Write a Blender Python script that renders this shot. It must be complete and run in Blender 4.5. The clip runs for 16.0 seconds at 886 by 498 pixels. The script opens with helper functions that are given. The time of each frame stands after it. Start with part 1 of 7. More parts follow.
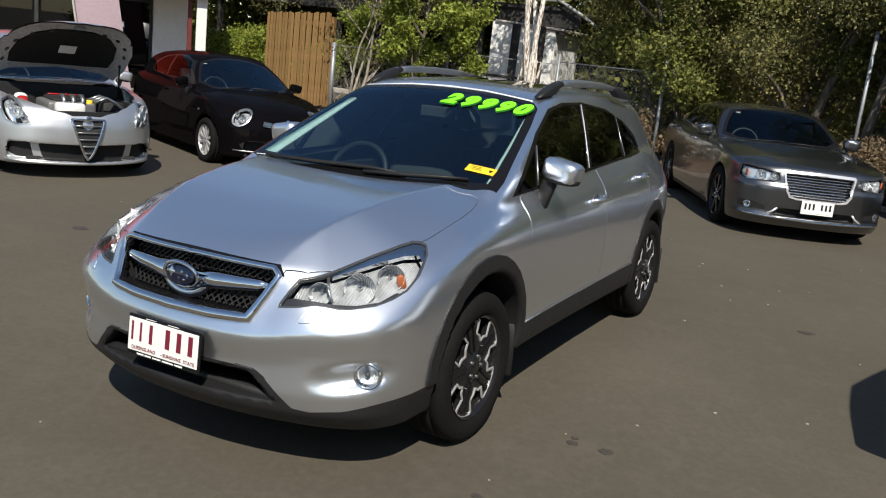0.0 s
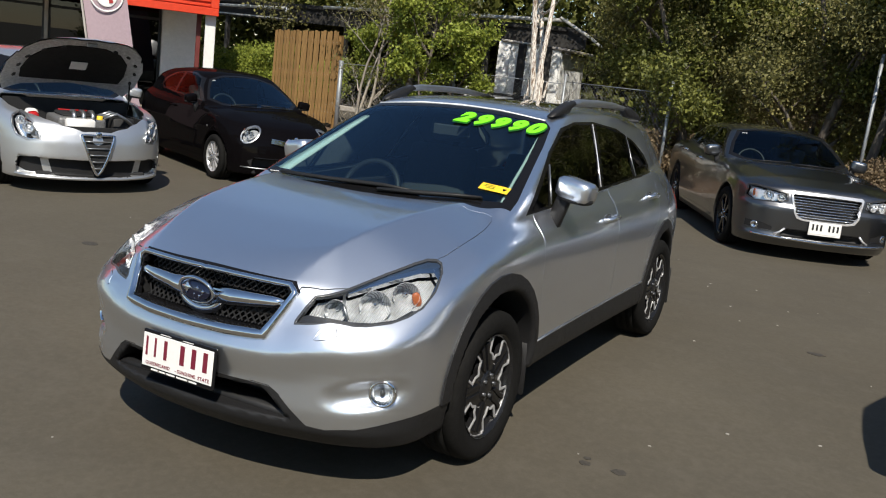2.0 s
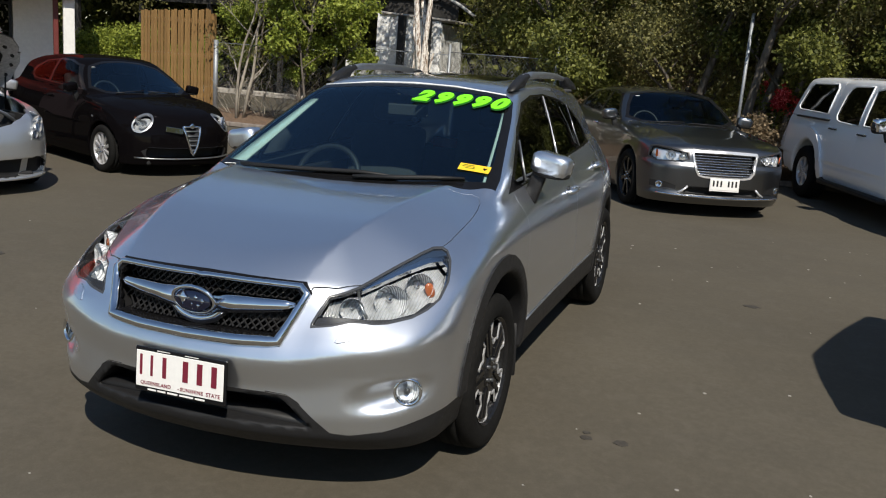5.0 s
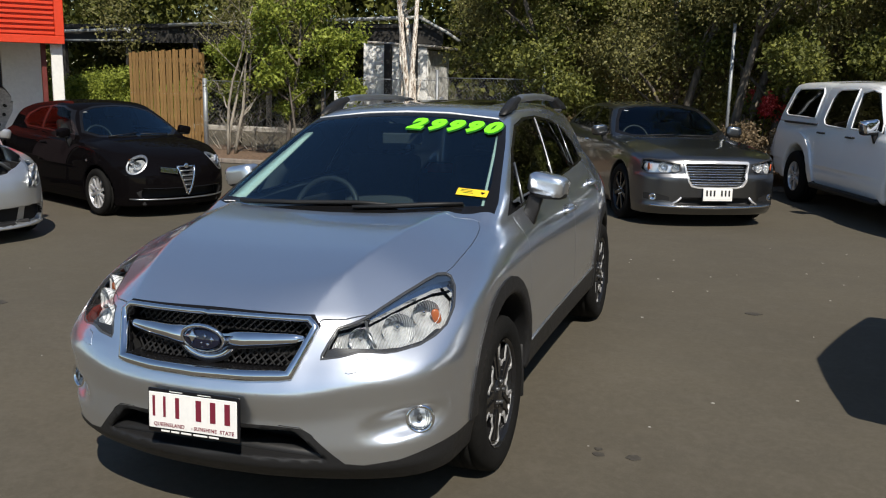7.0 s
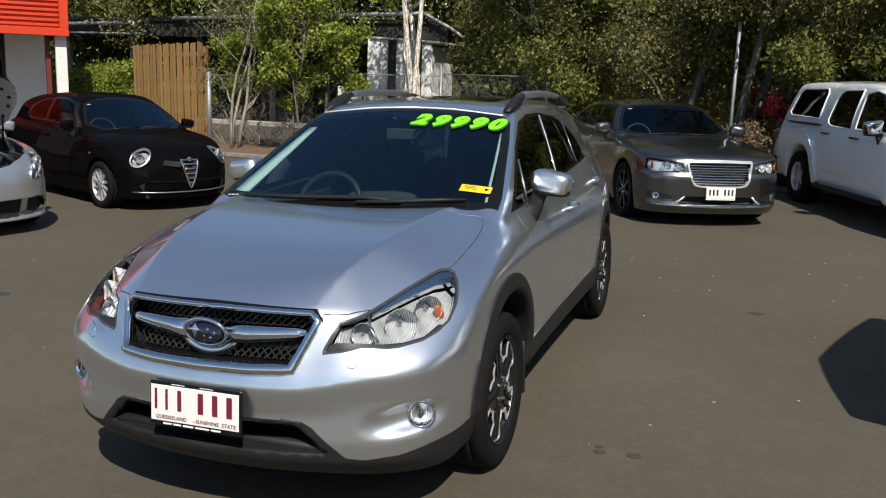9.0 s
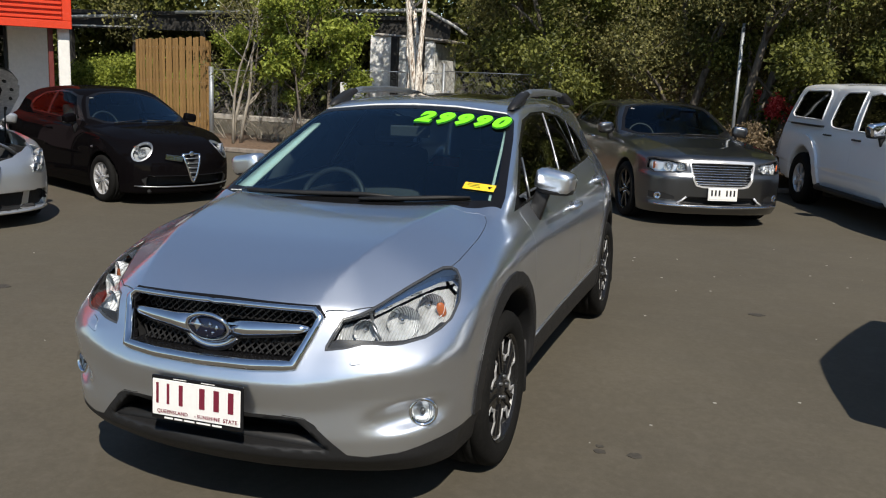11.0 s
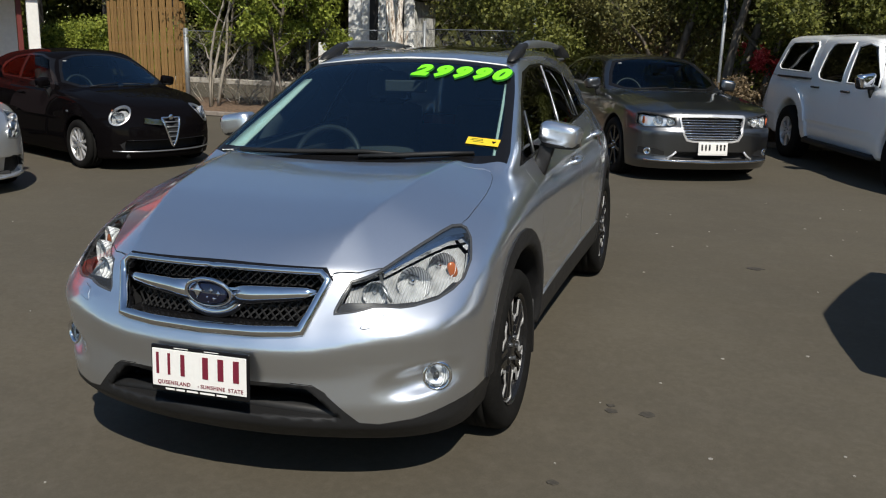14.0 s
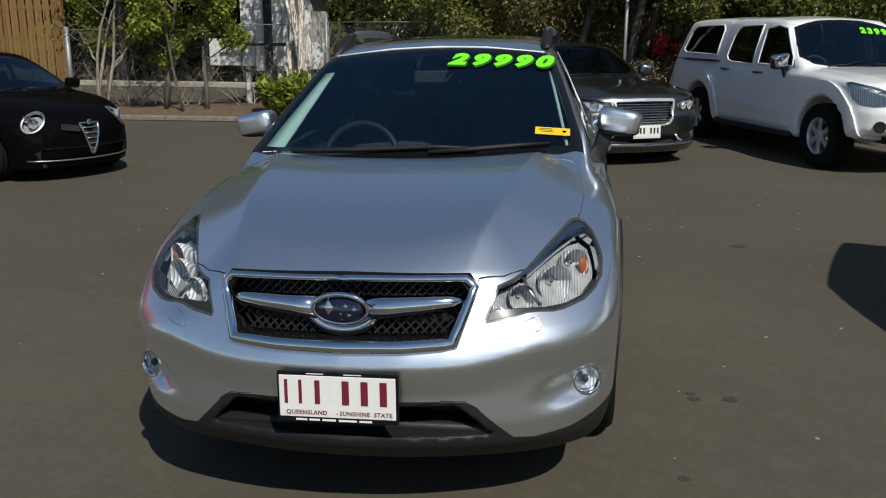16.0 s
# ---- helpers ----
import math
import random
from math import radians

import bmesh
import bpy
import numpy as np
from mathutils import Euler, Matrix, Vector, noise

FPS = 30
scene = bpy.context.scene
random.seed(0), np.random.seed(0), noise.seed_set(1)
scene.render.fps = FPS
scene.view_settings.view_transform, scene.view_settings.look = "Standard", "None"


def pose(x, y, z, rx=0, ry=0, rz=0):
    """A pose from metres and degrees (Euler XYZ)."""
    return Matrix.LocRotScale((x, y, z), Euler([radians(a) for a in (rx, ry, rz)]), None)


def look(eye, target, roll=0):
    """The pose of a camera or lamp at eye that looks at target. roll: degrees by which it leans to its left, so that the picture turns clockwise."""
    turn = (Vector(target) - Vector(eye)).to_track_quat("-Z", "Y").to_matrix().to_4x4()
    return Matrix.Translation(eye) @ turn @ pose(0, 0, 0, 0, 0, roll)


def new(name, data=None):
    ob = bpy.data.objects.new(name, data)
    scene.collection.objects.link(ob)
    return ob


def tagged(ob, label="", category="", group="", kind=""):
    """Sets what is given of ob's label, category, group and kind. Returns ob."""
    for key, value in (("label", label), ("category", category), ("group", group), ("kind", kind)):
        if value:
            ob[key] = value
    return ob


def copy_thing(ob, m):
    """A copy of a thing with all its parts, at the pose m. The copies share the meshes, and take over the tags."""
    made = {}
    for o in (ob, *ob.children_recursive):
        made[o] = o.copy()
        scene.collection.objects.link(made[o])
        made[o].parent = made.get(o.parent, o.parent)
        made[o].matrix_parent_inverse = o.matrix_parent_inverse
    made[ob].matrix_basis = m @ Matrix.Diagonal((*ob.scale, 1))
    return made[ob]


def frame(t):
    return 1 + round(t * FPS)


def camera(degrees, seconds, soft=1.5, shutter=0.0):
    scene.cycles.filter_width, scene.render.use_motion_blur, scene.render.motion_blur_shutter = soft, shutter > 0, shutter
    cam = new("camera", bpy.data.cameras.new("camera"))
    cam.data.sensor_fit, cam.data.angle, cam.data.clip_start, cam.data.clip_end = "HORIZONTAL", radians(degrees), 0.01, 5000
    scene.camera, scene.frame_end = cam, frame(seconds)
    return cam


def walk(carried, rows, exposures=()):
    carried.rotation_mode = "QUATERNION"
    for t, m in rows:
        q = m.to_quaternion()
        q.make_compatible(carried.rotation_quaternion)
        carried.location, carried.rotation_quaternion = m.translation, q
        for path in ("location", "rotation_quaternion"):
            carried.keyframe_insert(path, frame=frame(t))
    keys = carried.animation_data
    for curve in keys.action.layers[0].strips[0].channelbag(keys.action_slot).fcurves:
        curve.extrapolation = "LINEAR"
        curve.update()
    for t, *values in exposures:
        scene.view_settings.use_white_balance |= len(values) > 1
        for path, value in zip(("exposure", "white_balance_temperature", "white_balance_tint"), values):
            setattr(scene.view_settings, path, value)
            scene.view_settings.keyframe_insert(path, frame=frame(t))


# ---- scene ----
# camera and its walk
cam = camera(54.1, 16.0, soft=1.1)
PATH = [
    (0, (2.418, -2.49, 1.679), (1.504, -0.766, 1.24), 6.4),
    (0.5, (2.41, -2.487, 1.675), (1.497, -0.764, 1.228), 6.2),
    (1, (2.416, -2.502, 1.682), (1.501, -0.771, 1.274), 6.6),
    (1.5, (2.391, -2.505, 1.681), (1.481, -0.77, 1.278), 6.8),
    (2, (2.374, -2.516, 1.673), (1.447, -0.79, 1.274), 6.8),
    (2.5, (2.356, -2.507, 1.667), (1.412, -0.79, 1.268), 4.7),
    (3, (2.252, -2.421, 1.645), (1.327, -0.698, 1.226), 2.8),
    (3.5, (2.113, -2.338, 1.641), (1.213, -0.602, 1.221), 2.0),
    (4, (1.957, -2.452, 1.64), (1.163, -0.668, 1.208), 4.0),
    (4.5, (1.844, -2.583, 1.644), (1.172, -0.753, 1.2), 5.5),
    (7, (1.815, -2.659, 1.662), (1.169, -0.804, 1.285), 1.3),
    (7.5, (1.818, -2.665, 1.665), (1.175, -0.808, 1.294), 1.0),
    (8, (1.815, -2.666, 1.661), (1.158, -0.814, 1.291), 1.3),
    (8.5, (1.81, -2.663, 1.662), (1.146, -0.816, 1.274), 1.7),
    (9, (1.81, -2.662, 1.66), (1.161, -0.81, 1.275), 1.9),
    (11.5, (1.795, -2.661, 1.659), (1.145, -0.81, 1.266), 2.6),
    (12, (1.797, -2.659, 1.658), (1.142, -0.811, 1.261), 2.2),
    (12.5, (1.795, -2.663, 1.656), (1.14, -0.814, 1.262), 2.1),
    (13, (1.787, -2.661, 1.656), (1.122, -0.815, 1.268), 2.1),
    (13.5, (1.758, -2.649, 1.643), (1.125, -0.794, 1.244), 2.6),
    (14, (1.645, -2.567, 1.609), (1.051, -0.718, 1.135), 1.7),
    (14.5, (1.484, -2.504, 1.595), (0.95, -0.64, 1.106), 1.4),
    (15, (1.209, -2.568, 1.587), (0.81, -0.667, 1.112), 3.9),
    (15.5, (0.966, -2.676, 1.606), (0.646, -0.76, 1.131), 1.5),
    (16, (0.716, -2.582, 1.568), (0.415, -0.665, 1.084), 0.3),
]
walk(cam, [(t, look(eye, target, roll)) for t, eye, target, roll in PATH], exposures=[(0.0, 0.46, 6800, 9), (2.0, 0.42, 6800, 9), (3.5, 0.23, 6680, 7), (4.5, 0.25, 6800, 9), (9.0, 0.37, 6800, 9), (13.0, 0.35, 6800, 9), (14.5, 0.1, 6680, 7), (16.0, -0.1, 6600, 6)])

# world, sun and sky
SUN_FROM = Vector((0.5, -0.8, 1.0)).normalized()
world = bpy.data.worlds.new("world")
scene.world = world
world.use_nodes = True
wn = world.node_tree
sky = wn.nodes.new("ShaderNodeTexSky")
sky.sky_type = 'NISHITA'
sky.sun_disc = False
sky.sun_elevation = math.asin(SUN_FROM.z)
sky.sun_rotation = math.atan2(SUN_FROM.x, SUN_FROM.y)
sky.air_density, sky.dust_density, sky.ozone_density = 1.0, 0.15, 2.6
wn.nodes["Background"].inputs["Strength"].default_value = 0.086
wn.links.new(sky.outputs[0], wn.nodes["Background"].inputs["Color"])
sun = new("sun", bpy.data.lights.new("sun", 'SUN'))
sun.data.energy, sun.data.angle, sun.data.color = 4.2, radians(0.53), (1.0, 0.95, 0.87)
sun.matrix_world = look(SUN_FROM * 30, (0, 0, 0))

# materials
def nodes_of(name):
    m = bpy.data.materials.new(name)
    m.use_nodes = True
    return m, m.node_tree.nodes, m.node_tree.links, m.node_tree.nodes["Principled BSDF"]


def ramp_of(nd, lk, fac, stops):
    r = nd.new("ShaderNodeValToRGB")
    while len(r.color_ramp.elements) < len(stops):
        r.color_ramp.elements.new(0.5)
    for e, (p, c) in zip(r.color_ramp.elements, stops):
        e.position, e.color = p, (*c, 1)
    lk.new(fac, r.inputs[0])
    return r.outputs[0]


def noise_of(nd, lk, scale, detail=4, rough=0.6, coord=None, stretch=None):
    n = nd.new("ShaderNodeTexNoise")
    n.inputs["Scale"].default_value, n.inputs["Detail"].default_value, n.inputs["Roughness"].default_value = scale, detail, rough
    if coord is None:
        coord = nd.new("ShaderNodeTexCoord").outputs["Object"]
    if stretch:
        mp = nd.new("ShaderNodeMapping")
        mp.inputs["Scale"].default_value = stretch
        lk.new(coord, mp.inputs[0])
        coord = mp.outputs[0]
    lk.new(coord, n.inputs["Vector"])
    return n.outputs["Fac"]


def bump_of(nd, lk, height, strength, dist, bsdf):
    b = nd.new("ShaderNodeBump")
    b.inputs["Strength"].default_value, b.inputs["Distance"].default_value = strength, dist
    lk.new(height, b.inputs["Height"])
    lk.new(b.outputs[0], bsdf.inputs["Normal"])


def mixed(nd, lk, fac, a, b):
    m = nd.new("ShaderNodeMix")
    m.data_type = 'RGBA'
    for sock, v in ((m.inputs[0], fac), (m.inputs[6], a), (m.inputs[7], b)):
        if isinstance(v, (int, float)):
            sock.default_value = v
        elif isinstance(v, tuple):
            sock.default_value = (*v, 1)
        else:
            lk.new(v, sock)
    return m.outputs[2]


def plain(name, color, rough=0.5, metal=0.0, vary=0.12, scale=30, bump=0.0, coat=0.0, spec=0.5):
    """A surface with a little grain and uneven gloss."""
    m, nd, lk, b = nodes_of(name)
    n = noise_of(nd, lk, scale, 3)
    dark, light = tuple(c * (1 - vary) for c in color), tuple(min(1, c * (1 + vary)) for c in color)
    lk.new(ramp_of(nd, lk, n, [(0.3, dark), (0.7, light)]), b.inputs["Base Color"])
    big = noise_of(nd, lk, scale * 0.12, 2)
    rr = nd.new("ShaderNodeMapRange")
    rr.inputs[3].default_value, rr.inputs[4].default_value = rough * 0.8, min(1, rough * 1.2)
    lk.new(big, rr.inputs[0])
    lk.new(rr.outputs[0], b.inputs["Roughness"])
    b.inputs["Metallic"].default_value = metal
    b.inputs["Coat Weight"].default_value = coat
    b.inputs["Specular IOR Level"].default_value = spec
    b.inputs["Coat Roughness"].default_value = 0.03
    if bump:
        bump_of(nd, lk, n, bump, 0.002, b)
    return m


def paint(name, color, metal=0.6, rough=0.34, coat=1.0, dust_haze=0.04, spread=0.0):
    """Car paint: metallic flake under a clear coat, with a thin film of dust."""
    m, nd, lk, b = nodes_of(name)
    flake = noise_of(nd, lk, 900, 1)
    film = noise_of(nd, lk, 2.2, 5, 0.65)
    base = ramp_of(nd, lk, flake, [(0.3, tuple(c * 0.93 for c in color)), (0.7, tuple(min(1, c * 1.07) for c in color))])
    fm = nd.new("ShaderNodeMath")
    fm.operation = 'MULTIPLY'
    fm.inputs[1].default_value = dust_haze
    lk.new(film, fm.inputs[0])
    lk.new(mixed(nd, lk, fm.outputs[0], base, (0.42, 0.38, 0.33)), b.inputs["Base Color"])
    b.inputs["Metallic"].default_value, b.inputs["Roughness"].default_value = metal, rough
    b.inputs["Coat Weight"].default_value = coat
    rr = nd.new("ShaderNodeMapRange")
    rr.inputs[3].default_value, rr.inputs[4].default_value = 0.015, 0.06
    lk.new(film, rr.inputs[0])
    lk.new(rr.outputs[0], b.inputs["Coat Roughness"])
    if spread:
        # part of the flakes lies flat and shines sharply, part lies askew and glows widely
        wide, mx = nd.new("ShaderNodeBsdfPrincipled"), nd.new("ShaderNodeMixShader")
        for key in ("Base Color", "Coat Roughness"):
            lk.new(b.inputs[key].links[0].from_socket, wide.inputs[key])
        wide.inputs["Metallic"].default_value, wide.inputs["Coat Weight"].default_value = metal, coat
        b.inputs["Roughness"].default_value, wide.inputs["Roughness"].default_value = rough - spread, rough + spread
        mx.inputs[0].default_value = 0.45
        lk.new(b.outputs[0], mx.inputs[1])
        lk.new(wide.outputs[0], mx.inputs[2])
        lk.new(mx.outputs[0], nd["Material Output"].inputs[0])
    return m


def pane(name, tint, gloss_rough=0.01, ior=1.5, film=0.0, sheen=(0.95, 0.97, 1.0)):
    """Thin glass: tinted see-through with a Fresnel gloss."""
    m, nd, lk, b = nodes_of(name)
    nd.remove(b)
    out = nd["Material Output"]
    mix, tr, gl, fr = nd.new("ShaderNodeMixShader"), nd.new("ShaderNodeBsdfTransparent"), nd.new("ShaderNodeBsdfGlossy"), nd.new("ShaderNodeFresnel")
    tr.inputs[0].default_value = (*tint, 1)
    gl.inputs["Roughness"].default_value = gloss_rough
    gl.inputs[0].default_value = (*sheen, 1)
    fr.inputs[0].default_value = ior
    lk.new(fr.outputs[0], mix.inputs[0])
    lk.new(tr.outputs[0], mix.inputs[1])
    lk.new(gl.outputs[0], mix.inputs[2])
    if not film:
        lk.new(mix.outputs[0], out.inputs[0])
        return m
    # bluish haze of reflected sky, mixed in as a thin diffuse colour
    dust_haze, df = nd.new("ShaderNodeMixShader"), nd.new("ShaderNodeBsdfDiffuse")
    df.inputs[0].default_value = (0.30, 0.42, 0.52, 1)
    rr = nd.new("ShaderNodeMapRange")
    rr.inputs[3].default_value, rr.inputs[4].default_value = film * 0.6, film * 1.4
    lk.new(noise_of(nd, lk, 3.0, 5, 0.6), rr.inputs[0])
    lk.new(rr.outputs[0], dust_haze.inputs[0])
    lk.new(mix.outputs[0], dust_haze.inputs[1])
    lk.new(df.outputs[0], dust_haze.inputs[2])
    lk.new(dust_haze.outputs[0], out.inputs[0])
    return m


SILVER = paint("silver_paint", (0.83, 0.87, 0.935), 1.0, 0.33, dust_haze=0.02, spread=0.11)
SILVER_B = paint("bright_silver_paint", (0.66, 0.67, 0.68), 0.85, 0.38)
GUNMETAL = paint("gunmetal_paint", (0.125, 0.13, 0.14), 1.0, 0.36)
BLACKPAINT = paint("black_paint", (0.003, 0.0025, 0.003), 0.0, 0.5, coat=0.16, dust_haze=0.003)
BLACKPAINT.node_tree.nodes["Principled BSDF"].inputs["Specular IOR Level"].default_value = 0.0
WHITEPAINT = paint("white_paint", (0.87, 0.88, 0.89), 0.0, 0.35, dust_haze=0.05)
CLADDING = plain("black_plastic", (0.016, 0.016, 0.017), 0.5, 0, 0.2, 260, 0.25, spec=0.28)
GLOSSBLACK = plain("gloss_black", (0.008, 0.008, 0.009), 0.16, 0, 0.1, 40, spec=0.22)
RUBBER = plain("tyre_rubber", (0.008, 0.0078, 0.0075), 0.85, 0, 0.3, 60, 0.3, spec=0.15)
CHROME = plain("chrome", (0.78, 0.79, 0.81), 0.07, 1.0, 0.03, 20)
SATIN = plain("satin_silver", (0.42, 0.43, 0.44), 0.36, 0.9, 0.06, 50)
RIMGREY = plain("alloy_silver", (0.60, 0.60, 0.61), 0.3, 0.55, 0.08, 50)
POLISHED = plain("polished_trim", (0.80, 0.80, 0.81), 0.2, 0.6, 0.04, 30)
MACHINED = plain("machined_alloy", (0.55, 0.55, 0.56), 0.38, 0.45, 0.05, 50)
RIMBLACK = plain("wheel_black", (0.014, 0.014, 0.015), 0.25, 0.2, 0.2, 50)
DISC = plain("brake_steel", (0.09, 0.085, 0.08), 0.4, 0.9, 0.15, 80)
CABIN = plain("cabin_black", (0.012, 0.012, 0.013), 0.7, 0, 0.2, 90, 0.2)
CABINGREY = plain("cabin_grey", (0.05, 0.05, 0.052), 0.8, 0, 0.2, 90, 0.2)
GLASSCLEAR = pane("door_glass", (0.30, 0.40, 0.40), ior=1.14)
BAREMETAL = plain("primed_steel", (0.58, 0.58, 0.58), 0.45, 0.3, 0.25, 30, 0.2)
WHEELGREY = plain("steering_leather", (0.022, 0.023, 0.026), 0.5, 0, 0.1, 60)
TRIMPALE = plain("pale_pillar_trim", (0.72, 0.76, 0.70), 0.7, 0, 0.05, 60)
# sheen and film put the blue of the reflected sky into the glass colour
GLASS = pane("screen_glass", (0.34, 0.52, 0.54), film=0.004, ior=1.68, sheen=(0.45, 0.75, 1.0))
GLASSGREEN = pane("dark_screen_glass", (0.30, 0.42, 0.42), ior=1.40, sheen=(0.6, 0.8, 1.0))
GLASSDARK = pane("tinted_glass", (0.09, 0.10, 0.10), ior=1.42)
LENS = pane("lamp_lens", (0.93, 0.95, 0.96), ior=1.28)
def facets(name, color, scale, strength):
    """Fluted mirror metal as behind a lamp lens."""
    m, nd, lk, b = nodes_of(name)
    co = nd.new("ShaderNodeTexCoord").outputs["Object"]
    v = nd.new("ShaderNodeTexWave")
    v.inputs["Scale"].default_value = scale
    v.inputs["Distortion"].default_value = 1.5
    lk.new(co, v.inputs["Vector"])
    n = noise_of(nd, lk, scale * 0.5, 2, 0.5, co)
    lk.new(ramp_of(nd, lk, n, [(0.35, tuple(c * 0.6 for c in color)), (0.65, color)]), b.inputs["Base Color"])
    b.inputs["Metallic"].default_value, b.inputs["Roughness"].default_value = 0.2, 0.15
    bump_of(nd, lk, v.outputs["Fac"], strength, 0.01, b)
    return m


SUNROOF = plain("sunroof_glass", (0.006, 0.007, 0.008), 0.03, 0, 0.1, 10, coat=1)
FACET = facets("lamp_facets", (0.80, 0.81, 0.83), 30, 0.8)
def fluted(name):
    """Lamp reflector with upright flutes; their gleams and dark reflections are painted as colour bands."""
    m, nd, lk, b = nodes_of(name)
    co = nd.new("ShaderNodeTexCoord").outputs["Object"]
    v = nd.new("ShaderNodeTexWave")
    v.inputs["Scale"].default_value = 30
    v.inputs["Distortion"].default_value = 1.2
    lk.new(co, v.inputs["Vector"])
    lk.new(ramp_of(nd, lk, v.outputs["Fac"], [(0.15, (0.42, 0.43, 0.45)), (0.45, (0.97, 0.98, 0.99))]), b.inputs["Base Color"])
    b.inputs["Metallic"].default_value, b.inputs["Roughness"].default_value = 0.1, 0.15
    bump_of(nd, lk, v.outputs["Fac"], 0.5, 0.006, b)
    return m


FLUTED = fluted("fluted_reflector")
REFLECTOR = plain("lamp_reflector", (0.95, 0.95, 0.96), 0.15, 0.75, 0.05, 12)
LAMPDARK = plain("lamp_bezel", (0.04, 0.04, 0.043), 0.3, 0.3, 0.1, 30)
LAMPGREY = plain("lamp_edge", (0.08, 0.083, 0.088), 0.25, 0.4, 0.1, 30)
# dark bezel whose navy tint holds the sky reflected in the lens
LAMPNAVY = plain("lamp_brow", (0.03, 0.048, 0.085), 0.25, 0.0, 0.1, 30)
AMBERCLEAR = plain("clear_amber_lens", (0.85, 0.16, 0.03), 0.15, 0, 0.05, 40, coat=1)
AMBER = plain("amber_lens", (0.42, 0.12, 0.045), 0.15, 0, 0.05, 40, coat=1)
REDLENS = plain("red_lens", (0.42, 0.015, 0.012), 0.12, 0, 0.08, 40, coat=1)
PLATEWHITE = plain("plate_white", (0.78, 0.77, 0.75), 0.45, 0, 0.03, 60)
PLATERED = plain("plate_maroon", (0.16, 0.012, 0.03), 0.45, 0, 0.05, 60)
PRICEGREEN = plain("price_green", (0.20, 0.86, 0.02), 0.5, 0, 0.03, 40)
PRICEDARK = plain("price_dark_green", (0.01, 0.11, 0.01), 0.5, 0, 0.05, 40)
STICKER = plain("yellow_sticker", (0.86, 0.55, 0.03), 0.5, 0, 0.04, 40)
BADGEBLUE = plain("badge_blue", (0.004, 0.006, 0.022), 0.1, 0.1, 0.1, 40, coat=1)
ENGINEGREY = plain("engine_grey", (0.16, 0.16, 0.16), 0.5, 0.3, 0.3, 50)
LINER = plain("bonnet_liner", (0.008, 0.008, 0.008), 0.95, 0, 0.3, 120, 0.4)

# mesh helpers
def part(name, bm, mat, parent, label="", smooth=True):
    """Links a bmesh as one mesh object under a thing or a part."""
    me = bpy.data.meshes.new(name)
    bm.to_mesh(me)
    bm.free()
    me.polygons.foreach_set("use_smooth", [smooth] * len(me.polygons))
    me.materials.append(mat)
    ob = new(name, me)
    ob.parent = parent
    return tagged(ob, label)


def thing(name, bm, mat, label, category, m=None, group="", kind="", smooth=False):
    ob = part(name, bm, mat, None, "", smooth)
    if m is not None:
        ob.matrix_basis = m
    return tagged(ob, label, category, group, kind)


def empty(name, m, label, category, group="", kind=""):
    ob = new(name)
    ob.empty_display_size = 0.2
    ob.matrix_basis = m
    return tagged(ob, label, category, group, kind)


def add_box(bm, x0, x1, y0, y1, z0, z1, bevel=0.0, m=None, seg=1):
    r = bmesh.ops.create_cube(bm, size=1)
    vs = r["verts"]
    for v in vs:
        v.co = Vector(((x0 + x1) / 2 + v.co.x * (x1 - x0), (y0 + y1) / 2 + v.co.y * (y1 - y0), (z0 + z1) / 2 + v.co.z * (z1 - z0)))
    if m is not None:
        for v in vs:
            v.co = m @ v.co
    if bevel:
        es = {e for v in vs for e in v.link_edges}
        bmesh.ops.bevel(bm, geom=list(es), offset=bevel, segments=seg, profile=0.6, affect='EDGES')
    return vs


def box(*a, **k):
    bm = bmesh.new()
    add_box(bm, *a, **k)
    return bm


def add_tube(bm, pts, radius, sides=8, closed=False, flat=1.0):
    """A tube along points; radius a number or one per point."""
    pts = [Vector(p) for p in pts]
    n = len(pts)
    rads = radius if isinstance(radius, (list, tuple)) else [radius] * n
    rings, up = [], None
    for i, p in enumerate(pts):
        a, b = pts[i - 1] if (i or closed) else p, pts[(i + 1) % n] if (i < n - 1 or closed) else p
        d = (b - a).normalized()
        if up is None:
            up = d.orthogonal().normalized()
        up = (up - d * up.dot(d)).normalized()
        side = d.cross(up)
        rings.append([bm.verts.new(p + (up * math.cos(t) * flat + side * math.sin(t)) * rads[i]) for t in (2 * math.pi * k / sides for k in range(sides))])
    for i in range(n if closed else n - 1):
        r0, r1 = rings[i], rings[(i + 1) % n]
        for k in range(sides):
            bm.faces.new((r0[k], r0[(k + 1) % sides], r1[(k + 1) % sides], r1[k]))
    if not closed:
        bm.faces.new(rings[0][::-1])
        bm.faces.new(rings[-1])


def tube(pts, radius, sides=8, closed=False, flat=1.0):
    bm = bmesh.new()
    add_tube(bm, pts, radius, sides, closed, flat)
    bmesh.ops.recalc_face_normals(bm, faces=bm.faces)
    return bm


def lathe(profile, sides=32, axis='x', closed=False):
    """Turns (radius, offset) pairs round the x axis (or z)."""
    bm = bmesh.new()
    rings = []
    for r, o in profile:
        ring = []
        for k in range(sides):
            t = 2 * math.pi * k / sides
            c, s = r * math.cos(t), r * math.sin(t)
            ring.append(bm.verts.new((o, c, s) if axis == 'x' else (c, s, o)))
        rings.append(ring)
    for i in range(len(rings) - 1 + closed):
        a, b = rings[i], rings[(i + 1) % len(rings)]
        for k in range(sides):
            bm.faces.new((a[k], a[(k + 1) % sides], b[(k + 1) % sides], b[k]))
    bmesh.ops.recalc_face_normals(bm, faces=bm.faces)
    return bm


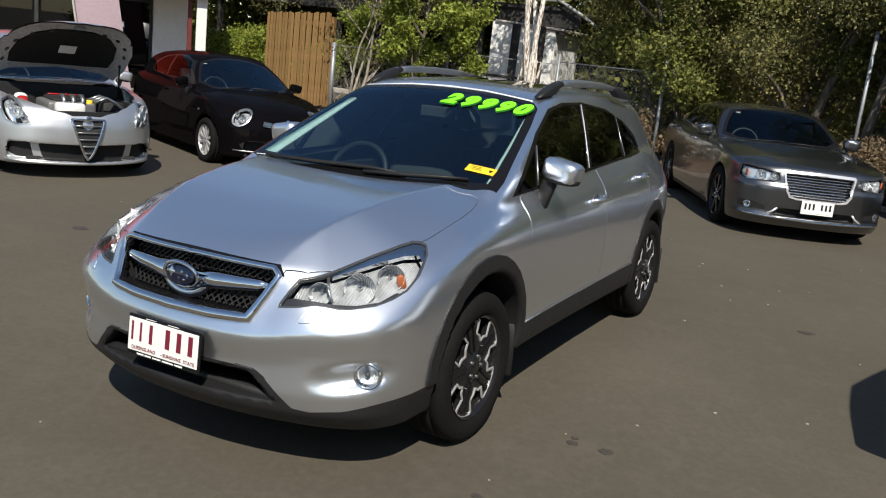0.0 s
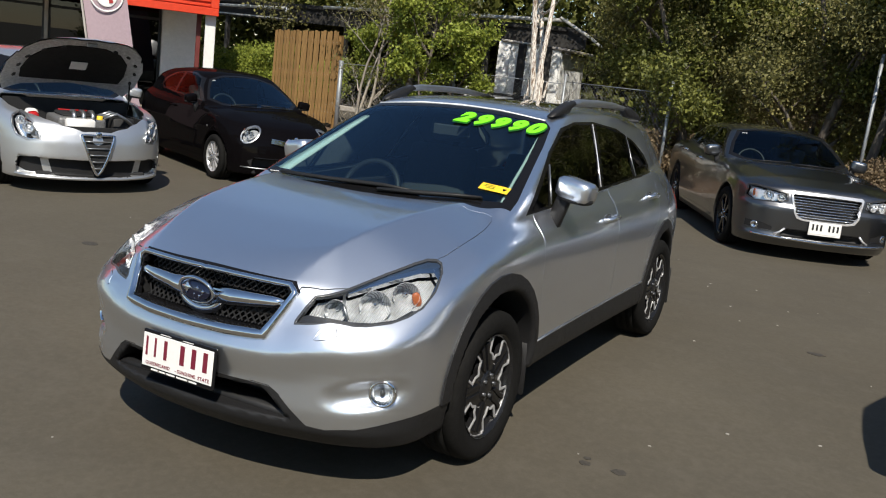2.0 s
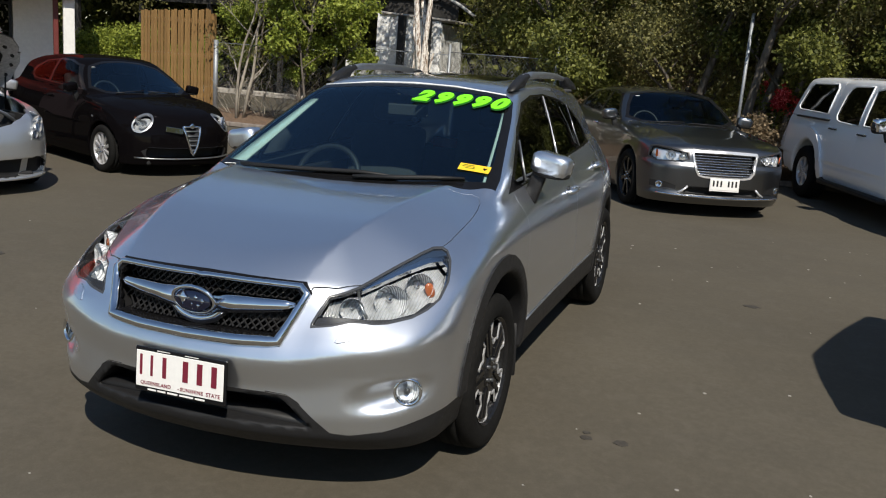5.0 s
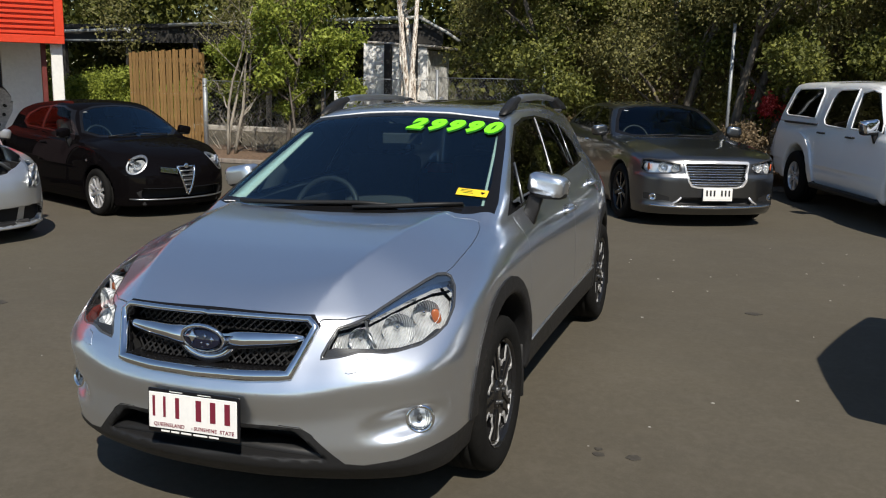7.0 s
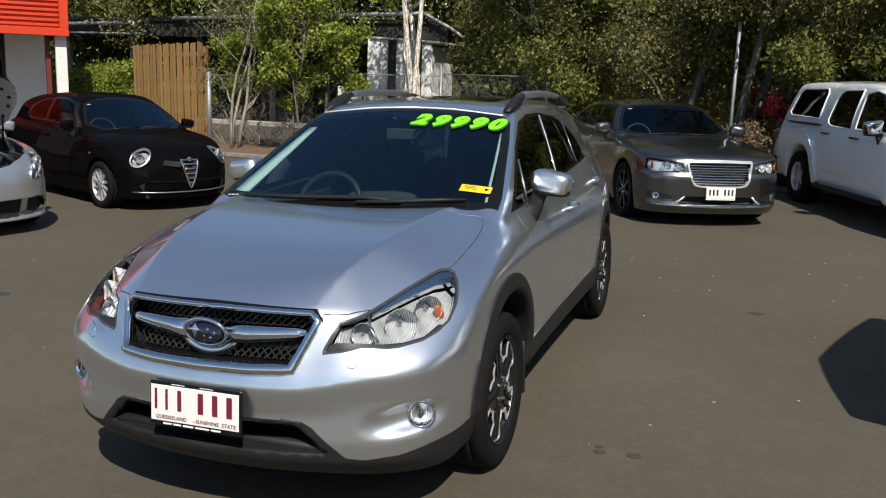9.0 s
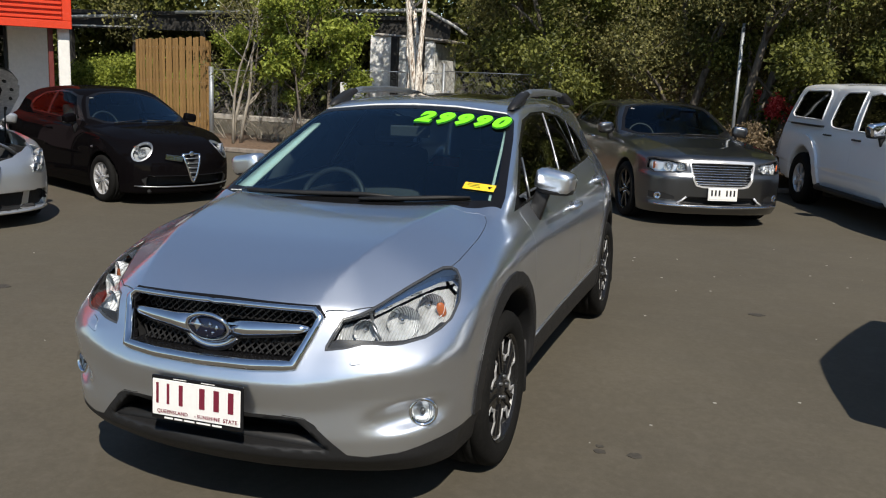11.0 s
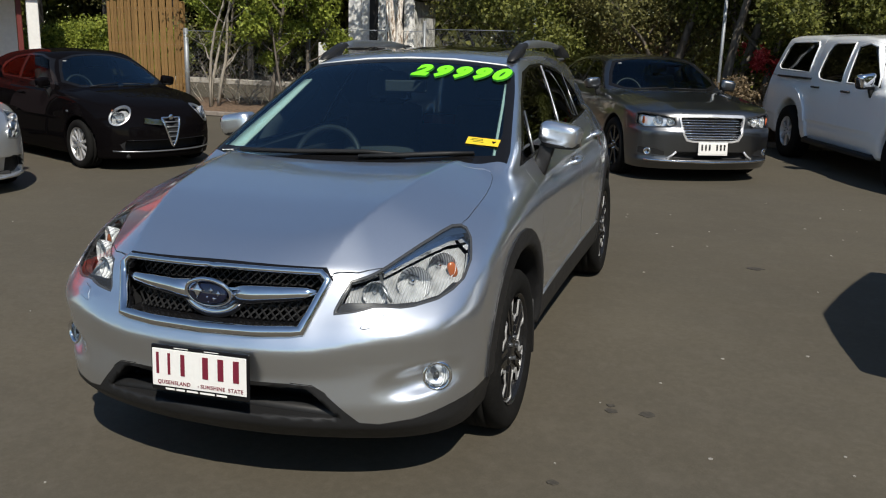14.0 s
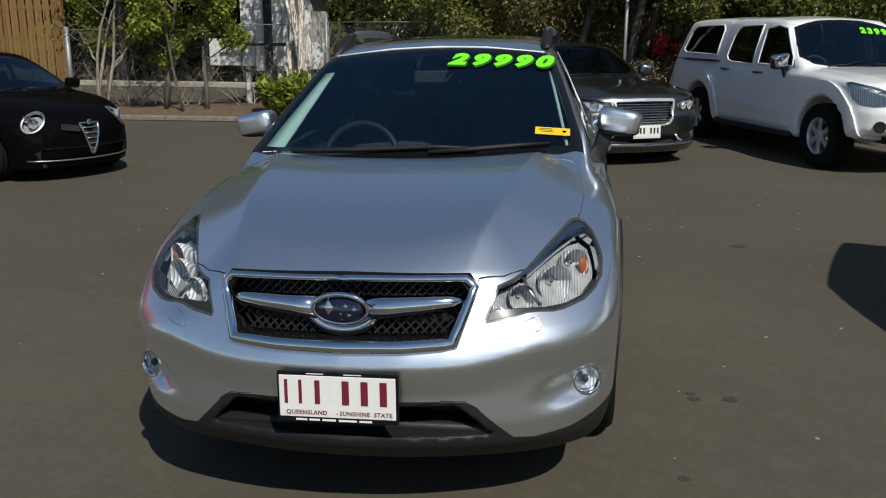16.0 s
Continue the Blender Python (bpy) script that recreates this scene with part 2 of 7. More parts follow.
def prism(poly, depth, m=None, bevel=0.0):
    """A flat outline in x, y given a thickness along z."""
    bm = bmesh.new()
    lo = [bm.verts.new((x, y, 0)) for x, y in poly]
    hi = [bm.verts.new((x, y, depth)) for x, y in poly]
    bm.faces.new(lo[::-1])
    bm.faces.new(hi)
    for i in range(len(poly)):
        j = (i + 1) % len(poly)
        bm.faces.new((lo[i], lo[j], hi[j], hi[i]))
    bmesh.ops.recalc_face_normals(bm, faces=bm.faces)
    if bevel:
        bmesh.ops.bevel(bm, geom=bm.edges[:], offset=bevel, segments=1, affect='EDGES')
    if m is not None:
        bmesh.ops.transform(bm, matrix=m, verts=bm.verts)
    return bm


def ribbon(line, width, depth, m=None):
    """A flat band of even width along a line in x, y, with a thickness along z."""
    pts = [Vector((x, y, 0)) for x, y in line]
    sides = []
    for i, p in enumerate(pts):
        d0 = (p - pts[i - 1]).normalized() if i else (pts[1] - p).normalized()
        d1 = (pts[i + 1] - p).normalized() if i < len(pts) - 1 else d0
        n = Vector((-d0.y - d1.y, d0.x + d1.x, 0))
        n = n.normalized() * (width / 2 / max(0.5, n.length / 2))
        sides.append((p + n, p - n))
    bm = bmesh.new()
    rows = [[bm.verts.new(q) for q in (l, r, r + Vector((0, 0, depth)), l + Vector((0, 0, depth)))] for l, r in sides]
    for r0, r1 in zip(rows, rows[1:]):
        for k in range(4):
            bm.faces.new((r0[k], r0[(k + 1) % 4], r1[(k + 1) % 4], r1[k]))
    bm.faces.new(rows[0])
    bm.faces.new(rows[-1][::-1])
    bmesh.ops.recalc_face_normals(bm, faces=bm.faces)
    if m is not None:
        bmesh.ops.transform(bm, matrix=m, verts=bm.verts)
    return bm


def blob(size, power=2.6, m=None, u=20, v=12):
    """A rounded box: a superellipsoid of the given half sizes."""
    bm = bmesh.new()
    bmesh.ops.create_uvsphere(bm, u_segments=u, v_segments=v, radius=1)
    for w in bm.verts:
        s = sum(abs(c) ** power for c in w.co) ** (1 / power)
        w.co = Vector([c / s * h for c, h in zip(w.co, size)])
    if m is not None:
        bmesh.ops.transform(bm, matrix=m, verts=bm.verts)
    return bm


def lettering(text, size, extrude, fat=0.0, shear=0.0, space=1.0):
    """The built-in font as a mesh lying in x, y, centred."""
    cu = bpy.data.curves.new("letters", 'FONT')
    cu.body, cu.size, cu.extrude, cu.offset, cu.shear, cu.space_character = text, size, extrude, fat, shear, space
    cu.align_x, cu.align_y, cu.resolution_u = 'CENTER', 'CENTER', 3
    ob = bpy.data.objects.new("letters", cu)
    scene.collection.objects.link(ob)
    bpy.context.view_layer.update()
    me = bpy.data.meshes.new_from_object(ob.evaluated_get(bpy.context.evaluated_depsgraph_get()))
    bpy.data.objects.remove(ob)
    bm = bmesh.new()
    bm.from_mesh(me)
    bpy.data.meshes.remove(me)
    bpy.data.curves.remove(cu)
    return bm


# curved bodies: smooth fields meshed over a grid
def soft(knots, r):
    """A smooth curve through (place, value) knots, rounded over r metres."""
    k = np.array(knots, float)
    lo, hi = k[0, 0] - 0.6, k[-1, 0] + 0.6
    t = np.linspace(lo, hi, 1500)
    v = np.interp(t, k[:, 0], k[:, 1])
    s0, s1 = (k[1, 1] - k[0, 1]) / (k[1, 0] - k[0, 0]), (k[-1, 1] - k[-2, 1]) / (k[-1, 0] - k[-2, 0])
    v = v + np.minimum(t - k[0, 0], 0) * s0 + np.maximum(t - k[-1, 0], 0) * s1
    s = r / (t[1] - t[0])
    n = int(3 * s) + 1
    w = np.exp(-0.5 * (np.arange(-n, n + 1) / s) ** 2)
    v[n:-n] = np.convolve(v, w / w.sum(), 'valid')
    return lambda q: np.interp(q, t, v)


def smax(a, b, k):
    h = np.maximum(k - np.abs(a - b), 0) / k
    return np.maximum(a, b) + h * h * k * 0.25


def smin(a, b, k):
    return -smax(-a, -b, k)


def gradient(field, p, e=0.004):
    cols = []
    for a in range(3):
        d = np.zeros(3)
        d[a] = e
        q, r = p + d, p - d
        cols.append((field(q[:, 0], q[:, 1], q[:, 2]) - field(r[:, 0], r[:, 1], r[:, 2])) / (2 * e))
    return np.stack(cols, 1)


def nets(field, lo, hi, h):
    """The half (x >= 0) of the surface field = 0, as points and quads."""
    ax = [np.arange(-h / 2, hi[0] + h, h), np.arange(lo[1], hi[1] + h, h), np.arange(lo[2], hi[2] + h, h)]
    f = field(ax[0][:, None, None], ax[1][None, :, None], ax[2][None, None, :])
    f = np.ascontiguousarray(np.broadcast_to(f, [len(a) for a in ax]))
    s = f < 0
    cells = [len(a) - 1 for a in ax]
    total = cells[0] * cells[1] * cells[2]
    acc, cnt, loops = np.zeros((3, total)), np.zeros(total), []
    flat = lambda i, j, k: (i * cells[1] + j) * cells[2] + k
    for a in range(3):
        b, c = (a + 1) % 3, (a + 2) % 3
        lo_s, hi_s = [slice(None)] * 3, [slice(None)] * 3
        lo_s[a], hi_s[a] = slice(0, -1), slice(1, None)
        f0, f1 = f[tuple(lo_s)], f[tuple(hi_s)]
        node = np.argwhere(s[tuple(lo_s)] != s[tuple(hi_s)])
        v0, v1 = f0[tuple(node.T)], f1[tuple(node.T)]
        place = node.astype(float)
        place[:, a] += v0 / (v0 - v1)
        ids, good = [], np.ones(len(node), bool)
        for db, dc in ((0, 0), (1, 0), (1, 1), (0, 1)):
            cell = node.copy()
            cell[:, b] -= db
            cell[:, c] -= dc
            ok = np.all((cell >= 0) & (cell < cells), axis=1)
            good &= ok
            idx = flat(*cell.T)
            ids.append(idx)
            for d in range(3):
                acc[d] += np.bincount(idx[ok], place[ok, d], total)
            cnt += np.bincount(idx[ok], minlength=total)
        quad = np.stack(ids, 1)[good]
        turn = (v0 < 0)[good]
        quad[~turn] = quad[~turn][:, ::-1]
        loops.append(quad)
    used = np.flatnonzero(cnt)
    number = np.full(total, -1)
    number[used] = np.arange(len(used))
    p = np.stack([acc[d][used] / cnt[used] * h + ax[d][0] for d in range(3)], 1)
    rim = used // (cells[1] * cells[2]) == 0
    for _ in range(4):
        g = gradient(field, p)
        step = np.clip(field(p[:, 0], p[:, 1], p[:, 2]) / np.maximum((g * g).sum(1), 0.05), -h, h)
        p = p - step[:, None] * g
        p[rim, 0] = 0
    return p, number[np.concatenate(loops)]


TOP, SIDE = ((1, 0, 0), (0, 1, 0)), ((0, 1, 0), (0, 0, 1))


def front(angle=0.0):
    return ((math.cos(radians(angle)), math.sin(radians(angle)), 0), (0, 0, 1))


def inside(poly, uv):
    poly = np.array(poly)
    x, y, hit = uv[:, 0], uv[:, 1], np.zeros(len(uv), bool)
    for (x0, y0), (x1, y1) in zip(poly, np.roll(poly, -1, 0)):
        cross = (y0 > y) != (y1 > y)
        hit ^= cross & (x < (x1 - x0) * (y - y0) / ((y1 - y0) or 1e-9) + x0)
    return hit


def inset(poly, d):
    """The outline moved inwards by d."""
    p = np.array(poly, float)
    area = 0.5 * sum(a[0] * b[1] - b[0] * a[1] for a, b in zip(p, np.roll(p, -1, 0)))
    out = []
    for a, b, c in zip(np.roll(p, 1, 0), p, np.roll(p, -1, 0)):
        d0, d1 = (b - a) / np.linalg.norm(b - a), (c - b) / np.linalg.norm(c - b)
        n0, n1 = np.array([-d0[1], d0[0]]), np.array([-d1[1], d1[0]])
        n = n0 + n1
        n /= max(1 + n0 @ n1, 0.35)
        out.append(tuple(b + n * d * (1 if area > 0 else -1)))
    return out


def ring(cu, cv, r, n=28, t0=0.0, t1=360.0):
    return [(cu + r * math.cos(radians(t0 + (t1 - t0) * k / n)), cv + r * math.sin(radians(t0 + (t1 - t0) * k / n))) for k in range(n)]


def faces_where(bm, view, poly, zone, grow):
    """The faces of bm near the outline, seen along the view."""
    u, v = Vector(view[0]), Vector(view[1])
    (u0, v0), (u1, v1) = np.min(poly, 0) - grow, np.max(poly, 0) + grow
    found = []
    for f in bm.faces:
        c = f.calc_center_median()
        if u0 < c.dot(u) < u1 and v0 < c.dot(v) < v1 and zone(c):
            found.append(f)
    return found


def cut_out(bm, view, poly, zone, h):
    """Cuts the outline into bm and takes the part inside it out, as a bmesh of its own."""
    u, v = Vector(view[0]), Vector(view[1])
    near = faces_where(bm, view, poly, zone, 2.5 * h)
    for (a, b) in zip(poly, poly[1:] + poly[:1]):
        a, b = np.array(a), np.array(b)
        d = b - a
        length = np.linalg.norm(d)
        if length < 1e-6:
            continue
        uv = np.array([(c.dot(u), c.dot(v)) for c in (f.calc_center_median() for f in near)])
        if not len(uv):
            break
        along = np.clip(((uv - a) @ d) / length ** 2, 0, 1)
        gap = np.linalg.norm(uv - (a + along[:, None] * d), axis=1)
        some = [f for f, g in zip(near, gap) if g < 1.6 * h]
        if not some:
            continue
        geom = list({e for f in some for e in f.edges}) + list({w for f in some for w in f.verts}) + some
        no = u * (d[1] / length) - v * (d[0] / length)
        res = bmesh.ops.bisect_plane(bm, geom=geom, dist=1e-5, plane_co=u * a[0] + v * a[1], plane_no=no)
        near = list({f for f in near if f.is_valid} | {g for g in res["geom"] if isinstance(g, bmesh.types.BMFace)})
    near = [f for f in near if zone(f.calc_center_median())]
    out, seen = bmesh.new(), {}
    if not near:
        return out
    uv = np.array([(c.dot(u), c.dot(v)) for c in (f.calc_center_median() for f in near)])
    taken = [f for f, i in zip(near, inside(poly, uv)) if i]
    left, islands = set(taken), []
    while left:
        todo = [left.pop()]
        group = list(todo)
        while todo:
            for e in todo.pop().edges:
                for f in e.link_faces:
                    if f in left:
                        left.discard(f)
                        todo.append(f)
                        group.append(f)
        islands.append(group)
    most = max((len(g) for g in islands), default=0)
    taken = [f for g in islands if len(g) > 0.15 * most for f in g]
    for f in taken:
        vs = []
        for w in f.verts:
            if w not in seen:
                seen[w] = out.verts.new(w.co)
            vs.append(seen[w])
        try:
            out.faces.new(vs)
        except ValueError:
            pass
    bmesh.ops.delete(bm, geom=taken, context='FACES')
    return out


class Car:
    """A car body made from a field, cut into its panels."""

    def __init__(self, name, field, lo, hi, h, m, label, category):
        self.field, self.h = field, h
        self.root = empty(name, m, label, category)
        p, quads = nets(field, lo, hi, h)
        me = bpy.data.meshes.new("half")
        me.from_pydata(p.tolist(), [], quads.tolist())
        self.bm = bmesh.new()
        self.bm.from_mesh(me)
        bpy.data.meshes.remove(me)

    def drop(self, p, d, far=3.0):
        """The place where a line from p along d meets the body, and the normal there."""
        p, d = np.array(p, float), np.array(d, float) / np.linalg.norm(d)
        t = np.linspace(0, far, 1500)
        q = p + t[:, None] * d
        v = self.field(q[:, 0], q[:, 1], q[:, 2])
        i = int(np.argmax(v < 0))
        g = gradient(self.field, q[i:i + 1])[0]
        return Vector(q[i]), Vector(g).normalized()

    def emit(self, bm, name, mat, parent=None, label="", mirror="join", thick=0.012, push=0.0, edge=0.0025):
        """Gives a piece its body normals and thickness and links it, on both sides of the car."""
        bm.verts.index_update()
        p = np.array([v.co for v in bm.verts]).reshape(-1, 3)
        if not len(p):
            bm.free()
            return []
        g = gradient(self.field, p)
        nrm = g / np.maximum(np.linalg.norm(g, axis=1), 1e-6)[:, None]
        p = p - nrm * push
        verts, norms = p.tolist(), nrm.tolist()
        faces = [[v.index for v in f.verts] for f in bm.faces]
        for e in bm.edges if thick else ():
            if len(e.link_faces) == 1:
                lp = e.link_loops[0]
                i, j = lp.vert.index, lp.link_loop_next.vert.index
                if abs(p[i, 0]) < 1e-4 and abs(p[j, 0]) < 1e-4:
                    continue
                n = np.cross(p[j] - p[i], nrm[i])
                n = n / (np.linalg.norm(n) or 1)
                k = len(verts)
                a, b = p[i], p[j]
                if thick > 0.009:
                    a, b = p[i] + (n - nrm[i]) * edge, p[j] + (n - nrm[j]) * edge
                    verts += [b.tolist(), a.tolist()]
                    norms += [n.tolist()] * 2
                    faces.append([j, i, k + 1, k])
                    k += 2
                verts += [b.tolist(), a.tolist(), (a - nrm[i] * thick).tolist(), (b - nrm[j] * thick).tolist()]
                norms += [n.tolist()] * 4
                faces.append([k, k + 1, k + 2, k + 3])
        bm.free()
        flip = lambda vs: [[-x, y, z] for x, y, z in vs]
        sets = []
        if mirror == "join":
            n = len(verts)
            sets.append((verts + flip(verts), norms + flip(norms), faces + [[i + n for i in f[::-1]] for f in faces]))
        else:
            sets.append((verts, norms, faces))
            if mirror == "two":
                sets.append((flip(verts), flip(norms), [f[::-1] for f in faces]))
        made = []
        for n, (vs, ns, fs) in enumerate(sets):
            me = bpy.data.meshes.new(name)
            me.from_pydata(vs, [], fs)
            me.polygons.foreach_set("use_smooth", [True] * len(me.polygons))
            me.normals_split_custom_set_from_vertices(ns)
            me.materials.append(mat)
            ob = new(name, me)
            par = parent or self.root
            ob.parent = par[min(n, len(par) - 1)] if isinstance(par, list) else par
            made.append(tagged(ob, label))
        return made

    def cut(self, name, view, poly, mat, zone=lambda c: True, gap=0.0, source=None, **k):
        """Cuts a panel out of the body (or out of source) and links it."""
        piece = cut_out(self.bm if source is None else source, view, [tuple(map(float, q)) for q in poly], zone, self.h)
        if gap:
            inner = cut_out(piece, view, inset(poly, gap), lambda c: True, self.h)
            piece.free()
            piece = inner
        return self.emit(piece, name, mat, **k)

    def take(self, view, poly, zone=lambda c: True, source=None):
        return cut_out(self.bm if source is None else source, view, [tuple(map(float, q)) for q in poly], zone, self.h)

    def place(self, name, bm, mat, parent=None, label="", smooth=True, both=False):
        """Links a loose part; both: also its mirror image."""
        par = parent or self.root
        twin = None
        if both:
            twin = bm.copy()
            for v in twin.verts:
                v.co.x = -v.co.x
            bmesh.ops.reverse_faces(twin, faces=twin.faces)
        obs = [part(name, bm, mat, par[0] if isinstance(par, list) else par, label, smooth)]
        if twin is not None:
            obs.append(part(name, twin, mat, par[-1] if isinstance(par, list) else par, label, smooth))
        return obs


def car_field(front_z, bow, rear_z, rear_bow, plan, flank, deck, crown, ridge, ridge_slope, screen, back, roof, roof_crown,
              cabin, cabin_plan, wheels, floor_z, extra=None, waist=0.03, edge=0.06, rise=None, corner=0.10):
    """The body of a car: a lower hull with a cabin on it and four wheel arches taken out. y runs from the nose to the tail."""
    yf, yr, zw, arch = wheels

    def field(x, y, z):
        x = np.abs(x)
        d = x - ridge(y)
        top = deck(y) - crown * x * x - ridge_slope * (1.0 + 0.65 * np.clip(0.7 - y, 0, 1)) * 0.5 * (d + np.sqrt(d * d + 0.00003))
        zf = z - rise(x) * np.clip((z - 0.42) / 0.1, 0, 1) * np.clip((0.78 - z) / 0.12, 0, 1) if rise else z
        hull = smax(front_z(zf) + bow(x) - y, x - plan(y) - flank(z), corner)
        hull = smax(hull, z - top, edge)
        hull = smax(hull, y - rear_z(z) + rear_bow * x * x, 0.08)
        hull = smax(hull, floor_z - z, 0.03)
        y0, z0, s0, c0 = screen
        y1, z1, s1, c1 = back
        cab = smax(z - roof(y) + roof_crown * x * x, (z - z0 - s0 * (y - y0) + c0 * x * x) / math.hypot(1, s0), 0.05)
        cab = smax(cab, (z - z1 + s1 * (y - y1) + c1 * x * x) / math.hypot(1, s1), 0.05)
        cab = smax(cab, x - cabin(z) - cabin_plan(y), 0.07)
        cab = smax(cab, 0.6 - z, 0.02)
        f = smin(hull, cab, waist)
        for yw in (yf, yr):
            far = np.sqrt((y - yw) ** 2 + (z - zw) ** 2)
            f = smax(f, smin(arch - far, x - 0.50, 0.02), 0.012)
        return extra(f, x, y, z) if extra else f

    return field


def wheel(car, x, y, z, radius, width, rim_r, style, side):
    """A wheel with its tyre, spokes, nuts and brake disc; side +1 or -1 is the way its face looks."""
    w2, r = width / 2, radius
    barrel = lathe([(rim_r, w2 * 0.96), (rim_r * 0.965, w2 * 0.92), (rim_r * 0.93, w2 * 0.6), (rim_r * 0.86, w2 * 0.1), (rim_r * 0.90, -w2 * 0.9), (rim_r, -w2 * 0.96)], 40)
    rim = part("wheel", barrel, RIMBLACK if style in ("five", "seven_dark") else RIMGREY, car.root)
    rim.matrix_basis = pose(x, y, z) @ Matrix.Diagonal((side, 1, 1, 1))
    prof = [(rim_r * 0.985, w2 * 0.88), (rim_r * 1.05, w2 * 1.0), (rim_r * 1.06 + 0.3 * (r - rim_r), w2 * 1.08), (r - 0.022, w2 * 1.03),
            (r - 0.006, w2 * 0.86), (r, w2 * 0.5), (r - 0.006, w2 * 0.47), (r - 0.006, w2 * 0.42), (r, w2 * 0.40), (r, w2 * 0.05), (r - 0.006, w2 * 0.03)]
    prof = prof + [(a, -b) for a, b in prof[::-1]]
    part("tyre", lathe(prof, 48), RUBBER, rim)
    face = w2 * 0.86
    part("brake_disc", lathe([(0.07, -0.01), (rim_r * 0.72, -0.01), (rim_r * 0.72, -0.025), (0.07, -0.025)], 32), DISC, rim)
    if style == "five":
        R = rim_r
        part("rim_lip", lathe([(R * 0.945, face - 0.006), (R * 0.985, face + 0.004), (R * 1.0, face - 0.002), (R * 0.99, face - 0.02)], 48), RIMBLACK, rim, "black rim edge")
        for k in range(5):
            a = Matrix.Rotation(2 * math.pi * k / 5 + 0.30, 4, 'X') @ Matrix(((0, 0, 1, 0), (1, 0, 0, 0), (0, 1, 0, 0), (0, 0, 0, 1)))
            at = lambda deg, r: (R * r * math.sin(radians(deg)), R * r * math.cos(radians(deg)))
            half_line = [at(36, 0.50), at(27, 0.60), at(15.5, 0.66), at(18.5, 0.78), at(20.5, 0.90), at(17, 0.955), at(7, 0.968)]
            line = [(-x, y) for x, y in half_line] + half_line[::-1]
            body = prism([(-0.008, 0.01), (-0.036, 0.05)] + line + [(0.036, 0.05), (0.008, 0.01)], 0.026, a @ Matrix.Translation((0, 0, face - 0.034)))
            sp = part("spoke", body, RIMBLACK, rim, smooth=False)
            part("spoke_edge", ribbon(line, 0.0092, 0.006, a @ Matrix.Translation((0, 0, face - 0.009))), MACHINED, sp, "machined silver edge", False)
            for sgn in (-1, 1):
                inner = prism([(sgn * 0.010, R * 0.30), (sgn * 0.034, R * 0.42), (sgn * 0.030, R * 0.66), (sgn * 0.040, R * 0.86), (sgn * 0.012, R * 0.88)][::sgn], 0.010, a @ Matrix.Translation((0, 0, face - 0.010)), 0.002)
                part("spoke_ridge", inner, GLOSSBLACK, sp, smooth=False)
        part("hub", lathe([(0.001, face + 0.004), (0.03, face + 0.004), (0.072, face - 0.006), (0.078, face - 0.04)], 24), RIMBLACK, rim)
    else:
        n = {"ten": 10, "six": 6, "seven_dark": 7}[style]
        tone = RIMBLACK if style == "seven_dark" else RIMGREY
        for k in range(n):
            a = Matrix.Rotation(2 * math.pi * k / n, 4, 'X') @ Matrix(((0, 0, 1, 0), (1, 0, 0, 0), (0, 1, 0, 0), (0, 0, 0, 1)))
            t = 0.16 / n
            body = prism([(-t * 1.2, 0.04), (t * 1.2, 0.04), (t, rim_r * 0.6), (t * 1.6, rim_r * 0.96), (-t * 1.6, rim_r * 0.96), (-t, rim_r * 0.6)], 0.028,
                         a @ Matrix.Translation((0, 0, face - 0.03)), 0.005)
            part("spoke", body, tone, rim, smooth=False)
        part("hub", lathe([(0.001, face + 0.006), (0.03, face + 0.004), (0.065, face - 0.004), (0.07, face - 0.04)], 24), tone, rim)
    for k in range(5):
        t = 2 * math.pi * k / 5
        nut = lathe([(0.001, face + 0.012), (0.008, face + 0.012), (0.010, face - 0.004)], 8)
        bmesh.ops.translate(nut, verts=nut.verts, vec=(0, 0.05 * math.cos(t), 0.05 * math.sin(t)))
        part("wheel_nut", nut, LAMPGREY if style == "five" else CHROME, rim)
    return rim


def wheels(car, xs, yf, yr, radius, width, rim_r, style, sink=(0.0, 0.0)):
    for y, low in ((yf, sink[0]), (yr, sink[1])):
        for side in (1, -1):
            wheel(car, side * xs, y, radius + low, radius, width, rim_r, style, side)


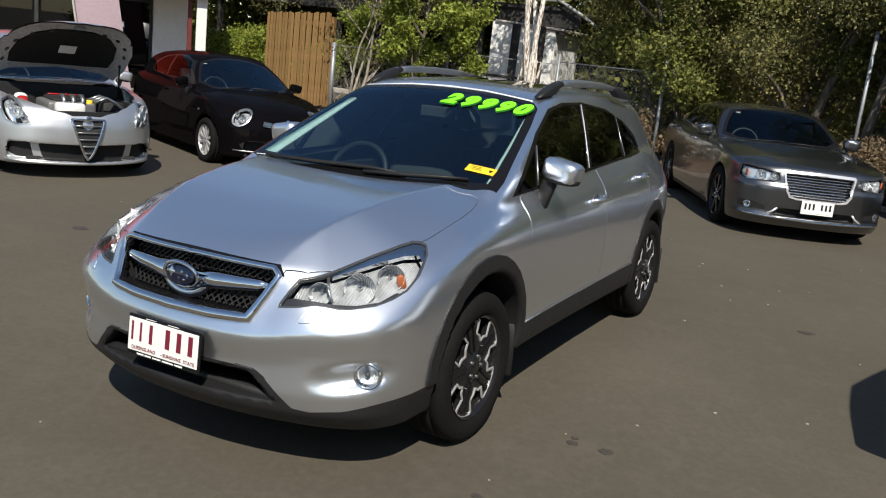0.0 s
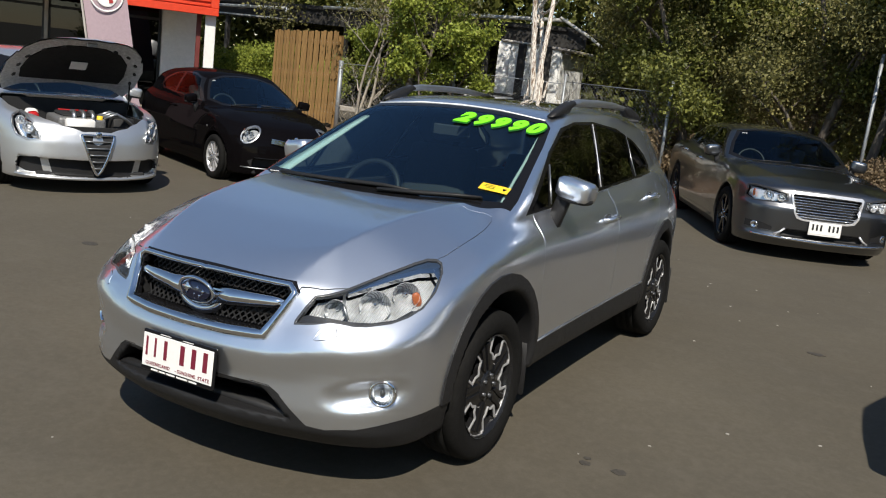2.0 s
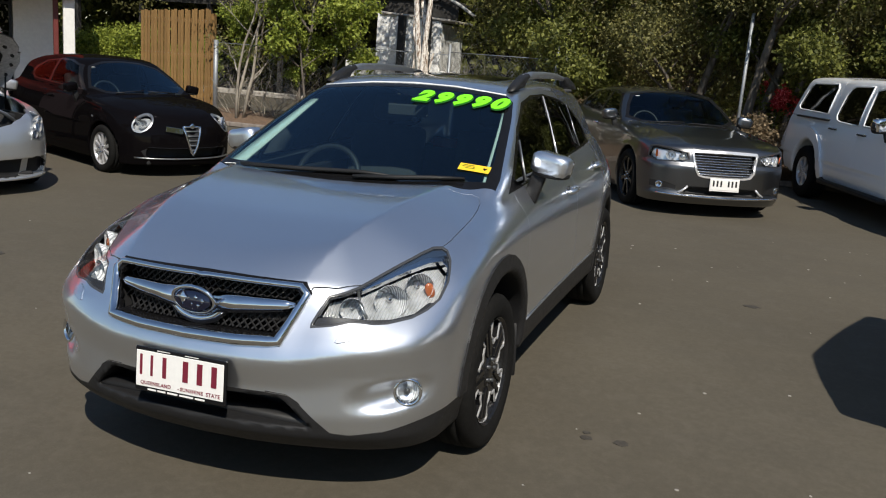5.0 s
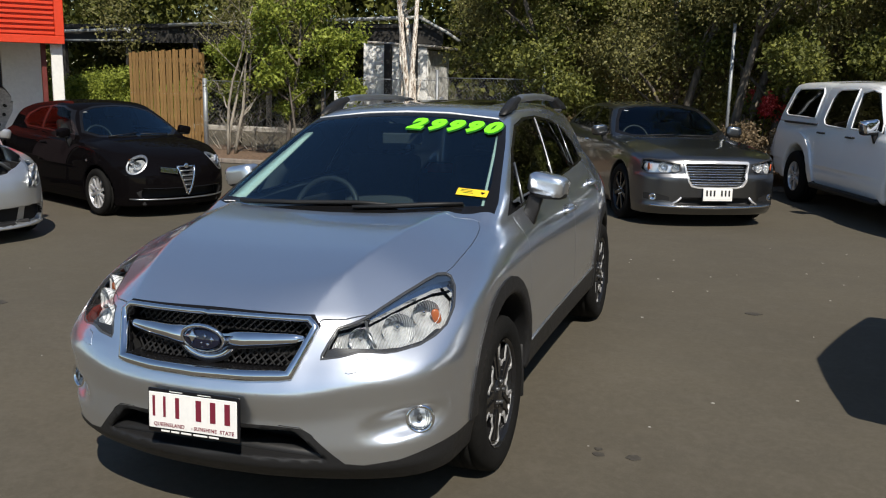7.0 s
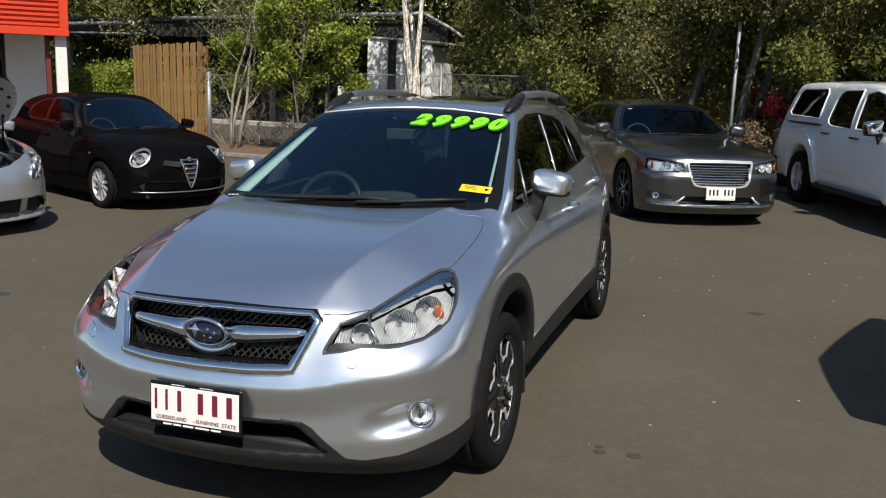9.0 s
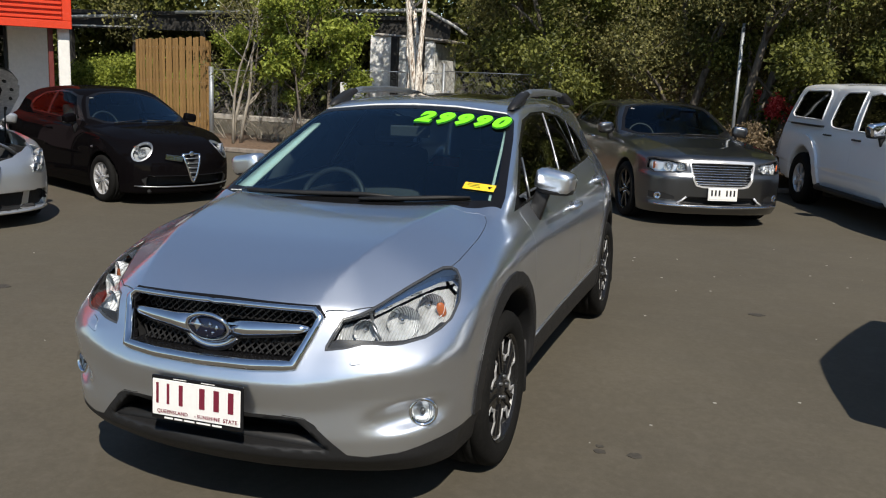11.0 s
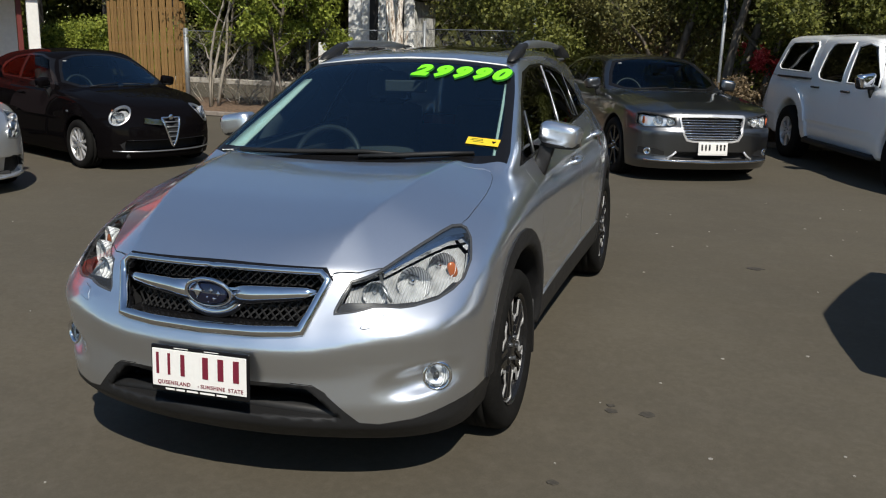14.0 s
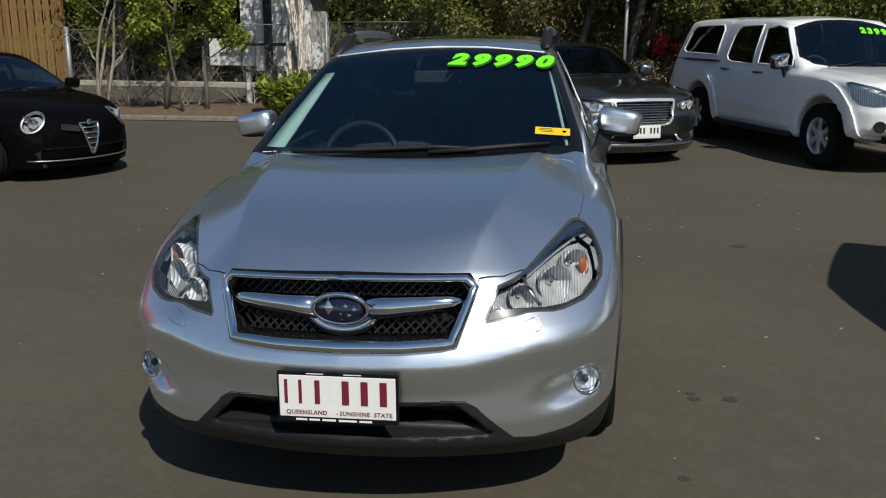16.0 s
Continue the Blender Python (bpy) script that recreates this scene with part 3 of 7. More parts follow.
def cabin(car, y0, y1, floor, belt, half, dash_y, seat_y, roof_z, pale=False, wheel_y=None):
    """The inside of a car: tub, dashboard, seats, steering wheel on the driver's (right) side, mirror."""
    bm = bmesh.new()
    add_box(bm, -half, half, y0, y1, floor, floor + 0.04)
    for s in (-1, 1):
        add_box(bm, s * half - 0.02, s * half + 0.02, y0 + 0.25, y1, floor, belt - 0.05, 0.01)
    add_box(bm, -half, half, y1 - 0.03, y1, floor, belt - 0.08, 0.01)
    car.place("cabin_tub", bm, CABIN, smooth=False)
    dash = box(-half + 0.01, half - 0.01, dash_y, dash_y + 0.42, belt - 0.40, belt - 0.035, bevel=0.06, seg=3)
    car.place("dashboard", dash, CABIN)
    for s in (-1, 1):
        cx = s * half * 0.5
        lean = Matrix.Translation((cx, seat_y + 0.32, floor + 0.35)) @ Matrix.Rotation(radians(-18), 4, 'X')
        seat = box(cx - 0.25, cx + 0.25, seat_y - 0.2, seat_y + 0.34, floor + 0.12, floor + 0.36, bevel=0.05, seg=2)
        st = car.place("seat", seat, CABINGREY)[0]
        part("backrest", box(-0.24, 0.24, -0.06, 0.06, 0.0, 0.60, bevel=0.05, seg=2, m=lean), CABINGREY, st)
        part("headrest", box(-0.13, 0.13, -0.05, 0.05, 0.63, 0.80, bevel=0.045, seg=2, m=lean), CABINGREY, st)
    rear = box(-half + 0.08, half - 0.08, seat_y + 1.0, seat_y + 1.14, floor + 0.3, belt + 0.02, bevel=0.05, seg=2)
    car.place("rear_seat", rear, CABINGREY)
    wy = wheel_y or dash_y + 0.5
    c = Matrix.Translation((-half * 0.5, wy, belt - 0.06)) @ Matrix.Rotation(radians(66), 4, 'X')
    rimpts = [c @ Vector((0.185 * math.cos(t), 0.185 * math.sin(t), 0)) for t in (2 * math.pi * k / 28 for k in range(28))]
    sw = car.place("steering_wheel", tube(rimpts, 0.017, 8, True), WHEELGREY)[0]
    hubm = bmesh.new()
    add_box(hubm, -0.17, 0.17, -0.025, 0.03, -0.03, 0.0, 0.01, m=c)
    add_box(hubm, -0.06, 0.06, -0.16, 0.05, -0.04, 0.0, 0.02, m=c)
    part("wheel_boss", hubm, CABIN, sw)


def mirror(car, x, y, z, mat, size=(0.095, 0.06, 0.075), lens=True):
    """Door mirrors on both sides: painted cap, dark foot and glass."""
    caps = car.place("door_mirror", blob(size, 5.5, pose(x + 0.075, y, z, 0, 4, -12) @ Matrix(((1, 0, 0.12, 0), (0, 1, 0, 0), (-0.10, 0, 1, 0), (0, 0, 0, 1)))), mat, both=True)
    car.place("mirror_base", blob((size[0] * 0.97, size[1] * 0.93, size[2] * 0.45), 3.2, pose(x + 0.073, y + 0.002, z - size[2] * 0.78, 0, 4, -12)), CLADDING, parent=caps, both=True)
    foot = prism([(-0.06, -0.13), (0.005, -0.15), (0.06, 0.02), (-0.015, 0.02)], 0.05, pose(x - 0.005, y + 0.03, z - 0.06, 90, 0, 0), 0.008)
    car.place("mirror_foot", foot, CLADDING, parent=caps, both=True)
    car.place("mirror_glass", blob((size[0] * 0.86, 0.006, size[2] * 0.82), 3.5, pose(x + 0.083, y + size[1] * 0.95, z, 0, 4, -12)), CHROME, parent=caps, both=True)
    return caps


def plate(car, y, z, tilt, chars, frame_mat=GLOSSBLACK, ink=PLATERED, words=True, width=0.372, height=0.134, spots=None):
    """A number plate in a dark frame; its characters are plain bars."""
    m = pose(0, y, z, 90 + tilt, 0, 0)
    fr = car.place("number_plate", box(-width / 2 - 0.008, width / 2 + 0.008, -height / 2 - 0.018, height / 2 + 0.012, -0.012, 0.0, bevel=0.004, m=m), frame_mat, label="white number plate in a black frame", smooth=False)[0]
    part("plate_sheet", box(-width / 2, width / 2, -height / 2, height / 2, 0.0, 0.004, bevel=0.0015, m=m), PLATEWHITE, fr, smooth=False)
    n = len(chars)
    for i, c in enumerate(chars):
        if c == ' ':
            continue
        cx = (i - (n - 1) / 2) * width * 0.93 / n if spots is None else spots[i]
        w = {'i': 0.010, 'j': 0.016, 'w': 0.022}.get(c, 0.022)
        part("plate_bar", box(cx - w / 2, cx + w / 2, -height * 0.17, height * 0.40, 0.004, 0.006, m=m), ink, fr, smooth=False)
    if words:
        for text, cx in (("QUEENSLAND", -0.098), ("-", 0.0), ("SUNSHINE", 0.056), ("STATE", 0.146)):
            tx = lettering(text, 0.0192, 0.0006, 0.0003, 0.0, 1.10)
            bmesh.ops.transform(tx, matrix=m @ Matrix.Translation((cx, -height * 0.385, 0.005)), verts=tx.verts)
            part("plate_word", tx, PLATERED, fr, smooth=False)
        for cx, w in ((-0.117, 0.036), (-0.075, 0.034), (-0.028, 0.044), (0.032, 0.058), (0.089, 0.040)):
            part("frame_word", box(cx - w / 2, cx + w / 2, -height / 2 - 0.0125, -height / 2 - 0.006, 0.0, 0.0015, m=m), PLATEWHITE, fr, smooth=False)
        for cx in (-0.07, 0.05):
            part("frame_word", box(cx - 0.028, cx + 0.028, height / 2 + 0.0045, height / 2 + 0.007, 0.0, 0.0015, m=m), PLATEWHITE, fr, smooth=False)
    return fr


def price(car, x, y, size, text):
    """Fat green price figures stuck on the windscreen, each with a dark edge."""
    place, n = car.drop((x, y, 2.4), (0, 0, -1))
    along = Vector((1, 0, 0))
    up = n.cross(along).normalized()
    along = up.cross(n).normalized()
    m = Matrix.Translation(place + n * 0.004) @ Matrix((along, up, n)).transposed().to_4x4()
    step = size * 0.69
    for i, c in enumerate(text):
        at = m @ Matrix.Translation(((i - (len(text) - 1) / 2) * step, 0, 0))
        back = lettering(c, size, 0.001, size * 0.085, 0.25)
        bmesh.ops.transform(back, matrix=at @ Matrix.Translation((size * 0.03, -size * 0.045, 0)), verts=back.verts)
        dig = lettering(c, size, 0.0015, size * 0.062, 0.25)
        bmesh.ops.transform(dig, matrix=at @ Matrix.Translation((0, 0, 0.004)), verts=dig.verts)
        d = car.place("price_digit", dig, PRICEGREEN, label="fat lime-green price figure", smooth=False)[0]
        part("digit_edge", back, PRICEDARK, d, smooth=False)


def lamp_bowls(car, spots, mat=REFLECTOR, ribs=2):
    """Round reflector bowls (x, y, z, radius, turn) behind a lamp lens, on both sides, each with its bulb."""
    for x, y, z, r, turn in spots:
        m = pose(x, y, z, 0, 0, turn)
        bowl = lathe([(r, 0.0), (r * 0.98, -0.012), (r * 0.80, -0.04), (r * 0.45, -0.07), (r * 0.2, -0.08)], 24)
        bmesh.ops.transform(bowl, matrix=m, verts=bowl.verts)
        obs = car.place("lamp_bowl", bowl, mat, both=True)
        for k in range(ribs):
            rib = lathe([(r * (0.50 + 0.30 * k), -0.055 + 0.027 * k), (r * (0.52 + 0.30 * k), -0.050 + 0.027 * k)], 24)
            bmesh.ops.transform(rib, matrix=m, verts=rib.verts)
            car.place("bowl_rib", rib, SATIN, parent=obs, both=True)
        b = blob((0.02, r * 0.22, r * 0.22), 2, m @ Matrix.Translation((-0.045, 0, 0)), 12, 8)
        car.place("bulb", b, CHROME, parent=obs, both=True)


# the silver crossover
def crossover_extra(f, x, y, z):
    grille = smax(smax(x - 0.385 + np.abs(z - 0.76) * 0.5, np.abs(z - 0.720) - 0.083, 0.02), y - 0.14, 0.02)
    f = smax(f, -smax(grille, -y - 0.6, 0.02), 0.008)
    gap = smax(x - 0.36 - (0.43 - z) * 1.0, np.abs(z - 0.372) - 0.052, 0.02)
    f = smax(f, -smax(gap, y - 0.10, 0.02), 0.010)
    foggy = np.sqrt((x - 0.735) ** 2 * 0.22 + (z - 0.447 - 0.12 * (x - 0.76)) ** 2 * 1.7 + (y - 0.07 - 0.9 * (x - 0.735)) ** 2)
    f = smax(f, 0.062 - foggy, 0.04)
    return smax(f, -smax(z - 0.295, np.abs(y - 2.2) - 0.98, 0.02), 0.012)


def build_crossover():
    front_z = soft([(0.10, 0.14), (0.20, -0.03), (0.28, -0.115), (0.36, -0.128), (0.46, -0.125), (0.53, -0.143), (0.562, -0.149), (0.60, -0.133), (0.628, -0.118), (0.687, -0.083), (0.75, -0.052), (0.82, -0.018), (0.90, 0.08)], 0.010)
    rise = soft([(0, 0), (0.3, 0), (0.42, 0.008), (0.57, 0.04), (0.82, 0.07), (1.0, 0.08)], 0.03)
    bow = soft([(0, 0), (0.2, 0.01), (0.35, 0.035), (0.5, 0.075), (0.6, 0.11), (0.7, 0.165), (0.79, 0.25), (0.855, 0.36), (0.915, 0.52)], 0.03)
    plan = soft([(-0.3, 0.82), (0.3, 0.87), (0.9, 0.905), (1.5, 0.882), (2.4, 0.882), (3.45, 0.894), (4.1, 0.81), (4.5, 0.70)], 0.2)
    flank = soft([(0.1, -0.07), (0.22, -0.045), (0.34, -0.012), (0.55, 0.0), (0.70, 0.0), (0.80, -0.005), (0.87, -0.013), (0.92, -0.030), (1.0, -0.072), (1.1, -0.14)], 0.02)
    deck = soft([(-0.3, 0.73), (0.0, 0.84), (0.15, 0.907), (0.4, 0.990), (0.7, 1.040), (1.0, 1.066), (1.3, 1.055), (2.3, 1.08), (3.5, 1.125), (4.4, 1.125)], 0.06)
    ridge = soft([(-0.3, 0.33), (0.0, 0.375), (0.44, 0.478), (1.1, 0.565), (1.6, 0.66), (4, 0.7)], 0.05)
    roof = soft([(1.2, 1.36), (1.9, 1.505), (2.2, 1.545), (2.7, 1.562), (3.3, 1.545), (3.9, 1.49), (4.3, 1.43)], 0.08)
    cab = soft([(0.6, 0.86), (1.0, 0.79), (1.1, 0.757), (1.3, 0.675), (1.45, 0.60), (1.6, 0.51)], 0.03)
    cab_plan = soft([(0.8, -0.03), (1.3, 0.0), (2.2, 0.0), (3.0, -0.028), (3.7, -0.085), (4.4, -0.17)], 0.1)
    rear_z = soft([(0.1, 4.2), (0.3, 4.33), (0.6, 4.36), (0.95, 4.32), (1.1, 4.27)], 0.03)
    field = car_field(front_z, bow, rear_z, 0.22, plan, flank, deck, -0.05, ridge, 0.49, (1.727, 1.40, 0.48, 0.085), (4.10, 1.40, 1.5, 0.15), roof, 0.10,
                      cab, cab_plan, (0.88, 3.515, 0.355, 0.395), 0.20, crossover_extra, rise=rise, corner=0.075)
    car = Car("crossover_car", field, (0, -0.3, 0.1), (1.0, 4.5, 1.7), 0.016, Matrix.Translation((0.17, 0, 0)) @ Matrix.Rotation(radians(-1.6), 4, 'Y') @ Matrix.Translation((-0.15, 0, 0)), "silver compact crossover with black wheel-arch cladding parked on asphalt", "car")
    frontal = lambda c: c.y < 0.75
    # windscreen with its black border
    ws = [(0.0, 0.955), (0.3, 0.97), (0.55, 1.03), (0.745, 1.15), (0.738, 1.24), (0.638, 1.72), (0.592, 1.895), (0.545, 1.93), (0.25, 1.955), (0.0, 1.955), (-0.1, 1.95), (-0.1, 0.955)]
    screen = car.take(TOP, ws, lambda c: c.z > 0.98)
    inner = [(-0.1, 1.06), (0.0, 1.06), (0.4, 1.08), (0.690, 1.165), (0.675, 1.34), (0.572, 1.83), (0.50, 1.885), (0.0, 1.905), (-0.1, 1.905)]
    pane_in = car.take(TOP, inner, source=screen)
    border = car.emit(screen, "windscreen_border", GLOSSBLACK, label="black windscreen border", thick=0.006)
    car.emit(pane_in, "windscreen", GLASS, label="tinted windscreen glass", thick=0, push=0.001)[0].visible_shadow = False
    # highlight on the roof's front edge, put in as a thin white tube
    top_line = [car.drop((x, y, 2.4), (0, 0, -1)) for x, y in ((-0.54, 1.935), (-0.25, 1.957), (0, 1.962), (0.25, 1.957), (0.54, 1.935))]
    car.place("roof_edge_strip", tube([q + n * 0.002 for q, n in top_line], 0.0055, 6), WHITEPAINT, label="white strip standing in for the highlight on the roof edge")
    # side glass
    dlo = [(1.265, 1.030), (1.8, 1.055), (2.6, 1.092), (3.3, 1.118), (3.58, 1.132), (3.69, 1.17), (3.62, 1.25), (3.40, 1.345), (3.05, 1.425), (2.6, 1.465), (2.25, 1.463), (2.0, 1.43), (1.72, 1.31)]
    side = car.take(SIDE, dlo, lambda c: c.x > 0.4)
    panes = []
    panes.append(("front_quarter_glass", [(1.34, 1.046), (1.56, 1.058), (1.655, 1.235)]))
    panes.append(("front_door_glass", [(1.61, 1.062), (2.35, 1.095), (2.53, 1.448), (2.25, 1.45), (2.02, 1.415), (1.75, 1.305), (1.705, 1.27)]))
    panes.append(("rear_door_glass", [(2.44, 1.10), (3.15, 1.124), (3.225, 1.383), (3.0, 1.415), (2.625, 1.45)]))
    panes.append(("rear_quarter_glass", [(3.21, 1.126), (3.56, 1.143), (3.63, 1.178), (3.57, 1.235), (3.37, 1.335), (3.285, 1.365)]))
    made = []
    for nm, poly in panes:
        made.append((nm, car.take(SIDE, poly, source=side)))
    surround = car.emit(side, "window_surround", GLOSSBLACK, mirror="two", thick=0.008)
    for nm, piece in made:
        car.emit(piece, nm, GLASSDARK, parent=surround, mirror="two", thick=0, push=0.003)
    strip = [car.drop((2.0, y, z), (-1, 0, 0)) for y, z in ((2.385, 1.10), (2.43, 1.2), (2.505, 1.35), (2.568, 1.45))]
    car.place("pillar_strip", tube([p + n * 0.001 for p, n in strip], 0.0055, 6), POLISHED, parent=surround, both=True)
    strip = [car.drop((2.0, y, z), (-1, 0, 0)) for y, z in ((3.18, 1.125), (3.215, 1.25), (3.255, 1.385))]
    car.place("pillar_strip", tube([p + n * 0.001 for p, n in strip], 0.003, 6), SATIN, parent=surround, both=True)
    strip = [car.drop((2.0, y, z), (-1, 0, 0)) for y, z in ((1.585, 1.062), (1.63, 1.15), (1.682, 1.25))]
    car.place("quarter_strip", tube([p + n * 0.002 for p, n in strip], 0.005, 6), SATIN, parent=surround, both=True)
    # headlamps
    hl = [(0.295, 0.681), (0.300, 0.697), (0.335, 0.745), (0.372, 0.786), (0.43, 0.797), (0.49, 0.812), (0.566, 0.836), (0.67, 0.868), (0.78, 0.898), (0.842, 0.910), (0.884, 0.908), (0.902, 0.897), (0.895, 0.868), (0.845, 0.808), (0.782, 0.757), (0.72, 0.730), (0.65, 0.710), (0.554, 0.698), (0.508, 0.697), (0.458, 0.703), (0.421, 0.704), (0.36, 0.691)]
    lamp = car.take(front(45), hl, lambda c: c.y < 0.75 and c.x > 0.3)
    glass = car.take(front(45), inset(hl, 0.0055), source=lamp)
    car.emit(lamp, "headlamp_rim", LAMPGREY, mirror="two", thick=0.02)
    body = glass.copy()
    car.emit(glass, "headlamp_lens", LENS, mirror="two", thick=0, push=0.002)
    def behind(u, z, deep):
        # a place behind the lens, by its distance along the lamp and its height
        s = math.sqrt(0.5)
        q, n = car.drop((u * s + s, u * s - s, z), (-s, s, 0))
        return q - n * deep

    brow = car.take(front(45), [(0.40, 0.90), (0.40, 0.788), (0.50, 0.809), (0.60, 0.838), (0.70, 0.865), (0.80, 0.886), (0.87, 0.888), (0.93, 0.888), (0.93, 0.95), (0.6, 0.95)], source=body)
    car.emit(brow, "headlamp_brow", LAMPNAVY, mirror="two", thick=0.03, push=0.010, label="dark bezel above the headlamp bowls, its navy tint a painted sky reflection")
    band = car.take(front(45), [(0.50, 0.803), (0.60, 0.828), (0.70, 0.852), (0.80, 0.872), (0.862, 0.874), (0.872, 0.852), (0.81, 0.788), (0.82, 0.768), (0.95, 0.85), (0.95, 0.888), (0.87, 0.888), (0.80, 0.886), (0.70, 0.865), (0.60, 0.838), (0.50, 0.809)], source=body)
    car.emit(band, "lamp_trim", CHROME, mirror="two", thick=0.022, push=0.012, label="chrome trim inside the headlamp")
    skirt = car.take(front(45), [(0.28, 0.66), (0.28, 0.70), (0.345, 0.722), (0.42, 0.722), (0.50, 0.716), (0.58, 0.716), (0.67, 0.728), (0.74, 0.757), (0.80, 0.75), (0.7, 0.66)], source=body)
    car.emit(skirt, "headlamp_skirt", LAMPDARK, mirror="two", thick=0.03, push=0.014, label="dark bezel under the headlamp bowls")
    car.emit(body, "headlamp_housing", FACET, mirror="two", thick=0, push=0.06, label="silvery headlamp reflector")
    spots = []
    for u, z, r, turn in ((0.600, 0.770, 0.062, -58), (0.445, 0.750, 0.044, -66), (0.730, 0.805, 0.054, -52)):
        q = behind(u, z, 0.022)
        spots.append((q.x, q.y, q.z, r, turn))
    lamp_bowls(car, spots, FLUTED, ribs=0)
    q = behind(0.775, 0.804, 0.040)
    car.place("turn_signal", blob((0.018, 0.010, 0.030), 2.6, pose(q.x, q.y, q.z, 0, -18, 40)), AMBER, both=True)
    car.place("bowl_divider", tube([behind(u, z, 0.016) for u, z in ((0.485, 0.80), (0.478, 0.765), (0.49, 0.722))], 0.006, 6), SATIN, both=True)
    # grille
    gz = [(-0.05, 0.832), (0.395, 0.826), (0.428, 0.790), (0.362, 0.615), (0.30, 0.610), (-0.05, 0.606)]
    ring_faces = car.take(front(), gz, lambda c: c.y < 0.2)
    gi = [(-0.05, 0.797), (0.380, 0.793), (0.394, 0.774), (0.340, 0.650), (-0.05, 0.644)]
    hole = car.take(front(), gi, source=ring_faces)
    car.emit(ring_faces, "grille_seat", GLOSSBLACK, thick=0.02)
    loop = [(0.0, 0.817, 0.011), (0.2, 0.816, 0.011), (0.385, 0.813, 0.012), (0.413, 0.788, 0.014), (0.385, 0.715, 0.017), (0.352, 0.632, 0.021), (0.20, 0.625, 0.022), (0.0, 0.623, 0.022)]
    loop = loop + [(-x, z, r) for x, z, r in loop[-2:0:-1]]
    fine = []
    for (x0, z0, r0), (x1, z1, r1) in zip(loop, loop[1:] + loop[:1]):
        n = max(2, int(math.hypot(x1 - x0, z1 - z0) / 0.03))
        fine += [(x0 + (x1 - x0) * k / n, z0 + (z1 - z0) * k / n, r0 + (r1 - r0) * k / n) for k in range(n)]
    car.place("grille_surround", tube([(x, float(front_z(z) + bow(abs(x))) - 0.006, z) for x, z, _ in fine], [r for *_, r in fine], 10, True), CHROME, label="chrome grille surround")
    car.emit(hole, "grille_back", CLADDING, thick=0, push=0.03)
    mesh = bmesh.new()
    for k in range(-26, 27):
        for lean in (-1, 1):
            pts = []
            for s in np.linspace(0, 1, 5):
                z = 0.645 + 0.155 * s
                x = k * 0.030 + lean * 0.030 * (s - 0.5) * 5.6
                if abs(x) < 0.385 - max(0, 0.70 - z) * 0.6:
                    pts.append((x, front_z(z) + bow(abs(x)) + 0.058, z))
            if len(pts) > 1:
                add_tube(mesh, pts, 0.0038, 4)
    car.place("grille_mesh", mesh, CLADDING, smooth=False, label="black honeycomb grille mesh")
    wing = bmesh.new()
    for s in (-1, 1):
        pts = [(s * x, float(front_z(0.74) + bow(x)) + 0.018, 0.724 + 0.065 * (x - 0.07)) for x in (0.07, 0.16, 0.26, 0.34, 0.385)]
        add_tube(wing, pts, [0.044, 0.036, 0.030, 0.024, 0.010], 12, flat=1.0)
    add_tube(wing, [(0.112 * math.cos(t), -0.052 - 0.010 * math.sin(t), 0.733 + 0.078 * math.sin(t)) for t in np.linspace(math.pi * 1.02, math.pi * 1.98, 17)], [0.012 + 0.012 * math.sin(math.pi * k / 16) for k in range(17)], 8)
    car.place("grille_wing", wing, CHROME, label="chrome wing bar across the grille")
    bm = bmesh.new()
    add_tube(bm, [(0.087 * math.cos(t), -0.078 - 0.012 * math.sin(t), 0.733 + 0.051 * math.sin(t)) for t in (2 * math.pi * k / 32 for k in range(32))], 0.008, 8, True)
    car.place("badge_ring", bm, CHROME)
    badge = car.place("badge", blob((0.076, 0.014, 0.042), 2.0, pose(0, -0.082, 0.733, -10, 0, 0), 28, 12), BADGEBLUE, label="blue oval badge with plain chrome marks")[0]
    for bx, bz, r in ((-0.034, 0.010, 0.030), (0.005, -0.010, 0.013), (0.020, 0.014, 0.012), (0.048, 0.004, 0.013), (0.030, -0.014, 0.013), (0.008, -0.027, 0.010)):
        part("badge_mark", blob((r, 0.004, r), 0.7, pose(bx, -0.096 + 0.06 * abs(bz), 0.733 + bz, -10, 0, 0), 8, 6), CHROME, badge)
    # lower front: dark lip and intake
    lip = [(-0.05, 0.05), (-0.05, 0.447), (0.30, 0.443), (0.385, 0.437), (0.42, 0.418), (0.535, 0.305), (0.60, 0.298), (0.72, 0.312), (0.80, 0.335), (0.90, 0.355), (1.0, 0.36), (1.0, 0.05)]
    car.cut("front_lip", front(), lip, CLADDING, lambda c: c.y < 0.62, label="black plastic lower bumper", thick=0.01)
    edge_pts = []
    for x, z in ((0.31, 0.446), (0.385, 0.440), (0.425, 0.415), (0.535, 0.303), (0.60, 0.296), (0.70, 0.307), (0.78, 0.328)):
        q, n = car.drop((x, -1.0, z), (0, 1, 0))
        edge_pts.append(q + n * 0.001)
    car.place("bumper_strip", tube(edge_pts, 0.0022, 6), CLADDING, both=True)
    bar = bmesh.new()
    add_box(bar, -0.50, 0.50, -0.045, 0.03, 0.305, 0.345, 0.012)
    car.place("intake_bar", bar, CLADDING)
    # fog lamps
    q, n = car.drop((0.80, -0.6, 0.445), (-0.06, 1, 0))
    fm = Matrix.Translation(q + Vector((0.009, -0.025, 0.002))) @ pose(0, 0, 0, 0, -4, -66) @ Matrix.Scale(0.80, 4)
    bez = lathe([(0.070, -0.04), (0.068, 0.004), (0.064, 0.012), (0.055, 0.012), (0.050, 0.002), (0.048, -0.012)], 28)
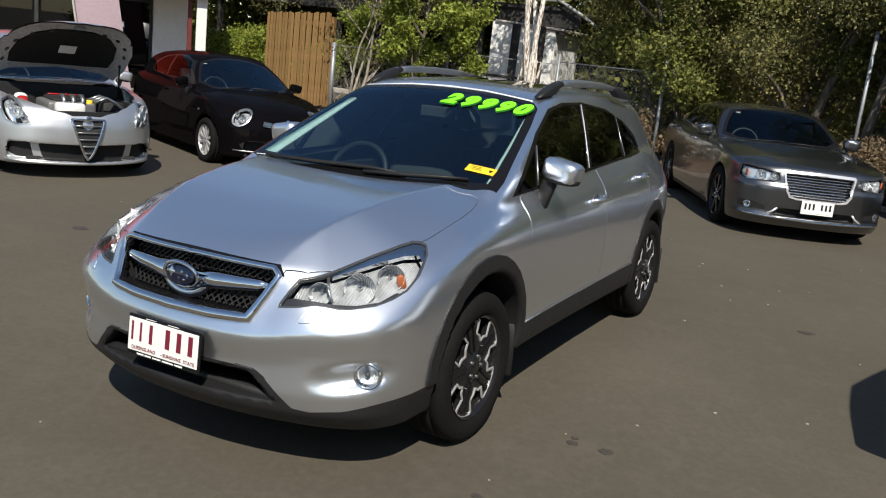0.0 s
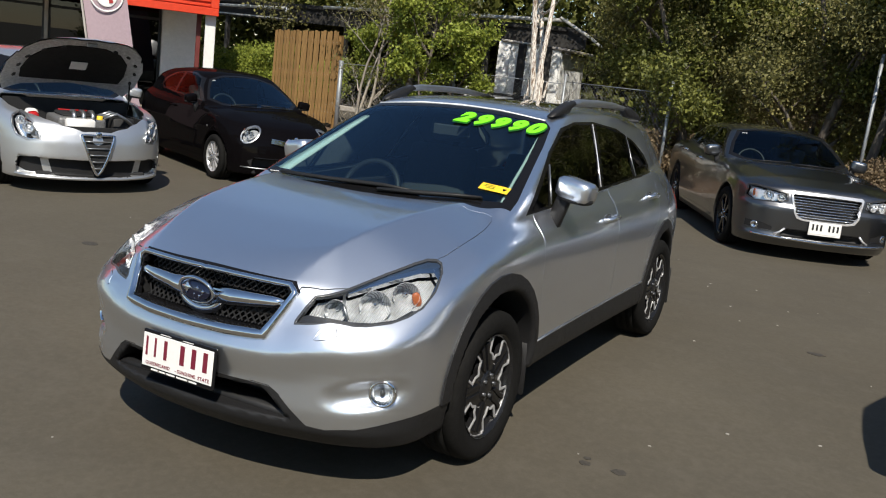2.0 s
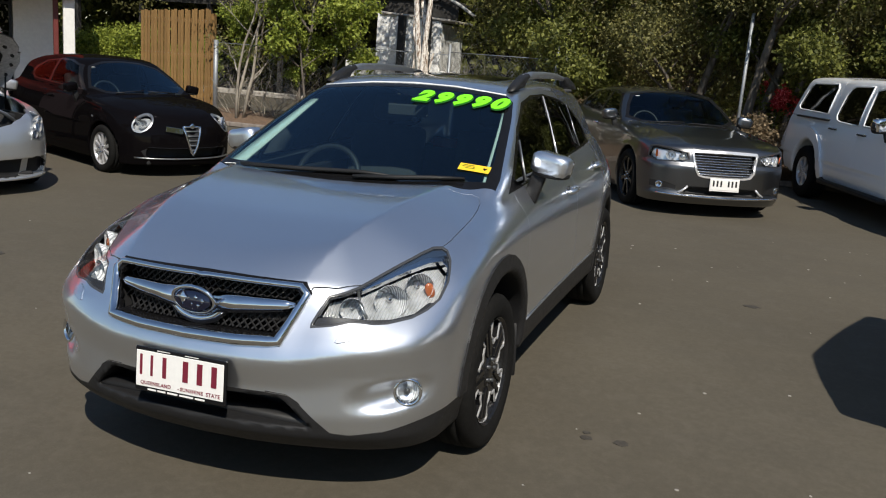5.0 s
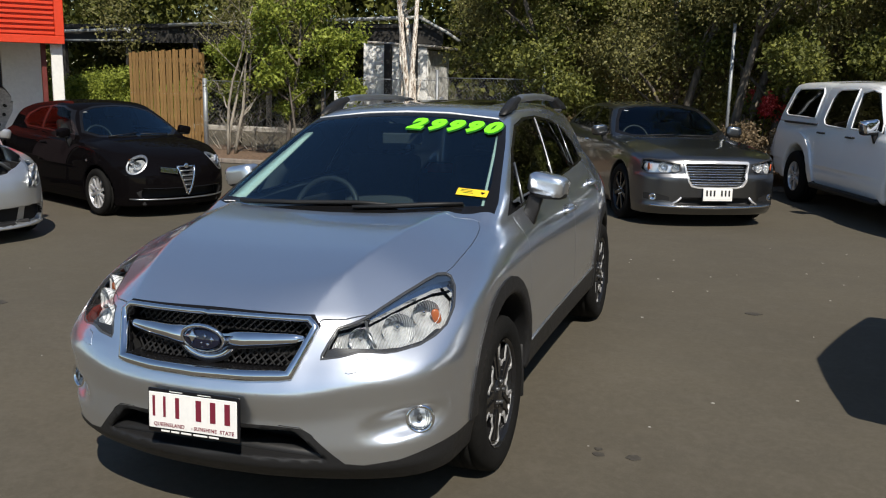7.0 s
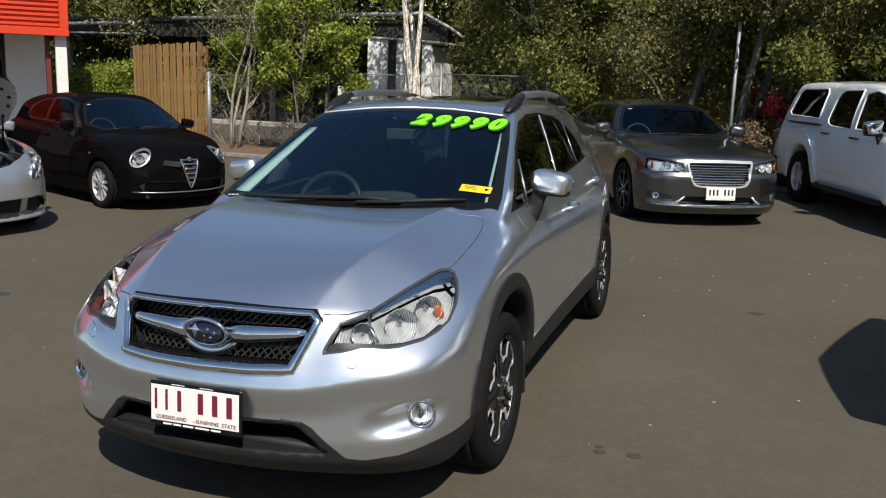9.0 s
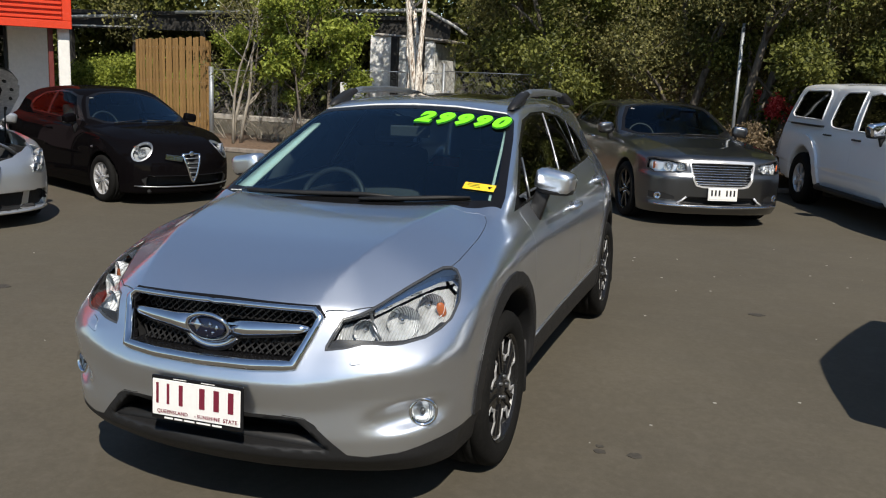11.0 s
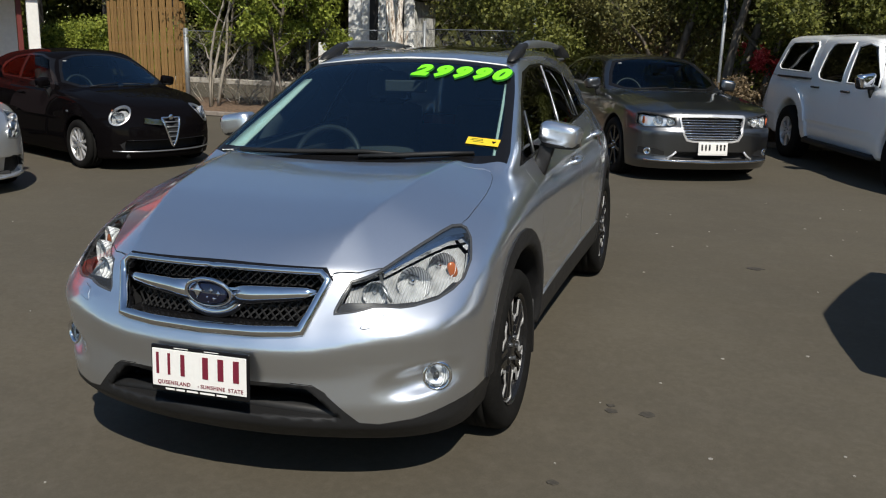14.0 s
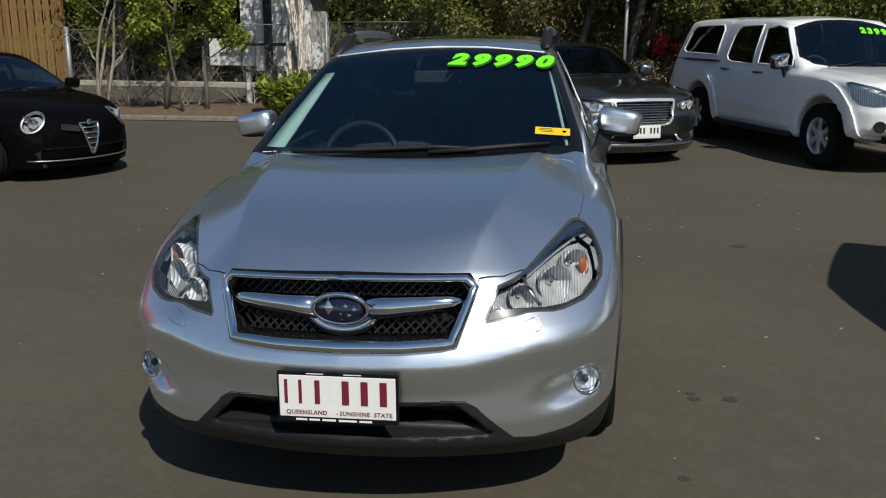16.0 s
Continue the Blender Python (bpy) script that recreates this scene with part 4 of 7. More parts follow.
    bmesh.ops.transform(bez, matrix=fm, verts=bez.verts)
    fogs = car.place("fog_lamp", bez, CHROME, both=True, label="round fog lamp in a chrome bezel")
    bowl = lathe([(0.050, -0.004), (0.038, -0.03), (0.012, -0.042), (0.001, -0.03)], 24)
    bmesh.ops.transform(bowl, matrix=fm, verts=bowl.verts)
    car.place("fog_bowl", bowl, FLUTED, parent=fogs, both=True)
    bulb = blob((0.016, 0.013, 0.018), 2, fm @ Matrix.Translation((-0.012, 0, 0)), 12, 8)
    car.place("fog_bulb", bulb, LAMPGREY, parent=fogs, both=True)
    lens = lathe([(0.049, 0.004), (0.035, 0.010), (0.015, 0.013), (0.001, 0.0135)], 24)
    bmesh.ops.transform(lens, matrix=fm, verts=lens.verts)
    car.place("fog_lens", lens, LENS, parent=fogs, both=True)
    # washer cover
    car.cut("washer_cover", front(20), [(0.500, 0.645), (0.512, 0.641), (0.580, 0.655), (0.588, 0.664), (0.580, 0.688), (0.570, 0.693), (0.530, 0.685), (0.520, 0.679)], SILVER, frontal, gap=0.0028, mirror="two", thick=0.006, push=-0.001)
    # bonnet
    hood = [(-0.05, -0.09), (0.39, -0.09), (0.425, 0.035), (0.50, 0.075), (0.56, 0.135), (0.64, 0.232), (0.695, 0.36), (0.72, 0.47), (0.74, 0.58), (0.748, 0.70), (0.745, 0.82), (0.735, 0.93), (0.722, 1.01), (0.70, 1.05), (0.665, 1.055), (0.6, 1.005), (0.3, 0.945), (0.0, 0.93), (-0.05, 0.93)]
    car.cut("bonnet", TOP, hood, SILVER, lambda c: c.z > 0.785 and c.y < 1.2, gap=0.0045, thick=0.025, edge=0.001, label="silver bonnet")
    # wheel arch cladding and sill
    for yw in (0.862, 3.50):
        outer = ring(yw, 0.372, 0.452, 30)
        car.cut("wheel_arch_trim", SIDE, outer, CLADDING, lambda c: c.x > 0.45 and c.z > 0.17, mirror="two", thick=0.01, push=-0.009, label="black plastic wheel-arch cladding")
    sill = [(1.15, 0.05), (3.3, 0.05), (3.2, 0.447), (1.25, 0.418)]
    sills = car.cut("side_sill", SIDE, sill, CLADDING, lambda c: c.x > 0.55, mirror="two", thick=0.02, push=-0.006)
    q = [car.drop((2.0, y, 0.421 + 0.015 * (y - 1.3)), (-1, 0, 0))[0] + Vector((0.004, 0, 0)) for y in np.linspace(1.31, 3.05, 9)]
    car.place("sill_strip", tube(q, 0.005, 6), SATIN, parent=sills, both=True)
    car.cut("rear_lip", SIDE, [(3.95, 0.05), (4.6, 0.05), (4.6, 0.42), (3.95, 0.40)], CLADDING, thick=0.01)
    # doors
    fd = [(1.305, 0.424), (2.355, 0.440), (2.41, 0.48), (2.425, 0.65), (2.435, 0.80), (2.497, 0.97), (2.50, 1.083), (1.345, 1.033), (1.335, 0.94), (1.315, 0.85), (1.285, 0.73)]
    rd = [(2.36, 0.440), (3.02, 0.450), (3.03, 0.60), (3.06, 0.716), (3.286, 0.841), (3.42, 0.979), (3.56, 1.129), (2.505, 1.085), (2.502, 0.97), (2.44, 0.80), (2.43, 0.65), (2.415, 0.48)]
    doors = car.cut("front_door", SIDE, fd, SILVER, lambda c: c.x > 0.5, gap=0.005, mirror="two", thick=0.03)
    rears = car.cut("rear_door", SIDE, rd, SILVER, lambda c: c.x > 0.5, gap=0.005, mirror="two", thick=0.03)
    for dd, hy, hz in ((doors, 2.33, 0.937), (rears, 3.225, 1.005)):
        q, n = car.drop((2, hy, hz), (-1, 0, 0))
        car.place("door_handle", tube([q + Vector((0.004, -0.11, -0.004)), q + Vector((0.036, -0.085, 0)), q + Vector((0.040, 0, 0.003)), q + Vector((0.036, 0.07, 0.003)), q + Vector((0.004, 0.10, 0.003))], [0.012, 0.014, 0.015, 0.014, 0.012], 8), SILVER, parent=dd, both=True)
        # shade in the body-coloured cup behind the handle, put in as a grey blob
        car.place("handle_cup", blob((0.008, 0.055, 0.024), 2.4, pose(q.x - 0.004, q.y - 0.02, q.z)), LAMPGREY, parent=dd, both=True)
    # glass sunroof
    car.cut("sunroof", TOP, [(-0.05, 2.20), (0.36, 2.21), (0.40, 2.25), (0.40, 2.98), (0.36, 3.02), (-0.05, 3.03)], SUNROOF, lambda c: c.z > 1.4, gap=0.004, thick=0.012, label="dark glass sunroof")
    # tail lamps
    car.cut("tail_lamp", SIDE, [(4.08, 0.84), (4.45, 0.82), (4.45, 1.0), (4.15, 1.03)], REDLENS, lambda c: c.x > 0.4, mirror="two", thick=0.02, push=-0.001)
    car.emit(car.bm, "body", SILVER, label="silver metallic bodywork", thick=0.012)
    # dark inner wheel housings and floor pan
    for yw in (0.895, 3.53):
        bm = lathe([(0.39, 0.0), (0.405, 0.30), (0.40, 0.33)], 30)
        bmesh.ops.translate(bm, verts=bm.verts, vec=(0.50, yw, 0.335))
        bmesh.ops.delete(bm, geom=[v for v in bm.verts if v.co.z < 0.2], context='VERTS')
        car.place("wheel_housing", bm, CABIN, both=True)
    car.place("floor_pan", box(-0.55, 0.55, 0.1, 4.2, 0.22, 0.30, bevel=0.02), CABIN, smooth=False)
    car.place("engine_block", box(-0.5, 0.5, 0.12, 0.95, 0.30, 0.75, bevel=0.05), CABIN, smooth=False)
    wheels(car, 0.763, 0.868, 3.503, 0.345, 0.215, 0.240, "five", (-0.041, -0.012))
    for yw in (0.895, 3.53):
        flap = box(0.66, 0.862, yw + 0.365, yw + 0.385, 0.15, 0.42, bevel=0.006)
        car.place("mud_flap", flap, CLADDING, both=True)
    caps = mirror(car, 0.832, 1.555, 1.155, SILVER, (0.096, 0.062, 0.055))
    hinge = Vector((-0.835, 1.60, 1.15))
    caps[1].matrix_basis = Matrix.Translation(hinge) @ Matrix.Rotation(radians(-22), 4, 'Z') @ Matrix.Translation(-hinge + Vector((0.02, 0.05, -0.005)))
    # roof rails
    feet = []
    rail = [(0.546, 2.24, 1.560), (0.548, 2.40, 1.572), (0.546, 2.75, 1.576), (0.544, 3.05, 1.570), (0.542, 3.30, 1.553)]
    rails = car.place("roof_rail", tube(rail, [0.020, 0.025, 0.024, 0.023, 0.018], 12, flat=0.75), SATIN, both=True, label="grey roof rail on black feet")
    upright = Matrix(((0, 0, 1, 0), (1, 0, 0, 0), (0, 1, 0, 0), (0, 0, 0, 1)))
    for side_view in ([(1.97, 1.484), (2.06, 1.525), (2.16, 1.558), (2.28, 1.584), (2.32, 1.562), (2.24, 1.535), (2.20, 1.505)], [(3.64, 1.482), (3.52, 1.53), (3.34, 1.568), (3.22, 1.558), (3.25, 1.530), (3.32, 1.500)]):
        car.place("rail_foot", prism(side_view, 0.052, Matrix.Translation((0.520, 0, 0)) @ upright, 0.008), CLADDING, parent=rails, both=True)
    # wipers
    for pts, nm in (([(-0.50, 1.0, 0), (-0.22, 1.035, 0), (0.10, 1.06, 0), (0.30, 1.05, 0)], "wiper"), ([(0.10, 1.0, 0), (0.30, 1.04, 0), (0.46, 1.085, 0), (0.60, 1.135, 0)], "wiper")):
        q = [car.drop((x, y, 2.0), (0, 0, -1))[0] + Vector((0, -0.006, 0.018)) for x, y, _ in pts]
        w = car.place(nm, tube(q, [0.009, 0.012, 0.011, 0.006], 6), CLADDING, label="black windscreen wiper")[0]
        part("wiper_blade", tube([p + Vector((0.0, 0.012, -0.008)) for p in q], 0.006, 5), RUBBER, w)
    cabin(car, 1.1, 4.1, 0.30, 1.03, 0.70, 1.16, 1.95, 1.5, wheel_y=1.60)
    car.place("headliner", box(-0.50, 0.50, 2.1, 3.8, 1.46, 1.48, bevel=0.008), CABINGREY, smooth=False)
    for sx, lines in ((-1, ((-0.700, -0.600), (-0.565, -0.520))), (1, ((0.688, 0.676), (0.588, 0.572)))):
        panel = bmesh.new()
        rows_p = []
        for k in range(9):
            f = k / 8
            y = 1.145 + 0.64 * f
            pair = []
            for lo, hi in zip(*lines):
                q, n = car.drop((lo + (hi - lo) * f, y, 2.4), (0, 0, -1))
                pair += [panel.verts.new(q - n * 0.018), panel.verts.new(q - n * 0.030)]
            rows_p.append(pair)
        for r0, r1 in zip(rows_p, rows_p[1:]):
            for i, j in ((0, 2), (2, 3), (3, 1), (1, 0)):
                panel.faces.new((r0[i], r0[j], r1[j], r1[i]))
        panel.faces.new([rows_p[0][i] for i in (0, 1, 3, 2)])
        panel.faces.new([rows_p[-1][i] for i in (0, 2, 3, 1)])
        bmesh.ops.recalc_face_normals(panel, faces=panel.faces)
        car.place("pillar_trim", panel, TRIMPALE, label="pale inner windscreen pillar trim")
    car.place("rear_view_mirror", box(-0.12, 0.12, 1.86, 1.88, 1.32, 1.385, bevel=0.008), CABINGREY, smooth=False)
    plate(car, -0.165, 0.474, -4, "iijwww", spots=(-0.163, -0.117, -0.062, 0.028, 0.088, 0.148))
    price(car, 0.328, 1.795, 0.152, "29990")
    # small white marks in the screen's lower corner
    for x, w in ((-0.665, 0.010), (-0.64, 0.014), (-0.612, 0.010)):
        q, n = car.drop((x, 1.105 + 0.25 * (-x - 0.62), 2.0), (0, 0, -1))
        car.place("screen_mark", blob((w, 0.006, 0.002), 2.2, Matrix.Translation(q + n * 0.003)), PLATEWHITE)
    # yellow label low on the screen
    q, n = car.drop((0.608, 1.245, 2.0), (0, 0, -1))
    up = n.cross(Vector((1, 0, 0.03))).normalized()
    lm = Matrix.Translation(q + n * 0.005) @ Matrix((up.cross(n).normalized(), up, n)).transposed().to_4x4()
    lab = car.place("windscreen_label", box(-0.076, 0.076, -0.029, 0.029, 0, 0.002, bevel=0.0008, m=lm), STICKER, label="small yellow windscreen label with black print", smooth=False)[0]
    for bx, bz, w in ((-0.03, 0.016, 0.055), (-0.03, 0.004, 0.06), (-0.02, -0.008, 0.05)):
        part("label_print", box(bx - w / 2, bx + w / 2, bz - 0.002, bz + 0.002, 0.002, 0.003, m=lm), PRICEDARK, lab, smooth=False)
    part("label_mark", prism([(0.04, 0.008), (0.062, 0.008), (0.058, -0.002), (0.051, -0.012), (0.044, -0.002)], 0.001, lm @ Matrix.Translation((0, 0, 0.002))), GLOSSBLACK, lab, smooth=False)
    return car


def glaze(car, ws, ws_in, dlo, panes, pillar=GLOSSBLACK, side_glass=GLASSDARK, z_min=0.9, border=GLOSSBLACK, screen_glass=GLASS):
    """Windscreen and side glass of a car."""
    screen = car.take(TOP, ws, lambda c: c.z > z_min)
    inner = car.take(TOP, ws_in, source=screen)
    car.emit(screen, "windscreen_border", border, thick=0.006)
    car.emit(inner, "windscreen", screen_glass, label="tinted windscreen glass", thick=0, push=0.002)[0].visible_shadow = False
    side = car.take(SIDE, dlo, lambda c: c.x > 0.35)
    made = [(nm, car.take(SIDE, poly, source=side)) for nm, poly in panes]
    surround = car.emit(side, "window_surround", pillar, mirror="two", thick=0.008)
    for nm, piece in made:
        car.emit(piece, nm, side_glass, parent=surround, mirror="two", thick=0, push=0.003)
    return surround


def door_set(car, paint_mat, doors, handle_mat=None):
    for nm, poly, hy, hz in doors:
        dd = car.cut(nm, SIDE, poly, paint_mat, lambda c: c.x > 0.4, gap=0.004, mirror="two", thick=0.03)
        q, n = car.drop((2, hy, hz), (-1, 0, 0))
        car.place("door_handle", tube([q + Vector((0.0, -0.10, 0)), q + Vector((0.035, -0.08, 0)), q + Vector((0.035, 0.08, 0)), q + Vector((0.0, 0.10, 0))], 0.014, 6), handle_mat or paint_mat, parent=dd, both=True)


def under(car, half, length, z, yf, yr, zw, arch):
    car.place("floor_pan", box(-half, half, 0.15, length - 0.15, z, z + 0.08, bevel=0.02), CABIN, smooth=False)
    for yw in (yf, yr):
        bm = lathe([(arch + 0.005, 0.0), (arch + 0.015, 0.26)], 24)
        bmesh.ops.translate(bm, verts=bm.verts, vec=(0.50, yw, zw))
        bmesh.ops.delete(bm, geom=[v for v in bm.verts if v.co.z < z], context='VERTS')
        car.place("wheel_housing", bm, CABIN, both=True)


def headlamp(car, angle, poly, bowls, zone, rim=LAMPDARK, housing=LAMPDARK, deep=0.07, edge=0.012):
    lamp = car.take(front(angle), poly, zone)
    glass = car.take(front(angle), inset(poly, edge), source=lamp)
    rims = car.emit(lamp, "headlamp_rim", rim, mirror="two", thick=0.02, push=-0.002)
    back = glass.copy()
    car.emit(glass, "headlamp_lens", LENS, mirror="two", thick=0, push=0.002)
    car.emit(back, "headlamp_housing", housing, mirror="two", thick=0, push=deep)
    lamp_bowls(car, bowls)
    return rims


# the dark grey sedan
def build_sedan():
    front_z = soft([(0.08, 0.16), (0.18, 0.06), (0.26, -0.01), (0.32, 0.012), (0.42, 0.004), (0.58, -0.004), (0.63, 0.0), (0.66, 0.026), (0.75, 0.042), (0.85, 0.08), (0.95, 0.16)], 0.012)
    bow = soft([(0, 0), (0.35, 0.02), (0.55, 0.06), (0.7, 0.12), (0.82, 0.22), (0.90, 0.36), (0.96, 0.52)], 0.04)
    plan = soft([(-0.3, 0.88), (0.3, 0.92), (0.92, 0.948), (2.5, 0.95), (4.0, 0.948), (5.0, 0.88)], 0.15)
    flank = soft([(0.1, -0.06), (0.24, -0.03), (0.38, 0.0), (0.78, 0.0), (0.88, -0.012), (0.96, -0.045), (1.1, -0.16)], 0.025)
    deck = soft([(-0.3, 0.74), (0.0, 0.835), (0.15, 0.88), (0.5, 0.955), (1.2, 1.025), (1.5, 1.04), (3.0, 1.06), (4.0, 1.085), (5.0, 1.07)], 0.06)
    ridge = soft([(-0.3, 0.36), (0.0, 0.38), (0.8, 0.55), (1.4, 0.65), (2.0, 0.75), (5, 0.75)], 0.05)
    roof = soft([(1.6, 1.33), (2.2, 1.44), (2.7, 1.485), (3.2, 1.48), (3.8, 1.43), (4.3, 1.34)], 0.1)
    cab = soft([(0.6, 0.92), (1.05, 0.835), (1.2, 0.775), (1.4, 0.655), (1.5, 0.58), (1.6, 0.50)], 0.03)
    cab_plan = soft([(1.2, -0.03), (1.8, 0.0), (3.2, 0.0), (4.5, -0.10)], 0.1)
    rear_z = soft([(0.1, 4.85), (0.3, 4.98), (0.7, 5.03), (1.1, 4.98)], 0.03)

    def extra(f, x, y, z):
        g = smax(x - 0.365 + np.maximum(0, 0.64 - z) * 0.55, np.abs(z - 0.655) - 0.118, 0.03)
        f = smax(f, -smax(g, y - 0.11, 0.02), 0.012)
        low = smax(x - 0.46 + (z - 0.33) * 0.5, np.abs(z - 0.335) - 0.040, 0.02)
        return smax(f, -smax(low, y - 0.10, 0.02), 0.012)

    field = car_field(front_z, bow, rear_z, 0.18, plan, flank, deck, 0.03, ridge, 0.10, (1.5, 1.035, 0.57, 0.12), (3.95, 1.395, 0.55, 0.10), roof, 0.10,
                      cab, cab_plan, (0.92, 3.97, 0.36, 0.40), 0.16, extra)
    car = Car("sedan_car", field, (0, -0.2, 0.05), (1.1, 5.2, 1.6), 0.024, pose(1.50, 8.14, 0, 0, 0, 26) @ Matrix.Scale(0.98, 4), "dark grey full-size sedan with a chrome grille parked on asphalt", "car")
    glaze(car, [(-0.1, 1.44), (0.3, 1.47), (0.6, 1.55), (0.78, 1.70), (0.70, 1.95), (0.585, 2.20), (0.3, 2.27), (-0.1, 2.28)],
          [(-0.1, 1.50), (0.3, 1.53), (0.58, 1.61), (0.72, 1.73), (0.65, 1.96), (0.55, 2.15), (0.3, 2.21), (-0.1, 2.22)],
          [(1.72, 1.045), (4.05, 1.105), (4.0, 1.20), (3.75, 1.325), (3.2, 1.40), (2.6, 1.41), (2.25, 1.375)],
          [("front_door_glass", [(1.83, 1.06), (2.72, 1.085), (2.70, 1.39), (2.35, 1.372)]), ("rear_door_glass", [(2.82, 1.088), (3.62, 1.11), (3.58, 1.345), (3.2, 1.385), (2.80, 1.392)]), ("rear_quarter_glass", [(3.67, 1.11), (3.98, 1.12), (3.9, 1.22), (3.65, 1.325)])], z_min=1.0, screen_glass=GLASSGREEN)
    headlamp(car, 35, [(0.40, 0.700), (0.42, 0.792), (0.60, 0.828), (0.80, 0.845), (0.90, 0.828), (0.915, 0.695), (0.80, 0.655), (0.55, 0.668)],
             [(0.66, 0.125, 0.742, 0.060, -58), (0.53, 0.060, 0.738, 0.048, -70)], lambda c: c.y < 0.5 and c.x > 0.3, LAMPDARK, POLISHED, 0.05)
    q, n = car.drop((0.80, -1, 0.745), (0, 1, 0))
    car.place("turn_signal", blob((0.016, 0.008, 0.045), 3, Matrix.Translation(q - n * 0.016) @ pose(0, 0, 0, 0, 0, 50)), AMBERCLEAR, both=True, label="amber turn signal")
    gz = [(-0.05, 0.826), (0.400, 0.818), (0.416, 0.795), (0.372, 0.585), (0.330, 0.520), (0.25, 0.502), (-0.05, 0.498)]
    gi = [(-0.05, 0.796), (0.380, 0.790), (0.394, 0.774), (0.354, 0.592), (0.316, 0.534), (0.247, 0.518), (-0.05, 0.514)]
    ringf = car.take(front(), gz, lambda c: c.y < 0.25)
    hole = car.take(front(), gi, source=ringf)
    car.emit(ringf, "grille_surround", POLISHED, thick=0.03, push=-0.015, label="polished chrome grille surround")
    car.emit(hole, "grille_back", CABIN, thick=0, push=0.03)
    for k in range(8):
        z = 0.545 + 0.0305 * k
        w = 0.380 - max(0, 0.72 - z) * 0.30
        pts = [(x, float(front_z(z) + bow(abs(x))) + 0.022, z) for x in np.linspace(-w, w, 9)]
        car.place("grille_bar", tube(pts, 0.0072, 6), CHROME)
    car.place("grille_badge", blob((0.07, 0.01, 0.012), 2.2, pose(0, 0.03, 0.805)), POLISHED)
    car.cut("intake", front(), [(-0.05, 0.285), (0.52, 0.285), (0.44, 0.375), (0.40, 0.39), (-0.05, 0.39)], CLADDING, lambda c: c.y < 0.4, thick=0.01)
    q = [car.drop((x, -1, 0.262 + 0.02 * abs(x)), (0, 1, 0))[0] + Vector((0, -0.008, 0)) for x in np.linspace(-0.78, 0.78, 15)]
    car.place("bumper_strip", tube(q, 0.014, 8), CHROME, label="chrome bumper strip")
    for s in (-1, 1):
        q = [car.drop((s * x, -1, z), (0, 1, 0))[0] for x, z in ((0.43, 0.385), (0.48, 0.335), (0.54, 0.30))]
        car.place("intake_trim", tube(q, 0.014, 6), POLISHED)
    fg = [(0.56, 0.335), (0.88, 0.345), (0.88, 0.425), (0.70, 0.420), (0.56, 0.385)]
    car.cut("fog_recess", front(20), fg, CLADDING, lambda c: c.y < 0.42 and c.x > 0.4, mirror="two", thick=0.01, push=0.002)
    q, n = car.drop((0.75, -1, 0.375), (0, 1, 0))
    bz = lathe([(0.045, -0.02), (0.044, 0.008), (0.034, 0.012), (0.02, 0.0), (0.001, -0.004)], 20)
    bmesh.ops.transform(bz, matrix=Matrix.Translation(q) @ pose(0, 0, 0, 0, 0, -60), verts=bz.verts)
    car.place("fog_lamp", bz, CHROME, both=True)
    car.cut("bonnet", TOP, [(-0.05, 0.085), (0.36, 0.10), (0.45, 0.16), (0.80, 0.40), (0.86, 0.70), (0.86, 1.25), (0.80, 1.50), (0.5, 1.44), (-0.05, 1.40)], GUNMETAL, lambda c: c.z > 0.8 and c.y < 1.6, gap=0.004, thick=0.025)
    door_set(car, GUNMETAL, [("front_door", [(1.55, 0.28), (2.74, 0.28), (2.78, 1.07), (1.60, 1.04), (1.50, 0.8)], 2.62, 0.93), ("rear_door", [(2.745, 0.28), (3.55, 0.28), (3.72, 0.75), (3.95, 0.95), (4.02, 1.10), (2.785, 1.07)], 3.75, 0.97)], CHROME)
    car.cut("side_sill", SIDE, [(1.35, 0.05), (3.6, 0.05), (3.55, 0.235), (1.40, 0.235)], CLADDING, lambda c: c.x > 0.5, mirror="two", thick=0.01)
    car.emit(car.bm, "body", GUNMETAL, label="dark grey metallic bodywork")
    under(car, 0.6, 5.0, 0.17, 0.92, 3.97, 0.36, 0.40)
    car.place("engine_block", box(-0.5, 0.5, 0.2, 1.3, 0.25, 0.72, bevel=0.05), CABIN, smooth=False)
    wheels(car, 0.82, 0.92, 3.97, 0.36, 0.235, 0.255, "seven_dark")
    mirror(car, 0.90, 1.80, 1.10, GUNMETAL, (0.10, 0.07, 0.065))
    car.place("mirror_cap", blob((0.09, 0.05, 0.02), 2.6, pose(0.975, 1.785, 1.155, 0, 4, -12)), CHROME, both=True)
    cabin(car, 1.6, 4.3, 0.26, 1.04, 0.74, 1.62, 2.35, 1.42, wheel_y=2.05)
    plate(car, -0.026, 0.432, -3, "www www", PLATEWHITE, CABIN, words=False, width=0.355, height=0.125)
    q, n = car.drop((-0.50, 2.12, 2.0), (0, 0, -1))
    car.place("windscreen_sticker", blob((0.035, 0.012, 0.004), 2.2, Matrix.Translation(q + n * 0.003)), PLATEWHITE)
    for x0 in (-0.5, 0.05):
        q = [car.drop((x0 + dx, 1.50 + dy, 2), (0, 0, -1))[0] + Vector((0, 0, 0.012)) for dx, dy in ((0, 0), (0.25, 0.01), (0.5, 0.03))]
        car.place("wiper", tube(q, 0.008, 5), CLADDING)
    return car


